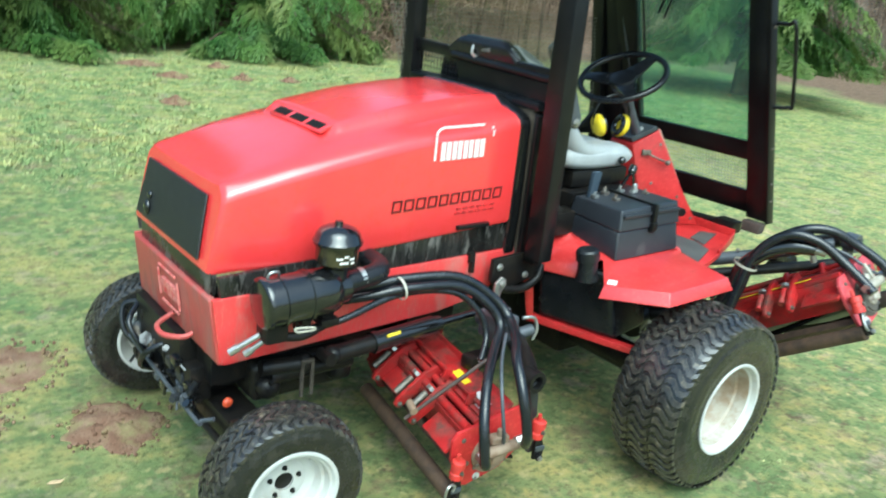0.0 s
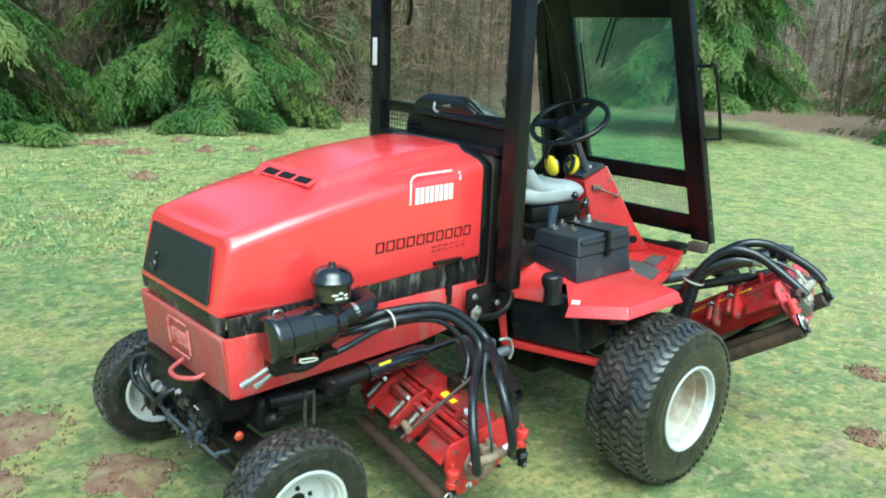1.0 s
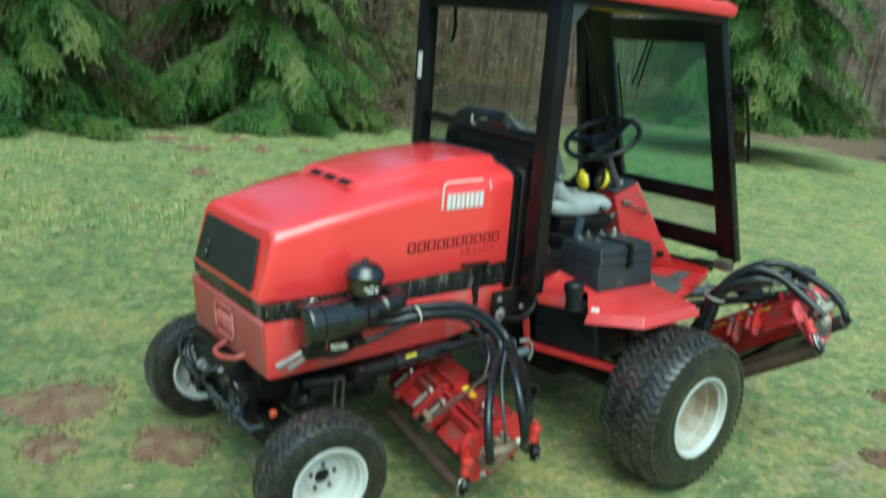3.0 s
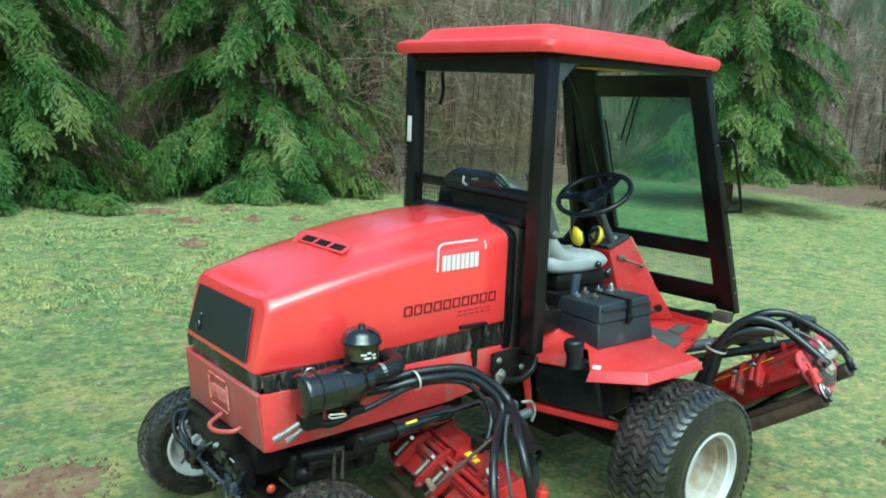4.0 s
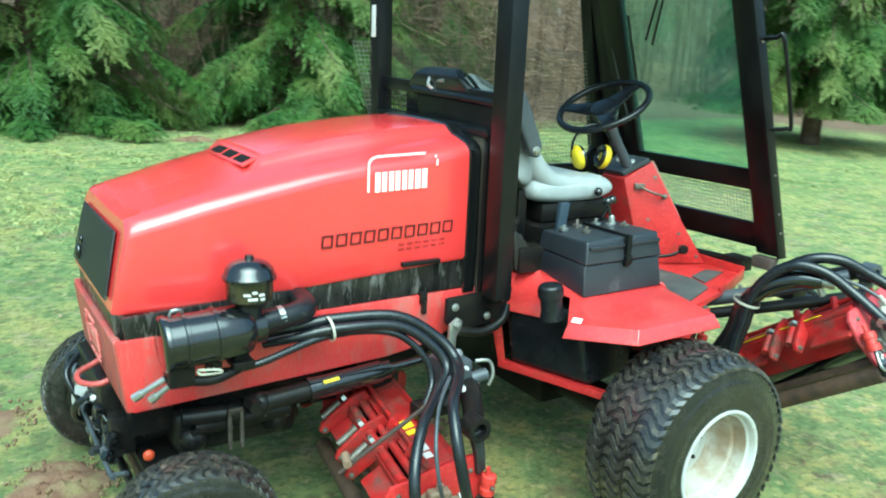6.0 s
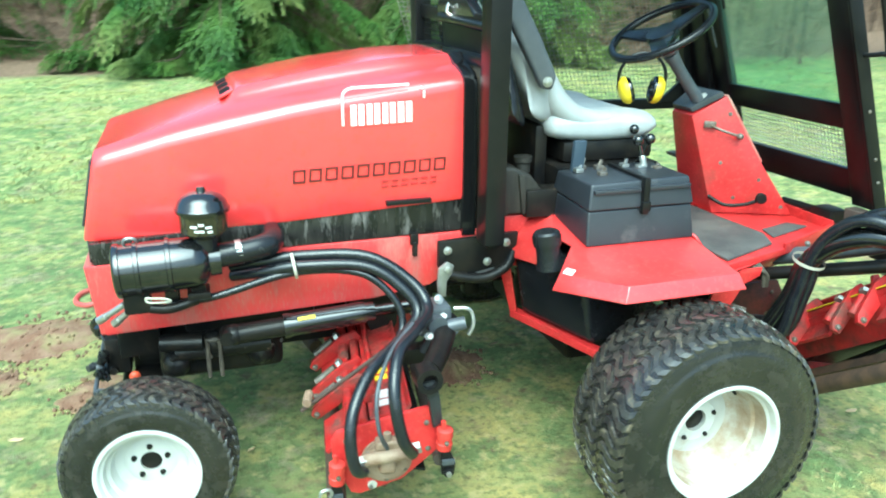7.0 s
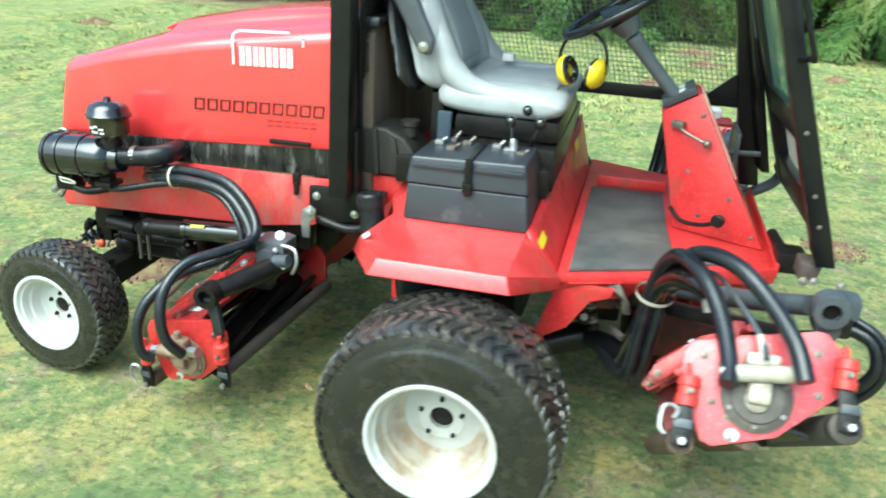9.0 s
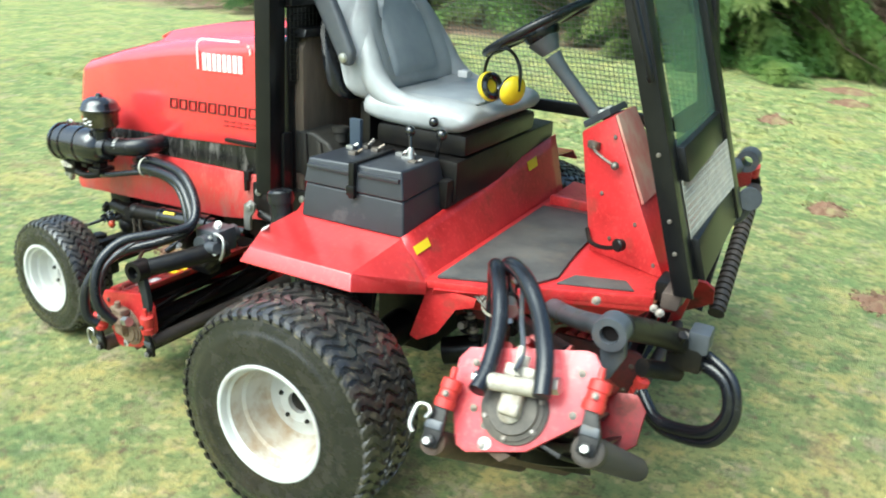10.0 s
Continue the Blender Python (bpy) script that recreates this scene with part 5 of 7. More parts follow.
bar((0.952, -0.495, 0.75), (0.965, -0.478, 1.955), 0.062, 0.078, name="cab_post", label="black square steel cab post")
bar((1.0, 0.405, 0.75), (0.99, 0.405, 1.975), 0.062, 0.075, name="cab_post")
hbar((0.985, -0.48, 1.912), (0.985, 0.41, 1.942), 0.05, 0.10, name="roof_rail", label="black rear roof rail")
hbar((1.0, -0.45, 1.375), (1.0, 0.38, 1.390), 0.03, 0.045, name="window_rail", label="black rear window rail")
hbar((1.0, -0.485, 1.935), (1.97, -0.530, 1.935), 0.045, 0.055, name="roof_rail", label="black side roof rail")
hbar((1.0, 0.405, 1.965), (2.02, 0.37, 1.96), 0.045, 0.055, name="roof_rail")
part("gusset", prism([(0.99, 1.91), (1.09, 1.91), (0.99, 1.81)], -0.515, -0.495, "y", 0.003), GREY, mower, "grey steel corner gusset")
# front frame: leans forward towards its foot, its far side a little ahead
def fx(z, y=-0.51):
    return 2.237 - 0.03 * (y + 0.43) - 0.327 * (z - 1.105)


def front_bar(y0, y1, z0, z1, t=0.04, name="windshield_frame", label="", y0b=None, y1b=None, shift=0.0):
    y0b, y1b = y0 if y0b is None else y0b, y1 if y1b is None else y1b
    c = [(y0, z0), (y1, z0), (y0b, z1), (y1b, z1)]
    lo = [(fx(z0, y0) + shift, y0, z0), (fx(z0, y1) + shift, y1, z0), (fx(z0, y1) + t + shift, y1, z0), (fx(z0, y0) + t + shift, y0, z0)]
    hi = [(fx(z1, y0b) + shift, y0b, z1), (fx(z1, y1b) + shift, y1b, z1), (fx(z1, y1b) + t + shift, y1b, z1), (fx(z1, y0b) + t + shift, y0b, z1)]
    return part(name, hexa(lo + hi, 0.005), BLACK, mower, label)


front_bar(-0.575, -0.472, 0.755, 1.925, t=0.040, y0b=-0.530, y1b=-0.437, shift=-0.028, label="black steel windshield frame")
front_bar(-0.583, -0.570, 0.750, 1.925, t=0.052, y0b=-0.538, y1b=-0.524, shift=-0.036, name="frame_flange")
front_bar(0.142, 0.235, 0.770, 1.94, t=0.042, y0b=0.145, y1b=0.270)
part("cab_post", hexa([(2.215, 0.335, 0.70), (2.285, 0.335, 0.70), (2.285, 0.405, 0.70), (2.215, 0.405, 0.70), (1.985, 0.335, 1.955), (2.055, 0.335, 1.955), (2.055, 0.405, 1.955), (1.985, 0.405, 1.955)], 0.006), BLACK, mower)
part("frame_strip", hexa([(2.270, 0.238, 0.78), (2.300, 0.238, 0.78), (2.290, 0.333, 0.78), (2.260, 0.333, 0.78), (1.985, 0.238, 1.94), (2.015, 0.238, 1.94), (2.010, 0.333, 1.94), (1.98, 0.333, 1.94)], 0.004), BLACK, mower, "black strip beside the cab post")
front_bar(-0.437, 0.145, 1.818, 1.925, t=0.034)
front_bar(-0.476, 0.142, 1.020, 1.107, t=0.034, y0b=-0.473)
front_bar(-0.486, 0.142, 0.770, 0.878, t=0.034, y0b=-0.482)


def pane_between(y0, y1, z0, z1, y0b, y1b, off=0.018):
    bm = bmesh.new()
    v = [bm.verts.new(p) for p in ((fx(z0, y0) + off, y0, z0), (fx(z0, y1) + off, y1, z0), (fx(z1, y1b) + off, y1b, z1), (fx(z1, y0b) + off, y0b, z1))]
    bm.faces.new(v)
    return bm


pane = part("windshield", pane_between(-0.474, 0.144, 1.105, 1.82, -0.436, 0.147), GLASS_GREEN, mower, "green tinted windshield pane", 0)
pane.visible_shadow = False


def rear_pane():
    bm = bmesh.new()
    bm.faces.new([bm.verts.new(p) for p in ((0.997, -0.44, 1.395), (0.997, 0.37, 1.405), (0.985, 0.37, 1.94), (0.985, -0.44, 1.92))])
    return bm


rear = part("rear_window", rear_pane(), GLASS, mower, "lightly smoked rear window", 0)
rear.visible_shadow = False


def wire_grid(o, u, v, nu, nv, r=0.0018):
    """Welded wire mesh over the plane from o along u and v."""
    o, u, v = Vector(o), Vector(u), Vector(v)
    out = bmesh.new()
    verts, faces = [], []

    def wire(a, b):
        d = (b - a).normalized()
        e, f = frame_of(d)
        n0 = len(verts)
        for p in (a, b):
            verts.extend([p + e * r, p + f * r, p - e * r, p - f * r])
        for k in range(4):
            faces.append((n0 + k, n0 + (k + 1) % 4, n0 + 4 + (k + 1) % 4, n0 + 4 + k))
    for i in range(nu + 1):
        wire(o + u * (i / nu), o + u * (i / nu) + v)
    for j in range(nv + 1):
        wire(o + v * (j / nv), o + v * (j / nv) + u)
    me = bpy.data.meshes.new("wires")
    me.from_pydata([tuple(p) for p in verts], [], faces)
    out.from_mesh(me)
    bpy.data.meshes.remove(me)
    return out


WIRE = mat("pale_wire", (0.48, 0.47, 0.38), 0.5, var=(0.32, 0.31, 0.26), scale=20)
WIRE_GREY = mat("dull_wire", (0.20, 0.20, 0.16), 0.5, var=(0.12, 0.12, 0.10), scale=20)
part("wire_mesh", wire_grid((fx(0.876, -0.482) + 0.015, -0.482, 0.876), (0.006, 0.624, 0), (fx(1.022) - fx(0.876), 0, 0.146), 36, 9, 0.0018), WIRE, mower, "pale welded wire mesh below the windshield", 0)
part("wire_mesh", wire_grid((1.02, 0.425, 1.02), (1.18, -0.05, 0.0), (-0.14, -0.0, 0.52), 66, 30, 0.0013), WIRE_GREY, mower, "black wire mesh side panel", 0)
part("wire_mesh", wire_grid((1.0, -0.44, 1.12), (0, 0.80, 0), (0, 0, 0.25), 40, 12, 0.0016), BLACK, mower, "black wire mesh below the rear window", 0)
hbar((1.0, 0.42, 1.005), (2.24, 0.375, 1.000), 0.035, 0.045, name="side_rail", label="black side rail of the cab")
part("gusset", prism([(2.04, 1.01), (2.25, 1.01), (2.21, 1.16)], 0.355, 0.375, "y", 0.003), BLACK, mower)
part("door_handle", tube([(2.085, -0.530, 1.612), (2.080, -0.600, 1.616), (2.084, -0.632, 1.604), (2.192, -0.632, 1.315), (2.194, -0.615, 1.288), (2.180, -0.560, 1.280)], 0.008, 10, 5), BLACK, mower, "black bent grab handle")
part("wiper", tube([(2.125, 0.10, 1.40), (2.03, 0.105, 1.70)], 0.006, 8), BLACK, mower, "black windshield wiper")
part("wiper_arm", tube([(2.065, 0.02, 1.60), (1.995, -0.10, 1.82)], 0.005, 8), BLACK, mower)
part("wiper_arm", tube([(2.072, -0.01, 1.58), (1.995, -0.13, 1.82)], 0.005, 8), BLACK, mower)
part("cab_cable", tube([(1.93, 0.30, 1.93), (2.03, 0.25, 1.70), (2.11, 0.20, 1.42), (2.16, 0.17, 1.25)], 0.004, 6), GREY, mower)
part("cab_cable", tube([(1.01, 0.22, 1.93), (1.02, 0.24, 1.87), (1.01, 0.22, 1.80), (1.02, 0.25, 1.74)], 0.009, 8), BLACK, mower, "black cable loop")
part("post_label", box(0.955, 0.967, 0.39, 0.415, 1.56, 1.68, 0.001), WHITE, mower, "faded white label on the post")
part("roof_label", box(1.55, 1.85, -0.35, -0.10, 1.932, 1.937, 0.0), YELLOW, mower, "yellow label inside the roof", 0)
for z in (0.86, 0.94, 1.10, 1.6):
    part("bolt", bolt((fx(z) - 0.01, -0.584 + 0.038 * (z - 0.77), z), (0, -1, 0), 0.005, 0.004), BOLT, mower)
part("frame_foot", hexa([(2.290, -0.565, 0.700), (2.335, -0.565, 0.700), (2.335, -0.480, 0.700), (2.290, -0.480, 0.700), (2.292, -0.570, 0.748), (2.345, -0.570, 0.748), (2.345, -0.475, 0.748), (2.292, -0.475, 0.748)], 0.006), mat("worn_brown_rubber", (0.10, 0.072, 0.056), 0.8, var=(0.06, 0.045, 0.038), scale=14, amount=0.8), mower, "worn brown rubber pad below the windshield frame")
part("foot_bracket", join(box(2.25, 2.33, -0.46, -0.36, 0.672, 0.73, 0.008), tube([(2.28, -0.46, 0.71), (2.27, -0.20, 0.70)], 0.018)), BLACK_WORN, mower, "black bracket below the windshield frame")

# roof cap
def roof():
    bm = bmesh.new()
    rings = []
    # outline half sizes along x and y, height
    for gx, gy, z in ((0.0, 0.0, 1.945), (0.012, 0.012, 1.940), (0.020, 0.020, 1.965), (0.016, 0.016, 1.985), (-0.010, -0.010, 2.000), (-0.055, -0.050, 2.004), (-0.075, -0.075, 2.030), (-0.090, -0.090, 2.050), (-0.13, -0.13, 2.060), (-0.30, -0.28, 2.066)):
        ring = []
        x0, x1, y0, y1 = 0.885 - gx, 2.01 + gx * 1.2, -0.560 - gy, 0.42 + gy
        if z > 2.01:
            x1 -= 0.16
        c = 0.06
        for cx, cy, a in ((x0 + c, y0 + c, math.pi), (x1 - c, y0 + c, 1.5 * math.pi), (x1 - c, y1 - c, 0), (x0 + c, y1 - c, 0.5 * math.pi)):
            for k in range(5):
                t = a + 0.5 * math.pi * k / 4
                px, py = cx + c * math.cos(t), cy + c * math.sin(t)
                ring.append(bm.verts.new((px, py, z + 0.026 * (py + 0.58))))
        rings.append(ring)
    for a, b in zip(rings, rings[1:]):
        for k in range(len(a)):
            bm.faces.new((a[k], a[(k + 1) % len(a)], b[(k + 1) % len(a)], b[k]))
    bm.faces.new(rings[-1])
    bm.faces.new(rings[0][::-1])
    return bm


part("roof", roof(), RED_ROOF, mower, "moulded red plastic cab roof", 35)
part("roof_lining", box(0.95, 1.98, -0.53, 0.38, 1.940, 1.946, 0.002), BLACK, mower)

# radiator screen and dark wall behind the seat
part("radiator_screen", prism([(-0.40, 0.72), (0.34, 0.72), (0.34, 1.22), (0.30, 1.27), (-0.36, 1.27), (-0.40, 1.22)], 0.955, 1.02, "x", 0.012), SCREEN, mower, "dusty dark radiator screen")
part("screen_frame", join(prism([(-0.412, 0.70), (-0.392, 0.70), (-0.392, 1.25), (-0.412, 1.24)], 0.945, 0.985, "x", 0.006), prism([(-0.41, 1.255), (0.36, 1.255), (0.34, 1.285), (-0.40, 1.285)], 0.945, 1.035, "x", 0.010)), BLACK, mower, "black frame of the radiator screen")
part("rear_shield", prism([(-0.44, 1.10), (0.03, 1.14), (0.11, 1.375), (-0.44, 1.36)], 0.985, 0.992, "x", 0.003), BLACK, mower, "black shield plate below the rear window")
part("shield_rail", tube([(0.988, 0.13, 1.378), (0.988, -0.44, 1.362)], 0.016, 10), BLACK, mower, "black tube rail along the shield top")
part("strut", box(0.955, 0.995, -0.475, -0.43, 0.72, 0.95, 0.004), BLACK, mower, "black strut beside the hood")
part("shield_clip", join(tube([(1.0, 0.02, 1.41), (0.985, 0.01, 1.43), (0.97, 0.0, 1.40), (0.985, -0.01, 1.385)], 0.006, 8), tube([(0.99, -0.01, 1.415), (0.98, -0.09, 1.42)], 0.008, 8)), STEEL, mower, "zinc wire clip")
part("armrest", prism([(1.188, 1.180), (1.152, 1.186), (1.060, 1.350), (0.995, 1.465), (1.030, 1.497), (1.078, 1.455), (1.140, 1.345), (1.200, 1.225)], -0.386, -0.350, "y", 0.014, 3), mat("blue_grey_armrest", (0.050, 0.056, 0.068), 0.45, var=(0.085, 0.09, 0.10), scale=8, amount=0.7, bump=0.1), mower, "dark blue-grey armrest folded up along the seat back")

# -- cutting units --
def local_part(name, bm, material, parent, m, label="", smooth=40):
    return part(name, turned(bm, m), material, parent, label, smooth)


PLATE = [(-0.153, 0.060), (-0.135, 0.090), (0.115, 0.150), (0.135, 0.148), (0.166, 0.112), (0.164, 0.015), (0.050, -0.088), (-0.075, -0.128), (-0.100, -0.120), (-0.148, -0.012)]


def reel_blade(L, r, b):
    """One of eight blades that wind round the shaft."""
    verts, faces = [], []
    n = 14
    for k in range(n + 1):
        a = 2 * math.pi * b / 8 + 1.1 * k / n
        y = 0.02 + (L - 0.04) * k / n
        for rr, da in ((r * 0.72, 0.0), (r, 0.0), (r, 0.09), (r * 0.72, 0.09)):
            verts.append((0.03 + rr * math.cos(a + da), y, -0.045 + rr * math.sin(a + da)))
    for k in range(n):
        for c in range(4):
            faces.append((k * 4 + c, k * 4 + (c + 1) % 4, (k + 1) * 4 + (c + 1) % 4, (k + 1) * 4 + c))
    bm = bmesh.new()
    me = bpy.data.meshes.new("blade")
    me.from_pydata(verts, [], faces)
    bm.from_mesh(me)
    bpy.data.meshes.remove(me)
    return bm


def cutting_unit(m, L=0.66, clean=False, hoses=True):
    """A reel unit. m: place of its outer end; local x ahead, y along the reel, z up."""
    u = local_part("cutting_unit", prism(PLATE, 0.0, 0.014, "y", 0.004), RED_DARK if not hoses else RED_PINK if clean else RED_WORN, mower, m, "red reel cutting unit, worn and grassy")
    local_part("end_plate", prism(PLATE, L - 0.014, L, "y", 0.004), RED_FRAME, u, m)
    # top sheet with its turned-up front edge, and the tubes behind it
    local_part("deck", prism([(-0.040, 0.118), (0.066, 0.140), (0.074, 0.154), (0.080, 0.154), (0.072, 0.131), (-0.038, 0.108)], 0.014, L - 0.014, "y", 0.002), RED_FRAME, u, m, "red sheet steel deck")
    for x, z, r in ((-0.058, 0.110, 0.014), (-0.094, 0.096, 0.016), (-0.020, 0.138, 0.009)):
        local_part("cross_tube", tube([(x, 0.01, z), (x, L - 0.01, z)], r, 14), RED_FRAME, u, m, "red cross tube")
    local_part("rear_shield", prism([(-0.112, 0.086), (-0.100, 0.090), (-0.078, -0.030), (-0.090, -0.034)], 0.014, L - 0.014, "y", 0.002), RED_FRAME, u, m, "dirty red rear shield set back under the rail")
    for y0, y1 in ((0.016, 0.17), (L * 0.56, L - 0.016)):
        local_part("lower_flange", prism([(-0.168, 0.018), (-0.160, 0.008), (-0.098, 0.052), (-0.106, 0.062)], y0, y1, "y", 0.002), RED_FRAME, u, m, "red folded flange over the roller")
    # arms that reach back over the rear roller
    for y in (0.195, 0.300, L - 0.16):
        local_part("rib", prism([(-0.206, 0.022), (-0.186, 0.006), (-0.095, 0.072), (-0.030, 0.126), (-0.050, 0.152), (-0.100, 0.132), (-0.198, 0.046)], y, y + 0.016, "y", 0.003), RED_FRAME, u, m)
        local_part("adjuster", tube([(-0.185, y + 0.040, 0.050), (-0.125, y + 0.040, 0.100)], 0.013, 10), RED_FRAME if clean else BOLT, u, m, "adjuster sleeve")
        local_part("adjuster_nut", lathe([(0, 0.0), (0, 0.018), (0.014, 0.018), (0.014, 0.0)], (-0.115, y + 0.040, 0.108), (0.77, 0, 0.64), 6), STEEL, u, m)
        local_part("bolt", bolt((-0.188, y - 0.001, 0.026), (0, -1, 0), 0.008), BOLT, u, m)
    local_part("clevis", prism([(-0.060, 0.115), (-0.010, 0.125), (-0.018, 0.165), (-0.042, 0.165)], 0.255, 0.267, "y", 0.003), RED_FRAME, u, m)
    local_part("clevis", prism([(-0.060, 0.115), (-0.010, 0.125), (-0.018, 0.165), (-0.042, 0.165)], 0.095, 0.107, "y", 0.003), RED_FRAME, u, m)
    if clean:
        local_part("caution_strip", box(-0.108, -0.078, 0.14, L - 0.16, 0.1115, 0.1150, 0.0), YELLOW, u, m, "yellow caution strip", 0)
    local_part("bed_bar", prism([(-0.09, -0.095), (0.0, -0.125), (0.02, -0.105), (-0.08, -0.070)], 0.014, L - 0.014, "y", 0.003), RUST, u, m, "rusty bed bar")
    local_part("reel_shaft", tube([(0.03, 0.015, -0.015), (0.03, L - 0.015, -0.015)], 0.030), BLACK_WORN, u, m, "dark steel reel shaft")
    for b in range(8):
        local_part("reel_blade", turned(reel_blade(L, 0.098, b), Matrix.Translation((0.0, 0.0, 0.035))), BLACK_WORN, u, m, "", 30)
    local_part("inner_tray", prism([(-0.070, -0.030), (-0.060, -0.030), (0.120, -0.070), (0.120, -0.080)], 0.014, L - 0.014, "y", 0.002), BLACK_WORN, u, m, "black steel tray behind the reel")
    ends = [(-0.030, 0.0), (-0.030, 0.010), (-0.026, 0.010), (-0.026, 0.017), (-0.030, 0.017), (-0.030, 0.024), (-0.026, 0.024), (-0.026, 0.028)]
    local_part("rear_roller", lathe(ends + [(-0.022, 0.028), (L, 0.028), (L, 0.0)], (-0.142, 0.0, -0.130), (0, 1, 0), 20), RUST, u, m, "long rusty rear roller")
    if clean:
        front = ends + [(-0.022, 0.034)]
        for i in range(22):
            y = 0.01 + (L - 0.02) * i / 22
            front.extend([(y, 0.034), (y + 0.017, 0.034), (y + 0.018, 0.026), (y + 0.027, 0.026)])
        local_part("front_roller", lathe(front + [(L, 0.034), (L, 0.0)], (0.178, 0.0, -0.045), (0, 1, 0), 18), ROLLER, u, m, "grooved dark front roller")
    else:
        local_part("front_roller", lathe([(-0.02, 0.0), (-0.02, 0.022), (L, 0.022), (L, 0.0)], (0.160, 0.0, -0.018), (0, 1, 0), 18), ROLLER, u, m, "smooth dark front roller")
    for x, z, dx in ((-0.142, -0.130, -0.140), (0.178, -0.045, 0.166)):
        local_part("roller_bracket", join(prism([(x - 0.020, z - 0.010), (x + 0.018, z - 0.012), (x + 0.022, z + 0.030), (dx + 0.012, z + 0.085), (dx - 0.012, z + 0.085), (x - 0.022, z + 0.032)], -0.044, -0.032, "y", 0.004), lathe([(0, 0.014), (-0.008, 0.014), (-0.010, 0.010), (-0.010, 0)], (x, -0.044, z), (0, 1, 0), 16)), BLACK_WORN, u, m, "black roller bracket")
        local_part("bracket_cap", box(x - 0.020, x + 0.018, -0.050, -0.044, z + 0.026, z + 0.046, 0.003), GREY, u, m, "blue-grey cap")
        local_part("roller_nut", lathe([(0, 0.009), (-0.008, 0.008), (-0.008, 0)], (x, -0.054, z), (0, 1, 0), 6), STEEL, u, m)
        knob = local_part("height_knob", join(lathe([(0, 0.0), (0, 0.023), (0.020, 0.024), (0.022, 0.021), (0.040, 0.021), (0.042, 0.024), (0.062, 0.023), (0.065, 0.018), (0.065, 0.0)], (dx, -0.030, z + 0.075), (0.05, 0, 1), 14), tube([(dx, -0.030, z + 0.13), (dx - 0.002, -0.030, z + 0.165)], 0.007, 8)), mat_knob, u, m, "red height adjuster")
        local_part("bolt", bolt((dx + 0.004, -0.052, z + 0.105), (0, -1, 0), 0.006), BOLT, knob, m)
    local_part("wire_hook", tube([(-0.178, -0.060, -0.122), (-0.190, -0.060, -0.105), (-0.186, -0.060, -0.066), (-0.168, -0.055, -0.060), (-0.156, -0.055, -0.070), (-0.162, -0.055, -0.086)], 0.0048, 8), STEEL, u, m, "bent zinc hook")
    for x, z in ((-0.085, -0.035), (-0.042, -0.105), (0.125, 0.012), (-0.050, -0.062), (0.12, 0.10), (-0.11, 0.06)):
        local_part("bolt", bolt((x, -0.001, z), (0, -1, 0), 0.007, 0.005), BOLT, u, m)
    local_part("plate_disc", lathe([(0, 0.014), (-0.003, 0.014), (-0.004, 0.008), (-0.003, 0.005), (-0.003, 0.0)], (-0.038, 0.0, -0.098), (0, 1, 0), 16), ALLOY, u, m, "pale washer on the end plate")
    if hoses:
        body = MOTOR if clean else MOTOR_DIRTY
        local_part("motor_flange", lathe([(0, 0.074), (-0.008, 0.074), (-0.010, 0.066), (-0.014, 0.066), (-0.016, 0.056), (-0.022, 0.054), (-0.024, 0.0)], (0.004, 0.0, -0.012), (0, 1, 0), 28), PIPE if clean else MOTOR_DIRTY, u, m, "ringed cast motor flange")
        for k in range(6):
            local_part("bolt", bolt((0.004 + 0.062 * math.cos(k * 1.047 + 0.5), -0.012, -0.012 + 0.062 * math.sin(k * 1.047 + 0.5)), (0, -1, 0), 0.006, 0.006), BOLT, u, m)
        local_part("reel_motor", join(tube([(-0.064, -0.052, 0.026), (0.068, -0.052, 0.042)], 0.019, 14), box(-0.020, 0.026, -0.050, -0.012, -0.030, 0.022, 0.010, 3), lathe([(0, 0.026), (-0.018, 0.025), (-0.024, 0.019), (-0.026, 0)], (0.002, -0.012, -0.020), (0, 1, 0), 20), box(-0.030, 0.038, -0.050, -0.012, 0.050, 0.078, 0.008, 3), tube([(0.004, -0.035, 0.075), (0.004, -0.035, 0.100)], 0.011, 10)), body, u, m, "cast alloy reel motor")
        local_part("hose_fitting", tube([(-0.084, -0.056, 0.022), (-0.056, -0.054, 0.028)], 0.018, 6), STEEL, u, m, "zinc hose fitting")
        local_part("hose_fitting", tube([(0.062, -0.052, 0.050), (0.096, -0.055, 0.058)], 0.018, 6), STEEL, u, m)
    return u


ROLLER = mat("dark_roller_steel", (0.035, 0.030, 0.027), 0.6, var=(0.06, 0.045, 0.033), scale=18, amount=0.8, bump=0.2)
mat_knob = mat("bright_red_knob", (0.55, 0.035, 0.028), 0.5, var=(0.40, 0.03, 0.025), scale=30, amount=0.8)
MOTOR = mat("cast_cream_motor", (0.42, 0.395, 0.335), 0.5, metal=0.1, var=(0.34, 0.30, 0.24), scale=25, amount=0.9, dirt=(0.14, 0.10, 0.07), dirt_scale=18, dirt_at=0.62, bump=0.25)
MOTOR_DIRTY = mat("muddy_cast_motor", (0.17, 0.105, 0.065), 0.7, var=(0.27, 0.20, 0.14), scale=22, amount=0.9, bump=0.3)
TILT_IN = Matrix.Rotation(radians(-35), 4, "X")
front_unit_at = Matrix.Translation((2.130, -1.135, 0.655)) @ TILT_IN
cutting_unit(front_unit_at, clean=True)
cutting_unit(Matrix.Translation((2.130, 1.095, 0.655)) @ Matrix.Rotation(radians(35), 4, "X") @ Matrix.Diagonal((1, -1, 1, 1)), clean=True)
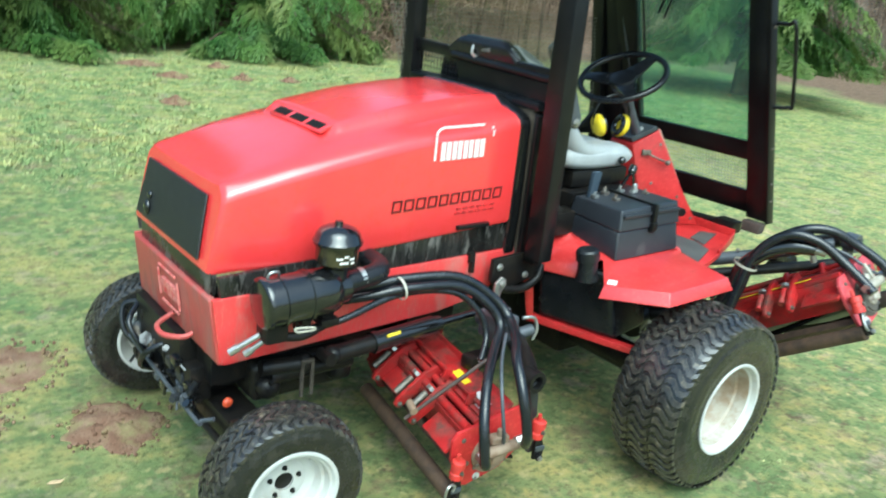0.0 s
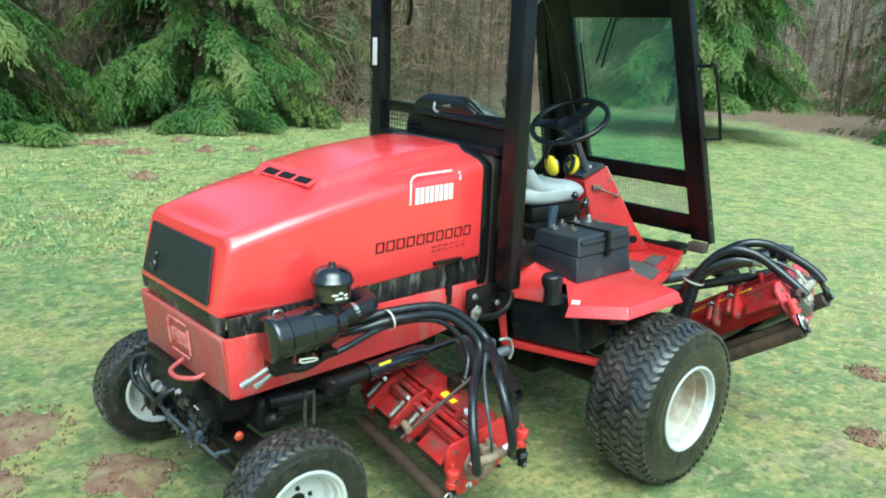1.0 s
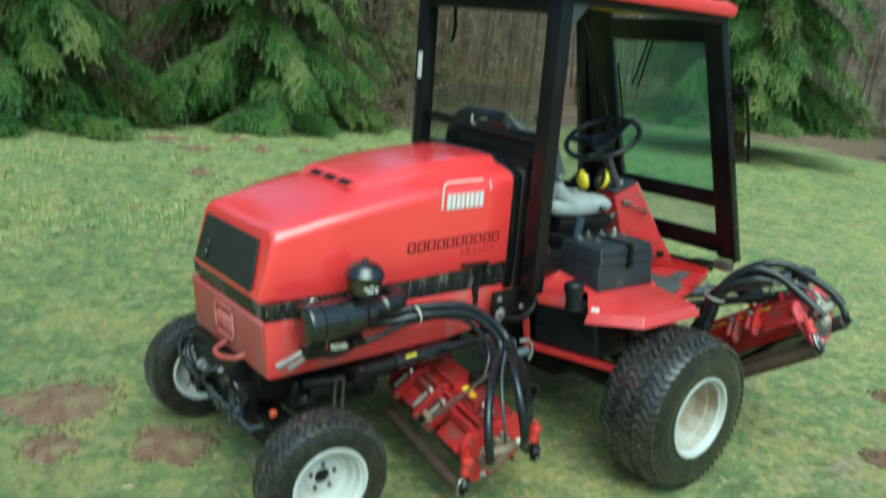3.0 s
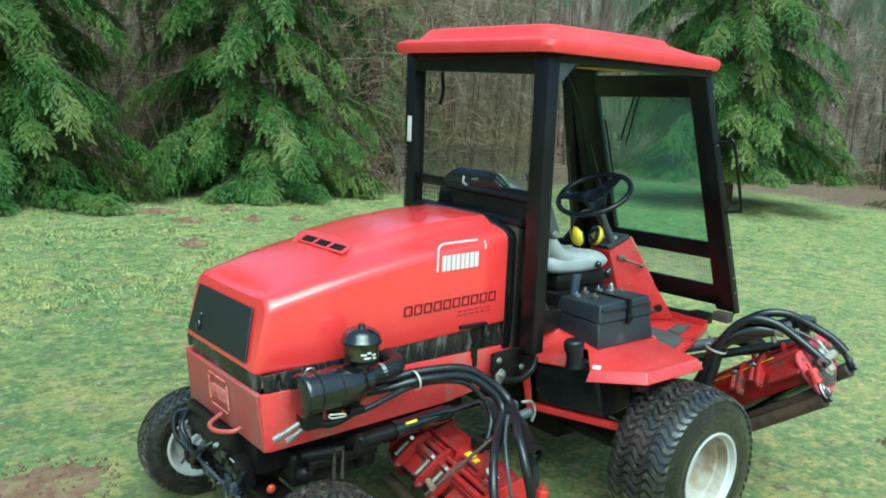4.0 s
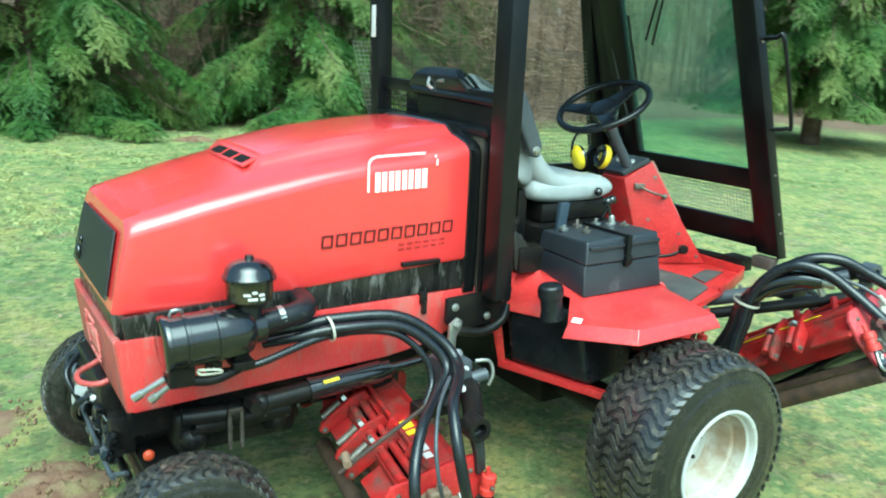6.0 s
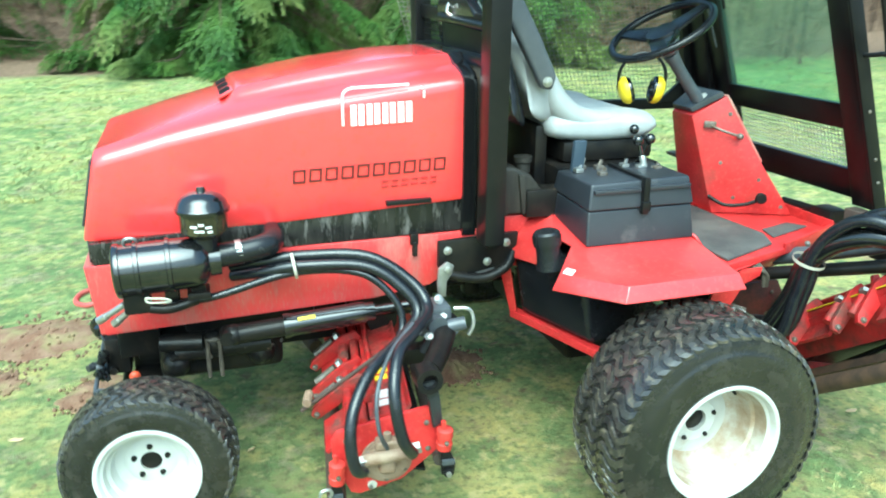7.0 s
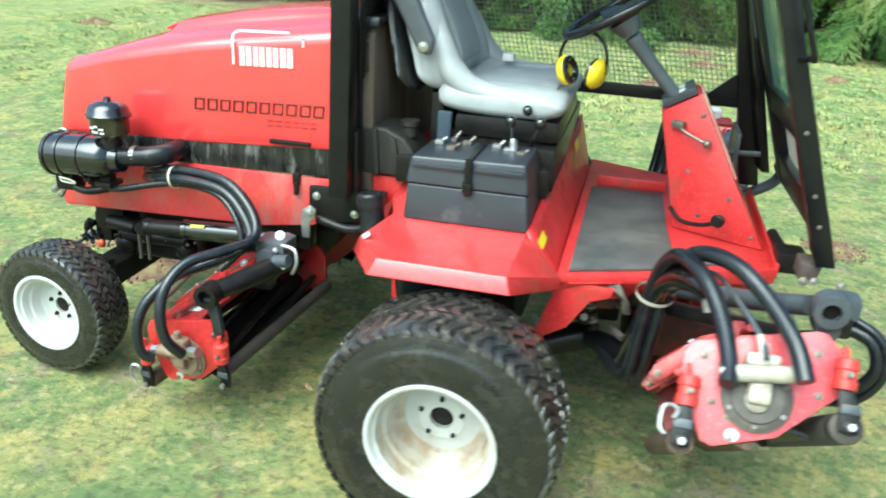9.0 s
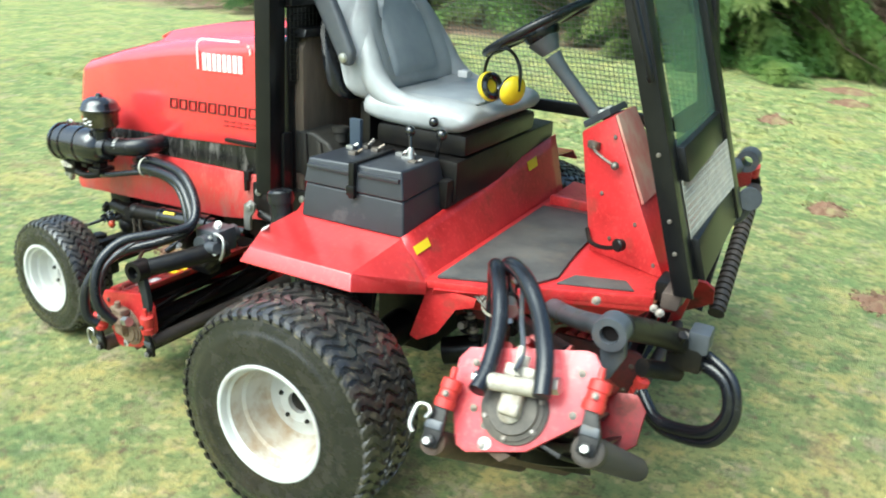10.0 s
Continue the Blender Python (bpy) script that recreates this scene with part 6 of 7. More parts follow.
cutting_unit(Matrix.Translation((0.548, -0.785, 0.268)) @ Matrix.Rotation(radians(-8), 4, "Z") @ Matrix.Rotation(radians(3.5), 4, "X") @ Matrix.Scale(0.95, 4), L=0.64)
cutting_unit(Matrix.Translation((0.548, 0.745, 0.268)) @ Matrix.Rotation(radians(8), 4, "Z") @ Matrix.Rotation(radians(-3.5), 4, "X") @ Matrix.Diagonal((0.95, -0.95, 0.95, 1)), L=0.64)
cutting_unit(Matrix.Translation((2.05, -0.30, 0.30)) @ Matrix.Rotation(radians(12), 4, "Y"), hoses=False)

# labels, pins and the carrier of the near rear unit
UNIT_AT = Matrix.Translation((0.548, -0.785, 0.268)) @ Matrix.Rotation(radians(-8), 4, "Z") @ Matrix.Rotation(radians(3.5), 4, "X") @ Matrix.Scale(0.95, 4)
for y, x, w, material, text in ((0.262, 0.010, 0.024, YELLOW, "yellow warning label"), (0.212, 0.006, 0.012, YELLOW, "yellow warning label"), (0.120, 0.004, 0.020, WHITE, "worn white label"), (0.075, 0.000, 0.014, WHITE, "worn white label")):
    part("warning_label" if material is YELLOW else "paper_label", turned(box(-0.024, 0.024, -w, w, -0.001, 0.0015, 0.0), UNIT_AT @ Matrix.Translation((x, y, 0.1278 + 0.2075 * x)) @ Matrix.Rotation(radians(-11.7), 4, "Y")), material, mower, text, 0)
part("carrier_arm", join(tube([(0.800, -0.555, 0.535), (0.735, -0.690, 0.520), (0.675, -0.790, 0.507)], [0.034, 0.032, 0.030], 16), lathe([(0, 0.021), (0, 0.036), (0.055, 0.036), (0.055, 0.021), (0, 0.021)], (0.660, -0.845, 0.503), (0, 1, 0), 22)), BLACK_WORN, mower, "black greasy carrier arm with open eye")
# disc across the eye, painted black as its inner shade
part("arm_eye", lathe([(0.0, 0.0), (0.0, 0.0225), (0.004, 0.0225)], (0.660, -0.815, 0.503), (0, 1, 0), 18), HOLE_SHADE, mower, "black disc for the shade in the carrier arm bore")
part("carrier_hanger", prism([(0.640, 0.490), (0.682, 0.495), (0.694, 0.440), (0.702, 0.365), (0.674, 0.350), (0.662, 0.430)], -0.826, -0.804, "y", 0.006), DARK_GREY, mower, "dark grey hanger plate between the arm and the reel unit")
part("pull_rod", tube([(0.352, -0.590, 0.330), (0.575, -0.705, 0.545)], 0.0065, 8), mat("rusty_rod", (0.075, 0.045, 0.035), 0.5, var=(0.04, 0.03, 0.028), scale=30, amount=0.8), mower, "rusty brown pull rod")
part("rod_sleeve", tube([(0.364, -0.618, 0.366), (0.378, -0.572, 0.372)], 0.013, 12), MOTOR_DIRTY, mower, "pale sleeve on the pull rod")
part("carrier_yoke", join(box(0.62, 0.74, -0.58, -0.52, 0.42, 0.47, 0.012), tube([(0.72, -0.57, 0.45), (0.78, -0.555, 0.53)], 0.022, 12)), BLACK_WORN, mower)
for p in ((0.705, -0.68, 0.555), (0.77, -0.60, 0.575), (0.64, -0.60, 0.475)):
    part("bolt", bolt(p, (-0.3, -0.5, 0.8), 0.010), STEEL, mower)

# near front lift arm
part("lift_arm", join(tube([(1.86, -0.34, 0.56), (2.00, -0.56, 0.625), (2.13, -0.76, 0.705), (2.25, -0.92, 0.78)], [0.034, 0.028, 0.025, 0.024], 16), lathe([(-0.05, 0.021), (-0.05, 0.038), (0.0, 0.038), (0.0, 0.021), (-0.05, 0.021)], (2.276, -0.955, 0.803), (0, 1, 0), 24)), GREY, mower, "grey steel lift arm with open eye")
# black disc closes the eye in place of real shade
part("arm_eye", lathe([(-0.0495, 0.0), (-0.0495, 0.025), (-0.044, 0.022)], (2.276, -0.938, 0.803), (0, 1, 0), 20), HOLE_SHADE, mower, "black disc for the shade in the lift arm bore")
part("hanger", prism([(2.250, 0.790), (2.306, 0.795), (2.310, 0.745), (2.285, 0.690), (2.252, 0.672), (2.258, 0.73)], -0.985, -0.955, "y", 0.006), GREY, mower, "grey steel hanger plate")
part("swivel", join(tube([(2.285, -0.94, 0.80), (2.34, -0.70, 0.69), (2.40, -0.60, 0.625)], 0.030, 14), box(2.34, 2.43, -0.66, -0.56, 0.585, 0.665, 0.014), tube([(2.36, -0.66, 0.64), (2.38, -0.69, 0.70)], 0.012, 8), tube([(2.30, -0.72, 0.60), (2.37, -0.62, 0.56)], 0.024, 12)), BLACK_WORN, mower, "black greasy swivel joint")
part("swivel_cap", box(2.385, 2.44, -0.66, -0.585, 0.64, 0.70, 0.012), GREY, mower)
for p in ((2.335, -0.80, 0.79), (2.38, -0.67, 0.69), (2.22, -0.93, 0.84), (1.98, -0.66, 0.70), (2.30, -0.69, 0.75)):
    part("bolt", bolt(p, (0.1, -0.8, 0.5), 0.008), BOLT, mower)
part("loop_hose", tube([(2.385, -0.61, 0.60), (2.44, -0.62, 0.600), (2.495, -0.64, 0.575), (2.512, -0.65, 0.50), (2.475, -0.62, 0.42), (2.40, -0.56, 0.365), (2.32, -0.51, 0.345), (2.26, -0.45, 0.38)], 0.019), HOSE, mower, "black hose in a loop")
part("loop_hose", tube([(2.385, -0.60, 0.63), (2.44, -0.62, 0.628), (2.51, -0.65, 0.59), (2.530, -0.66, 0.50), (2.49, -0.63, 0.40), (2.41, -0.57, 0.345), (2.32, -0.51, 0.325), (2.24, -0.44, 0.36)], 0.013), HOSE, mower)

part("floor_stay", prism([(1.650, 0.640), (1.648, 0.602), (1.606, 0.470), (1.632, 0.462), (1.696, 0.502), (1.752, 0.590), (1.808, 0.612), (1.814, 0.640)], -0.668, -0.661, "y", 0.002), RED_WORN, mower, "red cut steel stay below the floor")
part("stay_gusset", prism([(1.70, 0.620), (1.70, 0.52), (1.82, 0.53), (1.82, 0.620)], -0.56, -0.55, "y", 0.002), RED_DARK, mower)

# hoses over the front unit
part("hydraulic_hose", tube([(1.80, -0.50, 0.36), (1.870, -0.70, 0.40), (1.893, -0.740, 0.56), (1.908, -0.765, 0.70), (1.926, -0.815, 0.790), (1.956, -0.885, 0.845), (2.005, -0.970, 0.834), (2.045, -1.052, 0.782), (2.065, -1.138, 0.726), (2.064, -1.192, 0.694)], 0.0195), HOSE, mower, "black rubber hydraulic hose")
part("hydraulic_hose", tube([(1.83, -0.48, 0.36), (1.905, -0.68, 0.40), (1.928, -0.735, 0.56), (1.942, -0.760, 0.71), (1.960, -0.825, 0.805), (2.003, -0.910, 0.868), (2.070, -0.982, 0.874), (2.134, -1.052, 0.835), (2.186, -1.138, 0.783), (2.207, -1.198, 0.730)], 0.0195), HOSE, mower)
part("gooseneck", tube([(1.87, -0.66, 0.42), (1.90, -0.715, 0.56), (1.918, -0.735, 0.66), (1.945, -0.800, 0.745), (1.985, -0.885, 0.790), (2.025, -0.955, 0.795)], [0.030, 0.031, 0.032, 0.032, 0.031, 0.026], 14), GLOSSBLACK, mower, "glossy black bent hose guide on the lift arm")
part("gooseneck_end", join(tube([(2.025, -0.955, 0.795), (2.045, -0.990, 0.790)], 0.018, 10), tube([(2.015, -0.945, 0.79), (2.03, -0.960, 0.745)], 0.012, 8)), STEEL, mower)
part("push_bar", tube([(1.84, -0.50, 0.55), (2.03, -0.80, 0.66), (2.20, -1.02, 0.74)], 0.022, 10), BLACK_WORN, mower, "black steel push bar behind the front unit")
part("drain_line", tube([(1.965, -0.80, 0.74), (2.03, -0.90, 0.82), (2.09, -1.035, 0.80), (2.128, -1.11, 0.765), (2.134, -1.16, 0.75)], 0.006, 8), GREY, mower, "thin grey drain line")
part("drain_fitting", tube([(2.122, -1.105, 0.775), (2.134, -1.152, 0.73)], 0.008, 8), MOTOR, mower)
part("hose_tie", lathe([(0, 0.050), (0.010, 0.050)], (1.918, -0.742, 0.672), (0.1, -0.25, 1), 18), TIE, mower, "pale hose tie")
for k in range(3):
    part("steel_pipe", tube([(1.735, -0.560 - 0.014 * k, 0.640 - 0.008 * k), (1.785, -0.605 - 0.012 * k, 0.655 - 0.010 * k), (1.832 + 0.006 * k, -0.640 - 0.006 * k, 0.630 - 0.010 * k), (1.850 + 0.006 * k, -0.640, 0.560)], 0.0060, 8, 5), PIPE, mower, "bent steel hydraulic pipe")
part("valve_block", join(box(1.66, 1.84, -0.42, -0.20, 0.42, 0.58, 0.012), tube([(1.74, -0.42, 0.50), (1.74, -0.56, 0.50)], 0.035, 14)), BLACK_WORN, mower, "black valve block below the floor")
for p, q in (((1.74, -0.55, 0.50), (1.74, -0.60, 0.51)), ((1.80, -0.50, 0.56), (1.84, -0.52, 0.52)), ((1.70, -0.47, 0.62), (1.70, -0.50, 0.56)), ((1.82, -0.52, 0.45), (1.86, -0.56, 0.44))):
    part("hose_fitting", tube([p, q], 0.012, 6), BOLT, mower, "dull zinc hose fitting")
for k in range(7):
    p = Vector((1.735 + 0.006 * k, -0.560, 0.590 - 0.022 * k))
    part("valve_ring", lathe([(0, 0.0), (0, 0.017), (0.010, 0.019), (0.012, 0.010), (0.02, 0.010), (0.02, 0.0)], p, (-0.25, 0, 1), 12), BOLT if k % 2 else BLACK_WORN, mower)
part("lift_ram", join(tube([(1.72, -0.40, 0.36), (1.95, -0.62, 0.40)], 0.034, 16), tube([(1.62, -0.46, 0.33), (1.74, -0.42, 0.36)], 0.045, 16)), BLACK, mower, "black lift ram")
part("lift_arm", join(tube([(1.86, 0.30, 0.56), (2.00, 0.52, 0.625), (2.13, 0.72, 0.705), (2.25, 0.88, 0.78)], [0.045, 0.042, 0.036, 0.034], 16), lathe([(-0.05, 0.022), (-0.05, 0.046), (0.05, 0.046), (0.05, 0.022), (-0.05, 0.022)], (2.285, 0.915, 0.802), (0, 1, 0), 24)), GREY, mower)
part("hydraulic_hose", tube([(1.80, 0.46, 0.40), (1.90, 0.74, 0.56), (1.94, 0.80, 0.82), (2.00, 0.92, 0.81), (2.06, 1.11, 0.67)], 0.0185), HOSE, mower)
part("hydraulic_hose", tube([(1.83, 0.44, 0.40), (1.93, 0.72, 0.56), (1.98, 0.78, 0.82), (2.09, 0.88, 0.83), (2.20, 1.12, 0.69)], 0.0185), HOSE, mower)
part("unit_post", join(box(2.06, 2.075, 0.60, 0.75, 0.72, 0.86, 0.003), box(2.05, 2.19, 0.60, 0.74, 0.855, 0.868, 0.003)), RED_FRAME, mower, "red carrier of the far front unit")
part("motor_cap", lathe([(0, 0.03), (0.03, 0.03), (0.04, 0.02), (0.04, 0)], (2.12, 0.73, 0.865), (0, 0, 1), 16), WHITE, mower, "white plastic cap")

# -- ear defenders on the steering wheel --
muffs = tagged(new("ear_defenders"), "yellow ear defenders with black headband, hung on the steering wheel", "ear defenders")
A, B = Vector((1.580, -0.153, 1.140)), Vector((1.668, -0.188, 1.143))
side_dir = (B - A).normalized()
for p, sg in ((A, -1), (B, 1)):
    d = side_dir * sg
    tilt = (d + Vector((0, 0, -0.28))).normalized()
    cup = link("ear_cup", lathe([(-0.004, 0.0), (-0.004, 0.046), (0.004, 0.049), (0.014, 0.046), (0.024, 0.036), (0.030, 0.018), (0.031, 0.0)], p, tilt, 24), YELLOW, muffs, "yellow plastic ear cup")
    bmesh_pad = lathe([(0.0, 0.020), (-0.006, 0.020), (-0.016, 0.028), (-0.018, 0.036), (-0.012, 0.044), (-0.004, 0.044)], p, tilt, 24)
    link("ear_pad", bmesh_pad, GLOSSBLACK, cup, "black foam pad")
mid = (A + B) / 2
n = 12
arc = [mid + side_dir * (0.080 * math.cos(math.pi * (1 - i / n))) + Vector((0, 0, 0.04 + 0.085 * math.sin(math.pi * i / n))) for i in range(n + 1)]
link("headband", tube([A + side_dir * -0.030] + arc + [B + side_dir * 0.030], 0.0055, 8, 2), BLACK, muffs, "black wire headband")

part("arm_end_disc", join(lathe([(-0.012, 0.0), (-0.012, 0.040), (0.012, 0.040), (0.012, 0.0)], (2.37, 0.36, 0.785), (0.35, -1, 0.1), 24), tube([(2.37, 0.37, 0.785), (2.34, 0.40, 0.70), (2.20, 0.40, 0.62)], 0.02, 10)), GREY, mower, "grey disc at the end of the middle lift arm")
part("valve_bracket", join(box(2.15, 2.165, 0.10, 0.30, 0.80, 0.94, 0.003), box(2.06, 2.16, 0.10, 0.30, 0.795, 0.81, 0.003), tube([(2.12, 0.15, 0.86), (2.24, 0.13, 0.87)], 0.010, 8)), GREY, mower, "grey angle bracket beside the tower")

# ---- molehills ----
HILLS = [(-0.28, 0.3, 0.17, 0.03), (-0.56, 0.93, 0.25, 0.025), (-0.7, 0.52, 0.12, 0.02), (-0.88, -0.05, 0.1, 0.03), (1.03, 0.16, 0.15, 0.04), (1.95, 5.65, 0.23, 0.065), (3.35, 7.1, 0.23, 0.0625), (3.45, 8.1, 0.23, 0.06), (3.9, 6.9, 0.207, 0.0525), (-2.6, 4.9, 0.276, 0.0525), (-3.4, 6.75, 0.345, 0.0525), (-2.9, 7.2, 0.322, 0.0575), (-3.1, 8.5, 0.276, 0.0625), (2.48, 8.3, 0.46, 0.05), (2.54, 7.3, 0.345, 0.0475), (2.6, 3.2, 0.13, 0.05), (2.96, 1.75, 0.15, 0.03), (2.45, -1.42, 0.09, 0.03), (3.25, -1.12, 0.1, 0.03), (-5.1, 6.5, 0.345, 0.0525)]


def molehill(x, y, r, h, seed):
    rng = random.Random(seed)
    bm = bmesh.new()
    n, rings = 40, 10
    grid = [[bm.verts.new((0, 0, h))]]
    off = rng.uniform(0, 50)
    for i in range(1, rings + 1):
        q = i / rings
        ring = []
        for k in range(n):
            a = 2 * math.pi * k / n
            rr = r * q * (1 + 0.34 * noise.noise(Vector((math.cos(a) * 1.3 + off, math.sin(a) * 1.3, 0))) + 0.22 * noise.noise(Vector((math.cos(a) * 4.3, math.sin(a) * 4.3 + off, 0))) + 0.20 * noise.noise(Vector((math.cos(a) * 11 + off, math.sin(a) * 11, 5.0))))
            px, py = rr * math.cos(a), rr * math.sin(a)
            crumbs = 0.55 * h * noise.noise(Vector((px * 22 + off, py * 22, 1.0))) + 0.35 * h * noise.noise(Vector((px * 55, py * 55, off)))
            z = h * (math.cos(min(q, 1) * math.pi) * 0.5 + 0.5) + crumbs * (1 - q ** 3) - (0.012 if i == rings else 0)
            ring.append(bm.verts.new((px, py, z + lie(x + px, y + py) - lie(x, y))))
        grid.append(ring)
    for k in range(n):
        bm.faces.new((grid[0][0], grid[1][k], grid[1][(k + 1) % n]))
    for a, b in zip(grid[1:], grid[2:]):
        for k in range(n):
            bm.faces.new((a[k], b[k], b[(k + 1) % n], a[(k + 1) % n]))
    # loose crumbs of soil
    for k in range(int(60 + 260 * r)):
        a, d = rng.uniform(0, 6.283), r * (rng.uniform(0.1, 1.0) if k % 3 == 0 else rng.gauss(1.02, 0.14))
        s = rng.uniform(0.003, 0.010)
        px, py = d * math.cos(a), d * math.sin(a)
        z = h * (math.cos(min(d / r, 1) * math.pi) * 0.5 + 0.5)
        bmesh.ops.create_icosphere(bm, subdivisions=1, radius=s, matrix=Matrix.Translation((px, py, z + s * 0.4 + lie(x + px, y + py) - lie(x, y))) @ Matrix.Rotation(a, 4, "X"))
    ob = link("molehill", bm, SOIL, smooth=60)
    ob.location = (x, y, lie(x, y) + 0.004)
    return tagged(ob, "low mound of loose brown soil on the lawn" if h < 0.06 else "dark molehill of crumbly soil on the lawn", "molehill", "molehills on the lawn")


for i, (x, y, r, h) in enumerate(HILLS):
    molehill(x, y, r if y < 4 else r * 0.62, h, i)


def leaf_scrap(x, y, a, s):
    bm = bmesh.new()
    pts = [(-1, 0, 0.1), (-0.4, 0.28, 0.18), (0.3, 0.3, 0.05), (1, 0, 0.2), (0.3, -0.3, 0.0), (-0.4, -0.28, 0.1)]
    v = [bm.verts.new((px * s, py * s, pz * s + 0.02)) for px, py, pz in pts]
    bm.faces.new(v)
    ob = thick(link("fallen_leaf", bm, STRAW, smooth=0), 0.002)
    ob.matrix_world = Matrix.Translation((x, y, lie(x, y))) @ Matrix.Rotation(a, 4, "Z")
    return tagged(ob, "dry pale brown leaf lying on the grass", "leaf", "dry leaves on the lawn")


leaf_scrap(-0.49, -0.92, 0.3, 0.03)
rl = random.Random(5)
for _ in range(40):
    leaf_scrap(rl.uniform(-2.0, 5.0), rl.uniform(-1.6, 6.0), rl.uniform(0, 6.28), rl.uniform(0.012, 0.03))


# ---- grass blades ----
def raw(name, verts, faces_per, material):
    """A mesh of many small separate polygons, all with as many corners."""
    me = bpy.data.meshes.new(name)
    nv = len(verts)
    nf = nv // faces_per
    me.vertices.add(nv)
    me.vertices.foreach_set("co", verts.astype(np.float32).ravel())
    me.loops.add(nv)
    me.loops.foreach_set("vertex_index", np.arange(nv, dtype=np.int32))
    me.polygons.add(nf)
    me.polygons.foreach_set("loop_start", np.arange(0, nv, faces_per, dtype=np.int32))
    me.update(calc_edges=True)
    me.materials.append(material)
    return me


def lie_array(x, y):
    t = np.clip((y - 1.6) / 5.0, 0, 1)
    s = np.clip((y - 9.5) / 14.0, 0, 1)
    return 0.19 * t * t * (3 - 2 * t) + 1.1 * s * s * (3 - 2 * s)


def grass(name, n, x0, x1, y0, y1, hmin, hmax, wide, seed):
    g = np.random.default_rng(seed)
    x, y = g.uniform(x0, x1, n), g.uniform(y0, y1, n)
    keep = np.ones(n, bool)
    for hx, hy, r, h in HILLS:
        keep &= ((x - hx) ** 2 + (y - hy) ** 2) > (r * 0.85) ** 2 * g.uniform(0.15, 1.2, n)
    clump = np.sin(x * 9.1 + 1.7 * np.sin(y * 7.3)) * np.sin(y * 8.3 + 1.3 * np.sin(x * 6.1))
    keep &= g.uniform(-1.3, 1.0, n) < clump + 0.35
    x, y, clump = x[keep], y[keep], clump[keep]
    n = len(x)
    h = g.uniform(hmin, hmax, n) * (0.75 + 0.45 * np.clip(clump, -0.5, 1))
    lean, la = g.uniform(0.5, 2.3, n), g.uniform(0, 6.283, n)
    a = la + 1.571 + g.uniform(-0.6, 0.6, n)
    w = wide * g.uniform(0.6, 1.3, n)
    z = lie_array(x, y) - 0.006
    base = np.stack([x, y, z], 1)
    side = np.stack([np.cos(a) * w, np.sin(a) * w, np.zeros(n)], 1)
    tip = base + np.stack([np.cos(la) * lean * h, np.sin(la) * lean * h, h], 1)
    v = np.stack([base - side, base + side, tip], 1).reshape(-1, 3)
    ob = new(name, raw(name, v, 3, BLADE))
    return tagged(ob, "short mossy grass blades of the lawn", "grass", kind="stuff")


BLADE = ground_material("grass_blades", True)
grass("grass", 150000, -3.0, 4.6, -2.4, 3.2, 0.005, 0.017, 0.0026, 1)
grass("grass", 230000, -6.0, 9.5, 3.2, 9.8, 0.012, 0.042, 0.006, 2)
grass("grass", 60000, 4.6, 14.0, -2.4, 6.0, 0.010, 0.030, 0.006, 3)


# ---- conifers ----
def leaf_mat(name, dark, light, trans=0.35, third=None, grain=0.55):
    m = bpy.data.materials.new(name)
    m.use_nodes = True
    n, l = m.node_tree.nodes, m.node_tree.links
    b, out = n["Principled BSDF"], n["Material Output"]
    geo, mx, tl, ms = n.new("ShaderNodeNewGeometry"), n.new("ShaderNodeMix"), n.new("ShaderNodeBsdfTranslucent"), n.new("ShaderNodeMixShader")
    tc, nz, add = n.new("ShaderNodeTexCoord"), n.new("ShaderNodeTexNoise"), n.new("ShaderNodeMath")
    nz.inputs["Scale"].default_value, nz.inputs["Detail"].default_value = 1.6, 3
    l.new(tc.outputs["Object"], nz.inputs["Vector"])
    add.operation = "MULTIPLY_ADD"
    l.new(geo.outputs["Random Per Island"], add.inputs[0])
    add.inputs[1].default_value = grain
    r = n.new("ShaderNodeMapRange")
    r.inputs["From Min"].default_value, r.inputs["From Max"].default_value, r.inputs["To Max"].default_value = 0.35, 0.7, 0.6
    l.new(nz.outputs["Fac"], r.inputs["Value"])
    l.new(r.outputs["Result"], add.inputs[2])
    mx.data_type = "RGBA"
    mx.inputs["A"].default_value, mx.inputs["B"].default_value = (*dark, 1), (*light, 1)
    l.new(add.outputs["Value"], mx.inputs["Factor"])
    col = mx.outputs["Result"]
    if third:
        # whole sprays of another tone
        n2, r2, m2 = n.new("ShaderNodeTexNoise"), n.new("ShaderNodeMapRange"), n.new("ShaderNodeMix")
        n2.inputs["Scale"].default_value, n2.inputs["Detail"].default_value = 0.9, 5
        l.new(tc.outputs["Object"], n2.inputs["Vector"])
        l.new(n2.outputs["Fac"], r2.inputs["Value"])
        r2.inputs["From Min"].default_value, r2.inputs["From Max"].default_value, r2.inputs["To Max"].default_value = 0.47, 0.66, 0.85
        m2.data_type = "RGBA"
        l.new(r2.outputs["Result"], m2.inputs["Factor"])
        l.new(col, m2.inputs["A"])
        m2.inputs["B"].default_value = (*third, 1)
        col = m2.outputs["Result"]
    l.new(col, b.inputs["Base Color"])
    l.new(col, tl.inputs["Color"])
    b.inputs["Roughness"].default_value, b.inputs["Specular IOR Level"].default_value = 0.55, 0.3
    ms.inputs["Fac"].default_value = trans
    l.new(b.outputs["BSDF"], ms.inputs[1])
    l.new(tl.outputs["BSDF"], ms.inputs[2])
    l.new(ms.outputs["Shader"], out.inputs["Surface"])
    return m


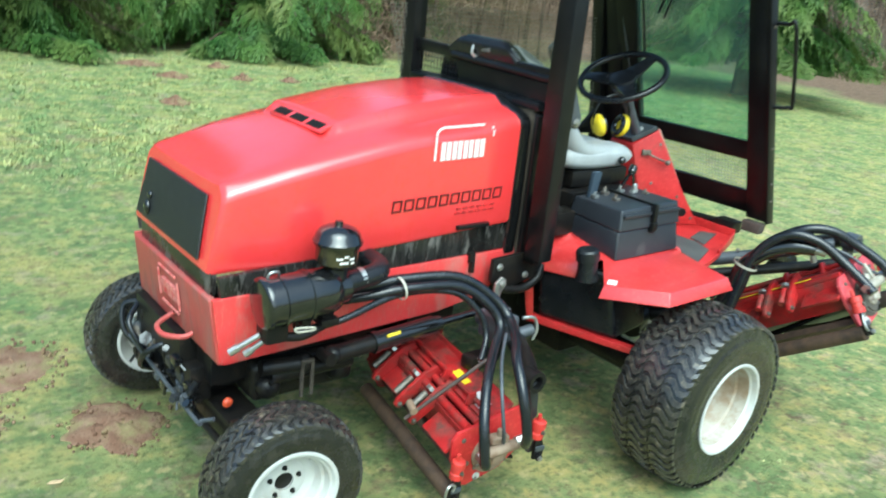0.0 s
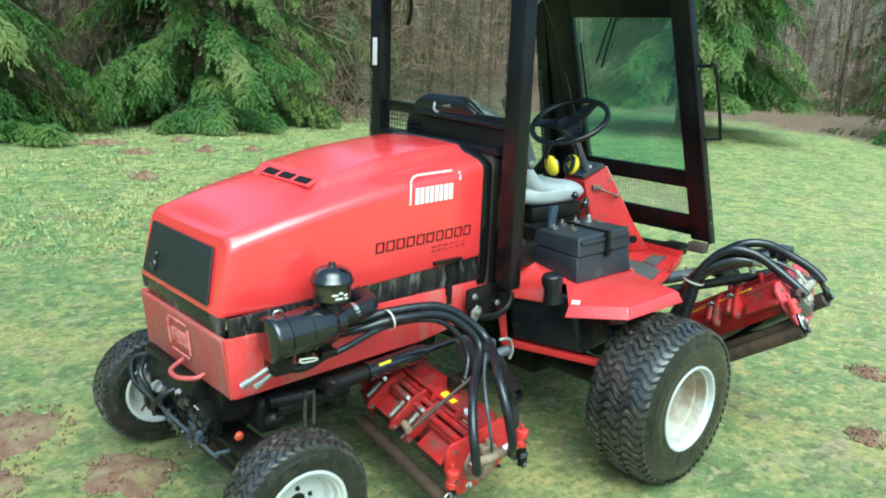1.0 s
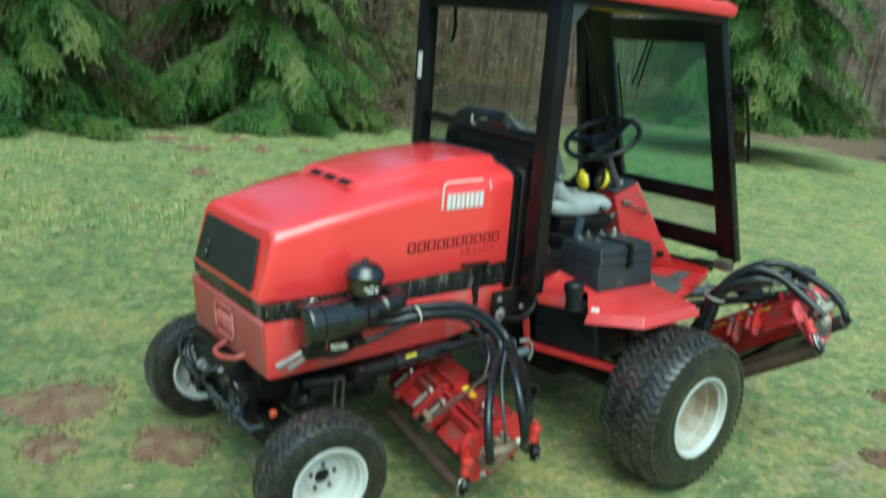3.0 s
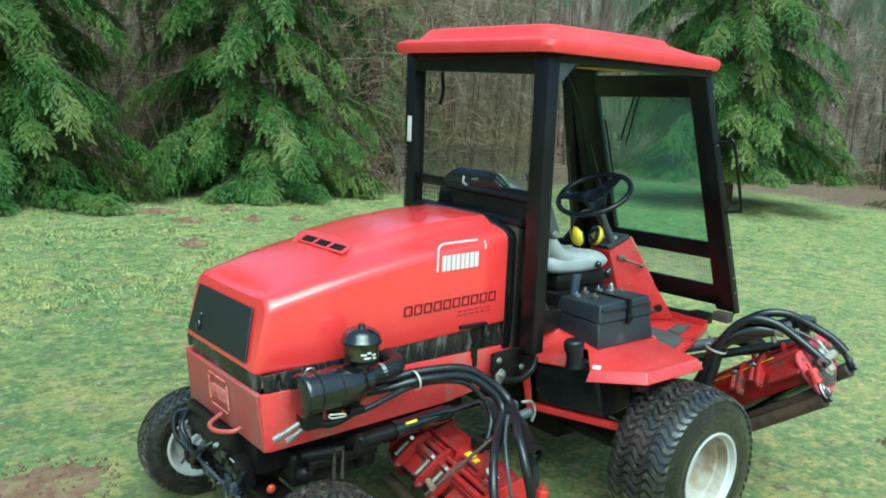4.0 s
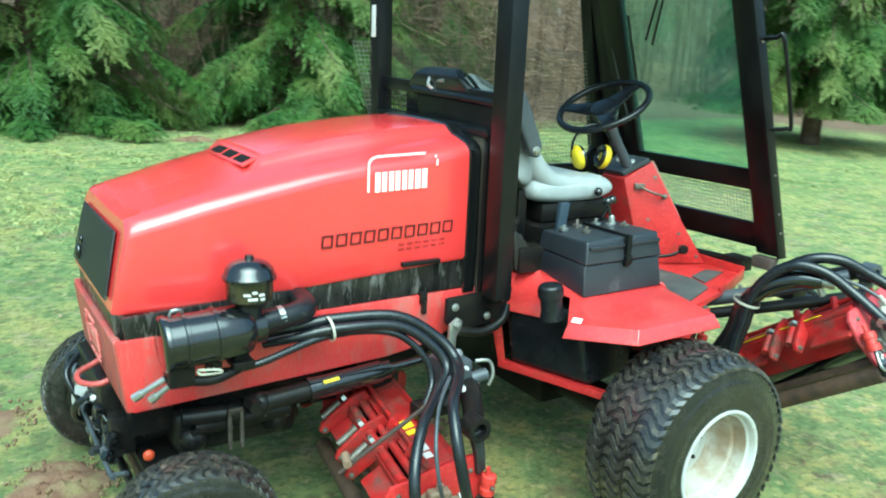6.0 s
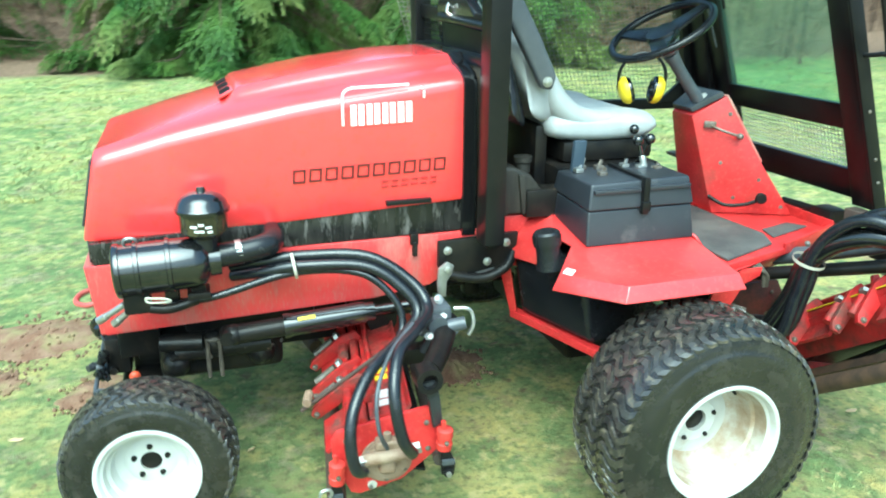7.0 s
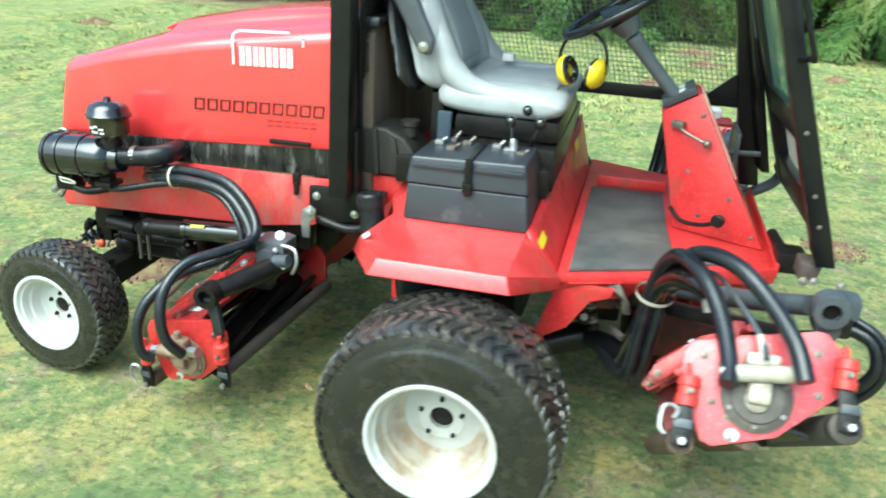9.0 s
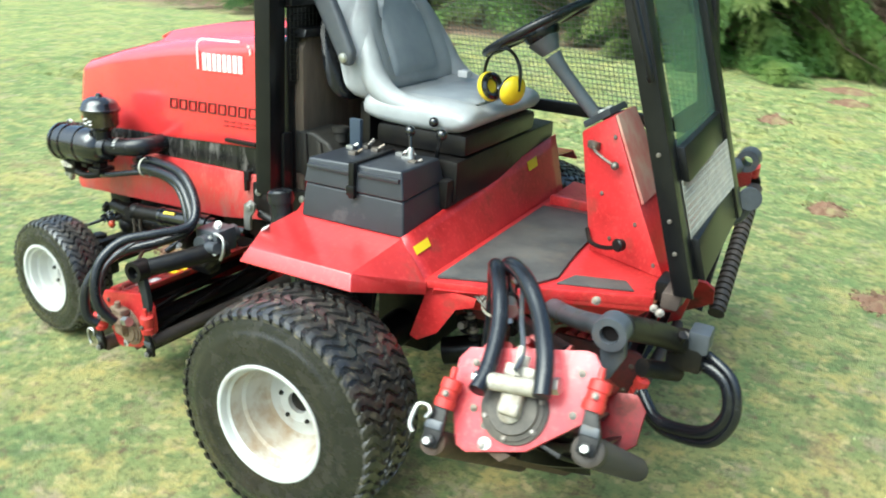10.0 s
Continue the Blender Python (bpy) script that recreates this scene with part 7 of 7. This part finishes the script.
NEEDLES = leaf_mat("conifer_needles", (0.030, 0.080, 0.014), (0.128, 0.212, 0.038), 0.35, (0.210, 0.240, 0.070), 0.30)


def conifer(name, H, R, seed, limbs=110, low=0.25, detail=1.0, floor_gap=0.05, skirt=12):
    """A drooping conifer: tapered trunk, limbs that slope down, and hanging fans of needles along them."""
    g = np.random.default_rng(seed)
    tree = tagged(new(name), "green conifer with drooping feathery branches at the edge of the lawn", "tree", "conifers behind the lawn")
    wood = [tube([(0, 0, -0.3), (0.03, 0.02, H * 0.3), (0.0, -0.03, H * 0.7), (0, 0, H)], [0.17, 0.13, 0.07, 0.015], 10, 4)]
    P, D, S, N = [], [], [], []
    for i in range(limbs):
        z = low + (H - low - 0.3) * (max(i - skirt, 0) / (limbs - skirt)) ** 1.45 + (0.30 + 0.7 * (i % 5) / 5 if i < skirt else 0.0)
        a = i * 2.39996 + g.uniform(-0.3, 0.3)
        reach = R * (1 - z / H) ** 0.7 * (g.uniform(0.62, 1.14) if i >= skirt else g.uniform(0.5, 0.85))
        rise, droop = g.uniform(0.0, 0.18) * reach, g.uniform(0.28, 0.62) * reach
        t = np.linspace(0, 1, 9)
        zz = z + rise * np.sin(t * math.pi * 0.7) - droop * t ** 1.7
        zz = np.maximum(zz, floor_gap + 0.1 + 0.15 * g.uniform())
        ca, sa = math.cos(a), math.sin(a)
        bend = g.uniform(-0.18, 0.18) * reach * t ** 2
        line = np.stack([ca * reach * t - sa * bend, sa * reach * t + ca * bend, zz], 1)
        if i % 2 == 0:
            wood.append(tube([tuple(p) for p in line[::2]], [0.028, 0.022, 0.016, 0.010, 0.004], 5, 1))
        out = np.array([ca, sa, 0.0])
        side = np.array([-sa, ca, 0.0])
        fine = 1.75 if z < 4.6 and detail >= 1.0 else 0.62 if detail >= 1.0 else 1.0
        nb = int(46 * detail * (0.3 + reach / R))
        for q in g.uniform(0.12, 1.0, nb) ** 0.6:
            k = min(int(q * 8), 7)
            p = line[k] + (line[k + 1] - line[k]) * (q * 8 - k)
            ax = (line[k + 1] - line[k]) / np.linalg.norm(line[k + 1] - line[k])
            hang = g.uniform(0.35, 1.0)
            blen = (0.20 + 0.42 * (1 - q * 0.6)) * g.uniform(0.6, 1.15) * min(1.0, reach / 1.6 + 0.3)
            d = 0.62 * ax + side * g.uniform(-0.95, 0.95) + np.array([0, 0, -0.72 * hang])
            d /= np.linalg.norm(d)
            nrm = out * 0.55 + np.array([0, 0, 0.8]) + g.normal(0, 0.25, 3)
            lat = np.cross(d, nrm)
            lat /= np.linalg.norm(lat) + 1e-6
            m = max(9, int(blen / 0.019 * detail * fine))
            u = (np.arange(m) + 0.5) / m
            fall = np.array([0, 0, -1.0]) * (0.52 * hang * blen * u ** 2)[:, None]
            sg = ((np.arange(m) % 2) * 2 - 1)
            spread = (0.30 * blen * np.sin(np.clip(u * 1.15, 0, 1) * math.pi) * g.uniform(0.1, 1.0, m) * sg)[:, None]
            pos = p + d * (u * blen)[:, None] + fall + lat * spread + np.array([0, 0, -0.25]) * np.abs(spread)
            dirs = d + np.array([0, 0, -0.55 * hang]) * u[:, None] + lat * (sg * (0.75 - 0.35 * u))[:, None] + g.normal(0, 0.16, (m, 3))
            dirs /= np.linalg.norm(dirs, axis=1)[:, None]
            ok = pos[:, 2] > floor_gap
            P.append(pos[ok]), D.append(dirs[ok]), S.append((0.098 * (0.80 if fine > 1.5 else 1.15 if fine < 1 else 1.0) * (1.15 - 0.4 * u) * g.uniform(0.7, 1.3, m))[ok]), N.append(np.tile(nrm, (m, 1))[ok])
    P, D, S, N = (np.concatenate(v) for v in (P, D, S, N))
    W = np.cross(D, N + g.normal(0, 0.2, N.shape))
    W /= np.linalg.norm(W, axis=1)[:, None] + 1e-6
    L, w = D * S[:, None], W * (S * 0.15)[:, None]
    v = np.stack([P, P + L * 0.4 + w, P + L, P + L * 0.4 - w], 1).reshape(-1, 3)
    tagged(link("trunk", join(*wood), BARK, tree), kind="stuff")
    crown = new("crown", raw("crown", v, 4, NEEDLES))
    crown.parent = tree
    tagged(crown, "drooping feathery green foliage", kind="stuff")
    return tree


def stand(tree, x, y, turn=0.0, s=1.0):
    tree.matrix_world = Matrix.Translation((x, y, lie(x, y))) @ Matrix.Rotation(turn, 4, "Z") @ Matrix.Scale(s, 4)
    return tree


stand(conifer("conifer", 14.0, 2.45, 11, 220, 0.20), 4.95, 10.55, 0.4)
stand(conifer("conifer", 12.0, 2.45, 12, 200, 0.15), 0.80, 10.4, 1.0)
stand(conifer("conifer", 14.0, 2.15, 13, 190, 1.0, 1.0, 0.55, 6), 12.4, 5.75, 2.0)
far_a = stand(conifer("conifer", 7.5, 2.5, 14, 90, 0.3, 0.7), -3.8, 12.0, 2.1)
for src, x, y, a, s in ((far_a, 9.2, 13.0, 0.7, 0.95), (far_a, -8.0, 11.5, 4.0, 1.0), (far_a, 17.5, 2.0, 1.9, 1.1), (far_a, 2.6, 17.0, 1.2, 1.2), (far_a, 12.5, 17.5, 3.3, 1.3), (far_a, -4.5, 18.5, 5.5, 1.3), (far_a, 20.5, 12.0, 2.5, 1.3), (far_a, -11.5, 16.0, 1.5, 1.3), (far_a, 7.4, 19.5, 4.4, 1.4), (far_a, 24.0, 5.5, 0.4, 1.2)):
    copy_thing(src, Matrix.Translation((x, y, lie(x, y))) @ Matrix.Rotation(a, 4, "Z") @ Matrix.Scale(s, 4))

# ---- bare woodland and brush behind the conifers ----
def woodland():
    g = random.Random(31)
    bm = bmesh.new()
    verts, faces = [], []
    spots = []
    for _ in range(420):
        a = g.uniform(-0.35, 1.25)
        d = g.uniform(13.5, 30)
        x, y = 1.0 + d * math.sin(a), -2.0 + d * math.cos(a)
        if (y < 0.52 * (13 - x) + 6.5 and y < 12) or (a > 0.72 and d < 21):
            continue
        spots.append((x, y, g.uniform(0.012, 0.06), g.uniform(3.5, 7)))
    for x, y, r, h in spots:
        n0, lean = len(verts), (g.uniform(-0.5, 0.5), g.uniform(-0.5, 0.5))
        z0 = lie(x, y) - 0.1
        for q, rr in ((0, r), (0.5, r * 0.7), (1, r * 0.25)):
            for k in range(6):
                b = 2 * math.pi * k / 6
                verts.append((x + lean[0] * q * q + rr * math.cos(b), y + lean[1] * q * q + rr * math.sin(b), z0 + h * q))
        for j in range(2):
            for k in range(6):
                faces.append((n0 + j * 6 + k, n0 + j * 6 + (k + 1) % 6, n0 + j * 6 + 6 + (k + 1) % 6, n0 + j * 6 + 6 + k))
    me = bpy.data.meshes.new("saplings")
    me.from_pydata(verts, [], faces)
    me.materials.append(BARK)
    me.shade_smooth()
    tagged(new("bare_saplings", me), "thin bare trunks of the winter woodland behind the lawn", "woodland", kind="stuff")
    # brush: thin arching twigs
    gn = np.random.default_rng(8)
    n = 110000
    a, d = gn.uniform(-0.5, 1.4, n), gn.uniform(12.0, 29, n)
    x, y = 1.0 + d * np.sin(a), -2.0 + d * np.cos(a)
    z = lie_array(x, y) + gn.uniform(0, 1, n) ** 1.4 * 4.2
    L = gn.uniform(0.25, 0.9, n)
    th, ph = gn.uniform(0, 6.283, n), gn.uniform(-0.3, 1.3, n)
    D = np.stack([np.cos(th) * np.cos(ph), np.sin(th) * np.cos(ph), np.sin(ph)], 1)
    W = np.cross(D, gn.normal(0, 1, (n, 3)))
    W /= np.linalg.norm(W, axis=1)[:, None]
    P = np.stack([x, y, z], 1)
    keep = ~((y < 12) & (y < 0.52 * (13 - x) + 5.5)) & ~((a > 0.72) & (d < 20.5))
    P, D, W, L = P[keep], D[keep], W[keep], L[keep]
    w = W * 0.006
    v = np.stack([P - w, P + w, P + D * L[:, None] + w * 0.3, P + D * L[:, None] - w * 0.3], 1).reshape(-1, 3)
    ob = new("brush", raw("brush", v, 4, TWIG))
    tagged(ob, "tangled brown winter brush behind the lawn", "brush", kind="stuff")


TWIG = leaf_mat("bare_twigs", (0.075, 0.048, 0.032), (0.30, 0.205, 0.135), 0.05)
woodland()


def far_wood():
    """The dim wood far behind: a curved wall of trunks and twigs too distant to tell apart."""
    m = bpy.data.materials.new("distant_winter_wood")
    m.use_nodes = True
    n, l = m.node_tree.nodes, m.node_tree.links
    b = n["Principled BSDF"]
    b.inputs["Roughness"].default_value, b.inputs["Specular IOR Level"].default_value = 1.0, 0.0
    tc, mp = n.new("ShaderNodeTexCoord"), n.new("ShaderNodeMapping")
    mp.inputs["Scale"].default_value = (1.0, 1.0, 0.12)
    l.new(tc.outputs["Object"], mp.inputs["Vector"])
    t1, t2, r1, r2 = n.new("ShaderNodeTexNoise"), n.new("ShaderNodeTexNoise"), n.new("ShaderNodeValToRGB"), n.new("ShaderNodeMix")
    t1.inputs["Scale"].default_value, t1.inputs["Detail"].default_value, t1.inputs["Roughness"].default_value = 2.4, 8, 0.75
    t2.inputs["Scale"].default_value, t2.inputs["Detail"].default_value = 0.35, 4
    l.new(mp.outputs["Vector"], t1.inputs["Vector"])
    l.new(tc.outputs["Object"], t2.inputs["Vector"])
    e = r1.color_ramp.elements
    e[0].position, e[0].color = 0.34, (0.030, 0.028, 0.022, 1)
    e[1].position, e[1].color = 0.68, (0.23, 0.205, 0.175, 1)
    x = e.new(0.5)
    x.color = (0.105, 0.085, 0.068, 1)
    l.new(t1.outputs["Fac"], r1.inputs["Fac"])
    r2.data_type = "RGBA"
    mr = n.new("ShaderNodeMapRange")
    mr.inputs["From Min"].default_value, mr.inputs["From Max"].default_value, mr.inputs["To Max"].default_value = 0.5, 0.66, 0.75
    l.new(t2.outputs["Fac"], mr.inputs["Value"])
    l.new(mr.outputs["Result"], r2.inputs["Factor"])
    l.new(r1.outputs["Color"], r2.inputs["A"])
    r2.inputs["B"].default_value = (0.045, 0.085, 0.040, 1)
    l.new(r2.outputs["Result"], b.inputs["Base Color"])
    bm = bmesh.new()
    rows = []
    for k in range(97):
        a = -1.1 + 3.0 * k / 96
        d = 36 + 1.5 * noise.noise(Vector((k * 0.4, 0, 0)))
        top = 8.5 + 1.5 * noise.noise(Vector((k * 0.55, 3, 0)))
        rows.append([bm.verts.new((1.0 + (d + q * 2) * math.sin(a), -2.0 + (d + q * 2) * math.cos(a), -0.5 + q * top)) for q in (0, 0.5, 1)])
    for r0, r1_ in zip(rows, rows[1:]):
        for j in range(2):
            bm.faces.new((r0[j], r1_[j], r1_[j + 1], r0[j + 1]))
    tagged(link("backdrop", bm, m, smooth=60), "dim brown winter wood far behind the lawn", "woodland", kind="structure")


far_wood()
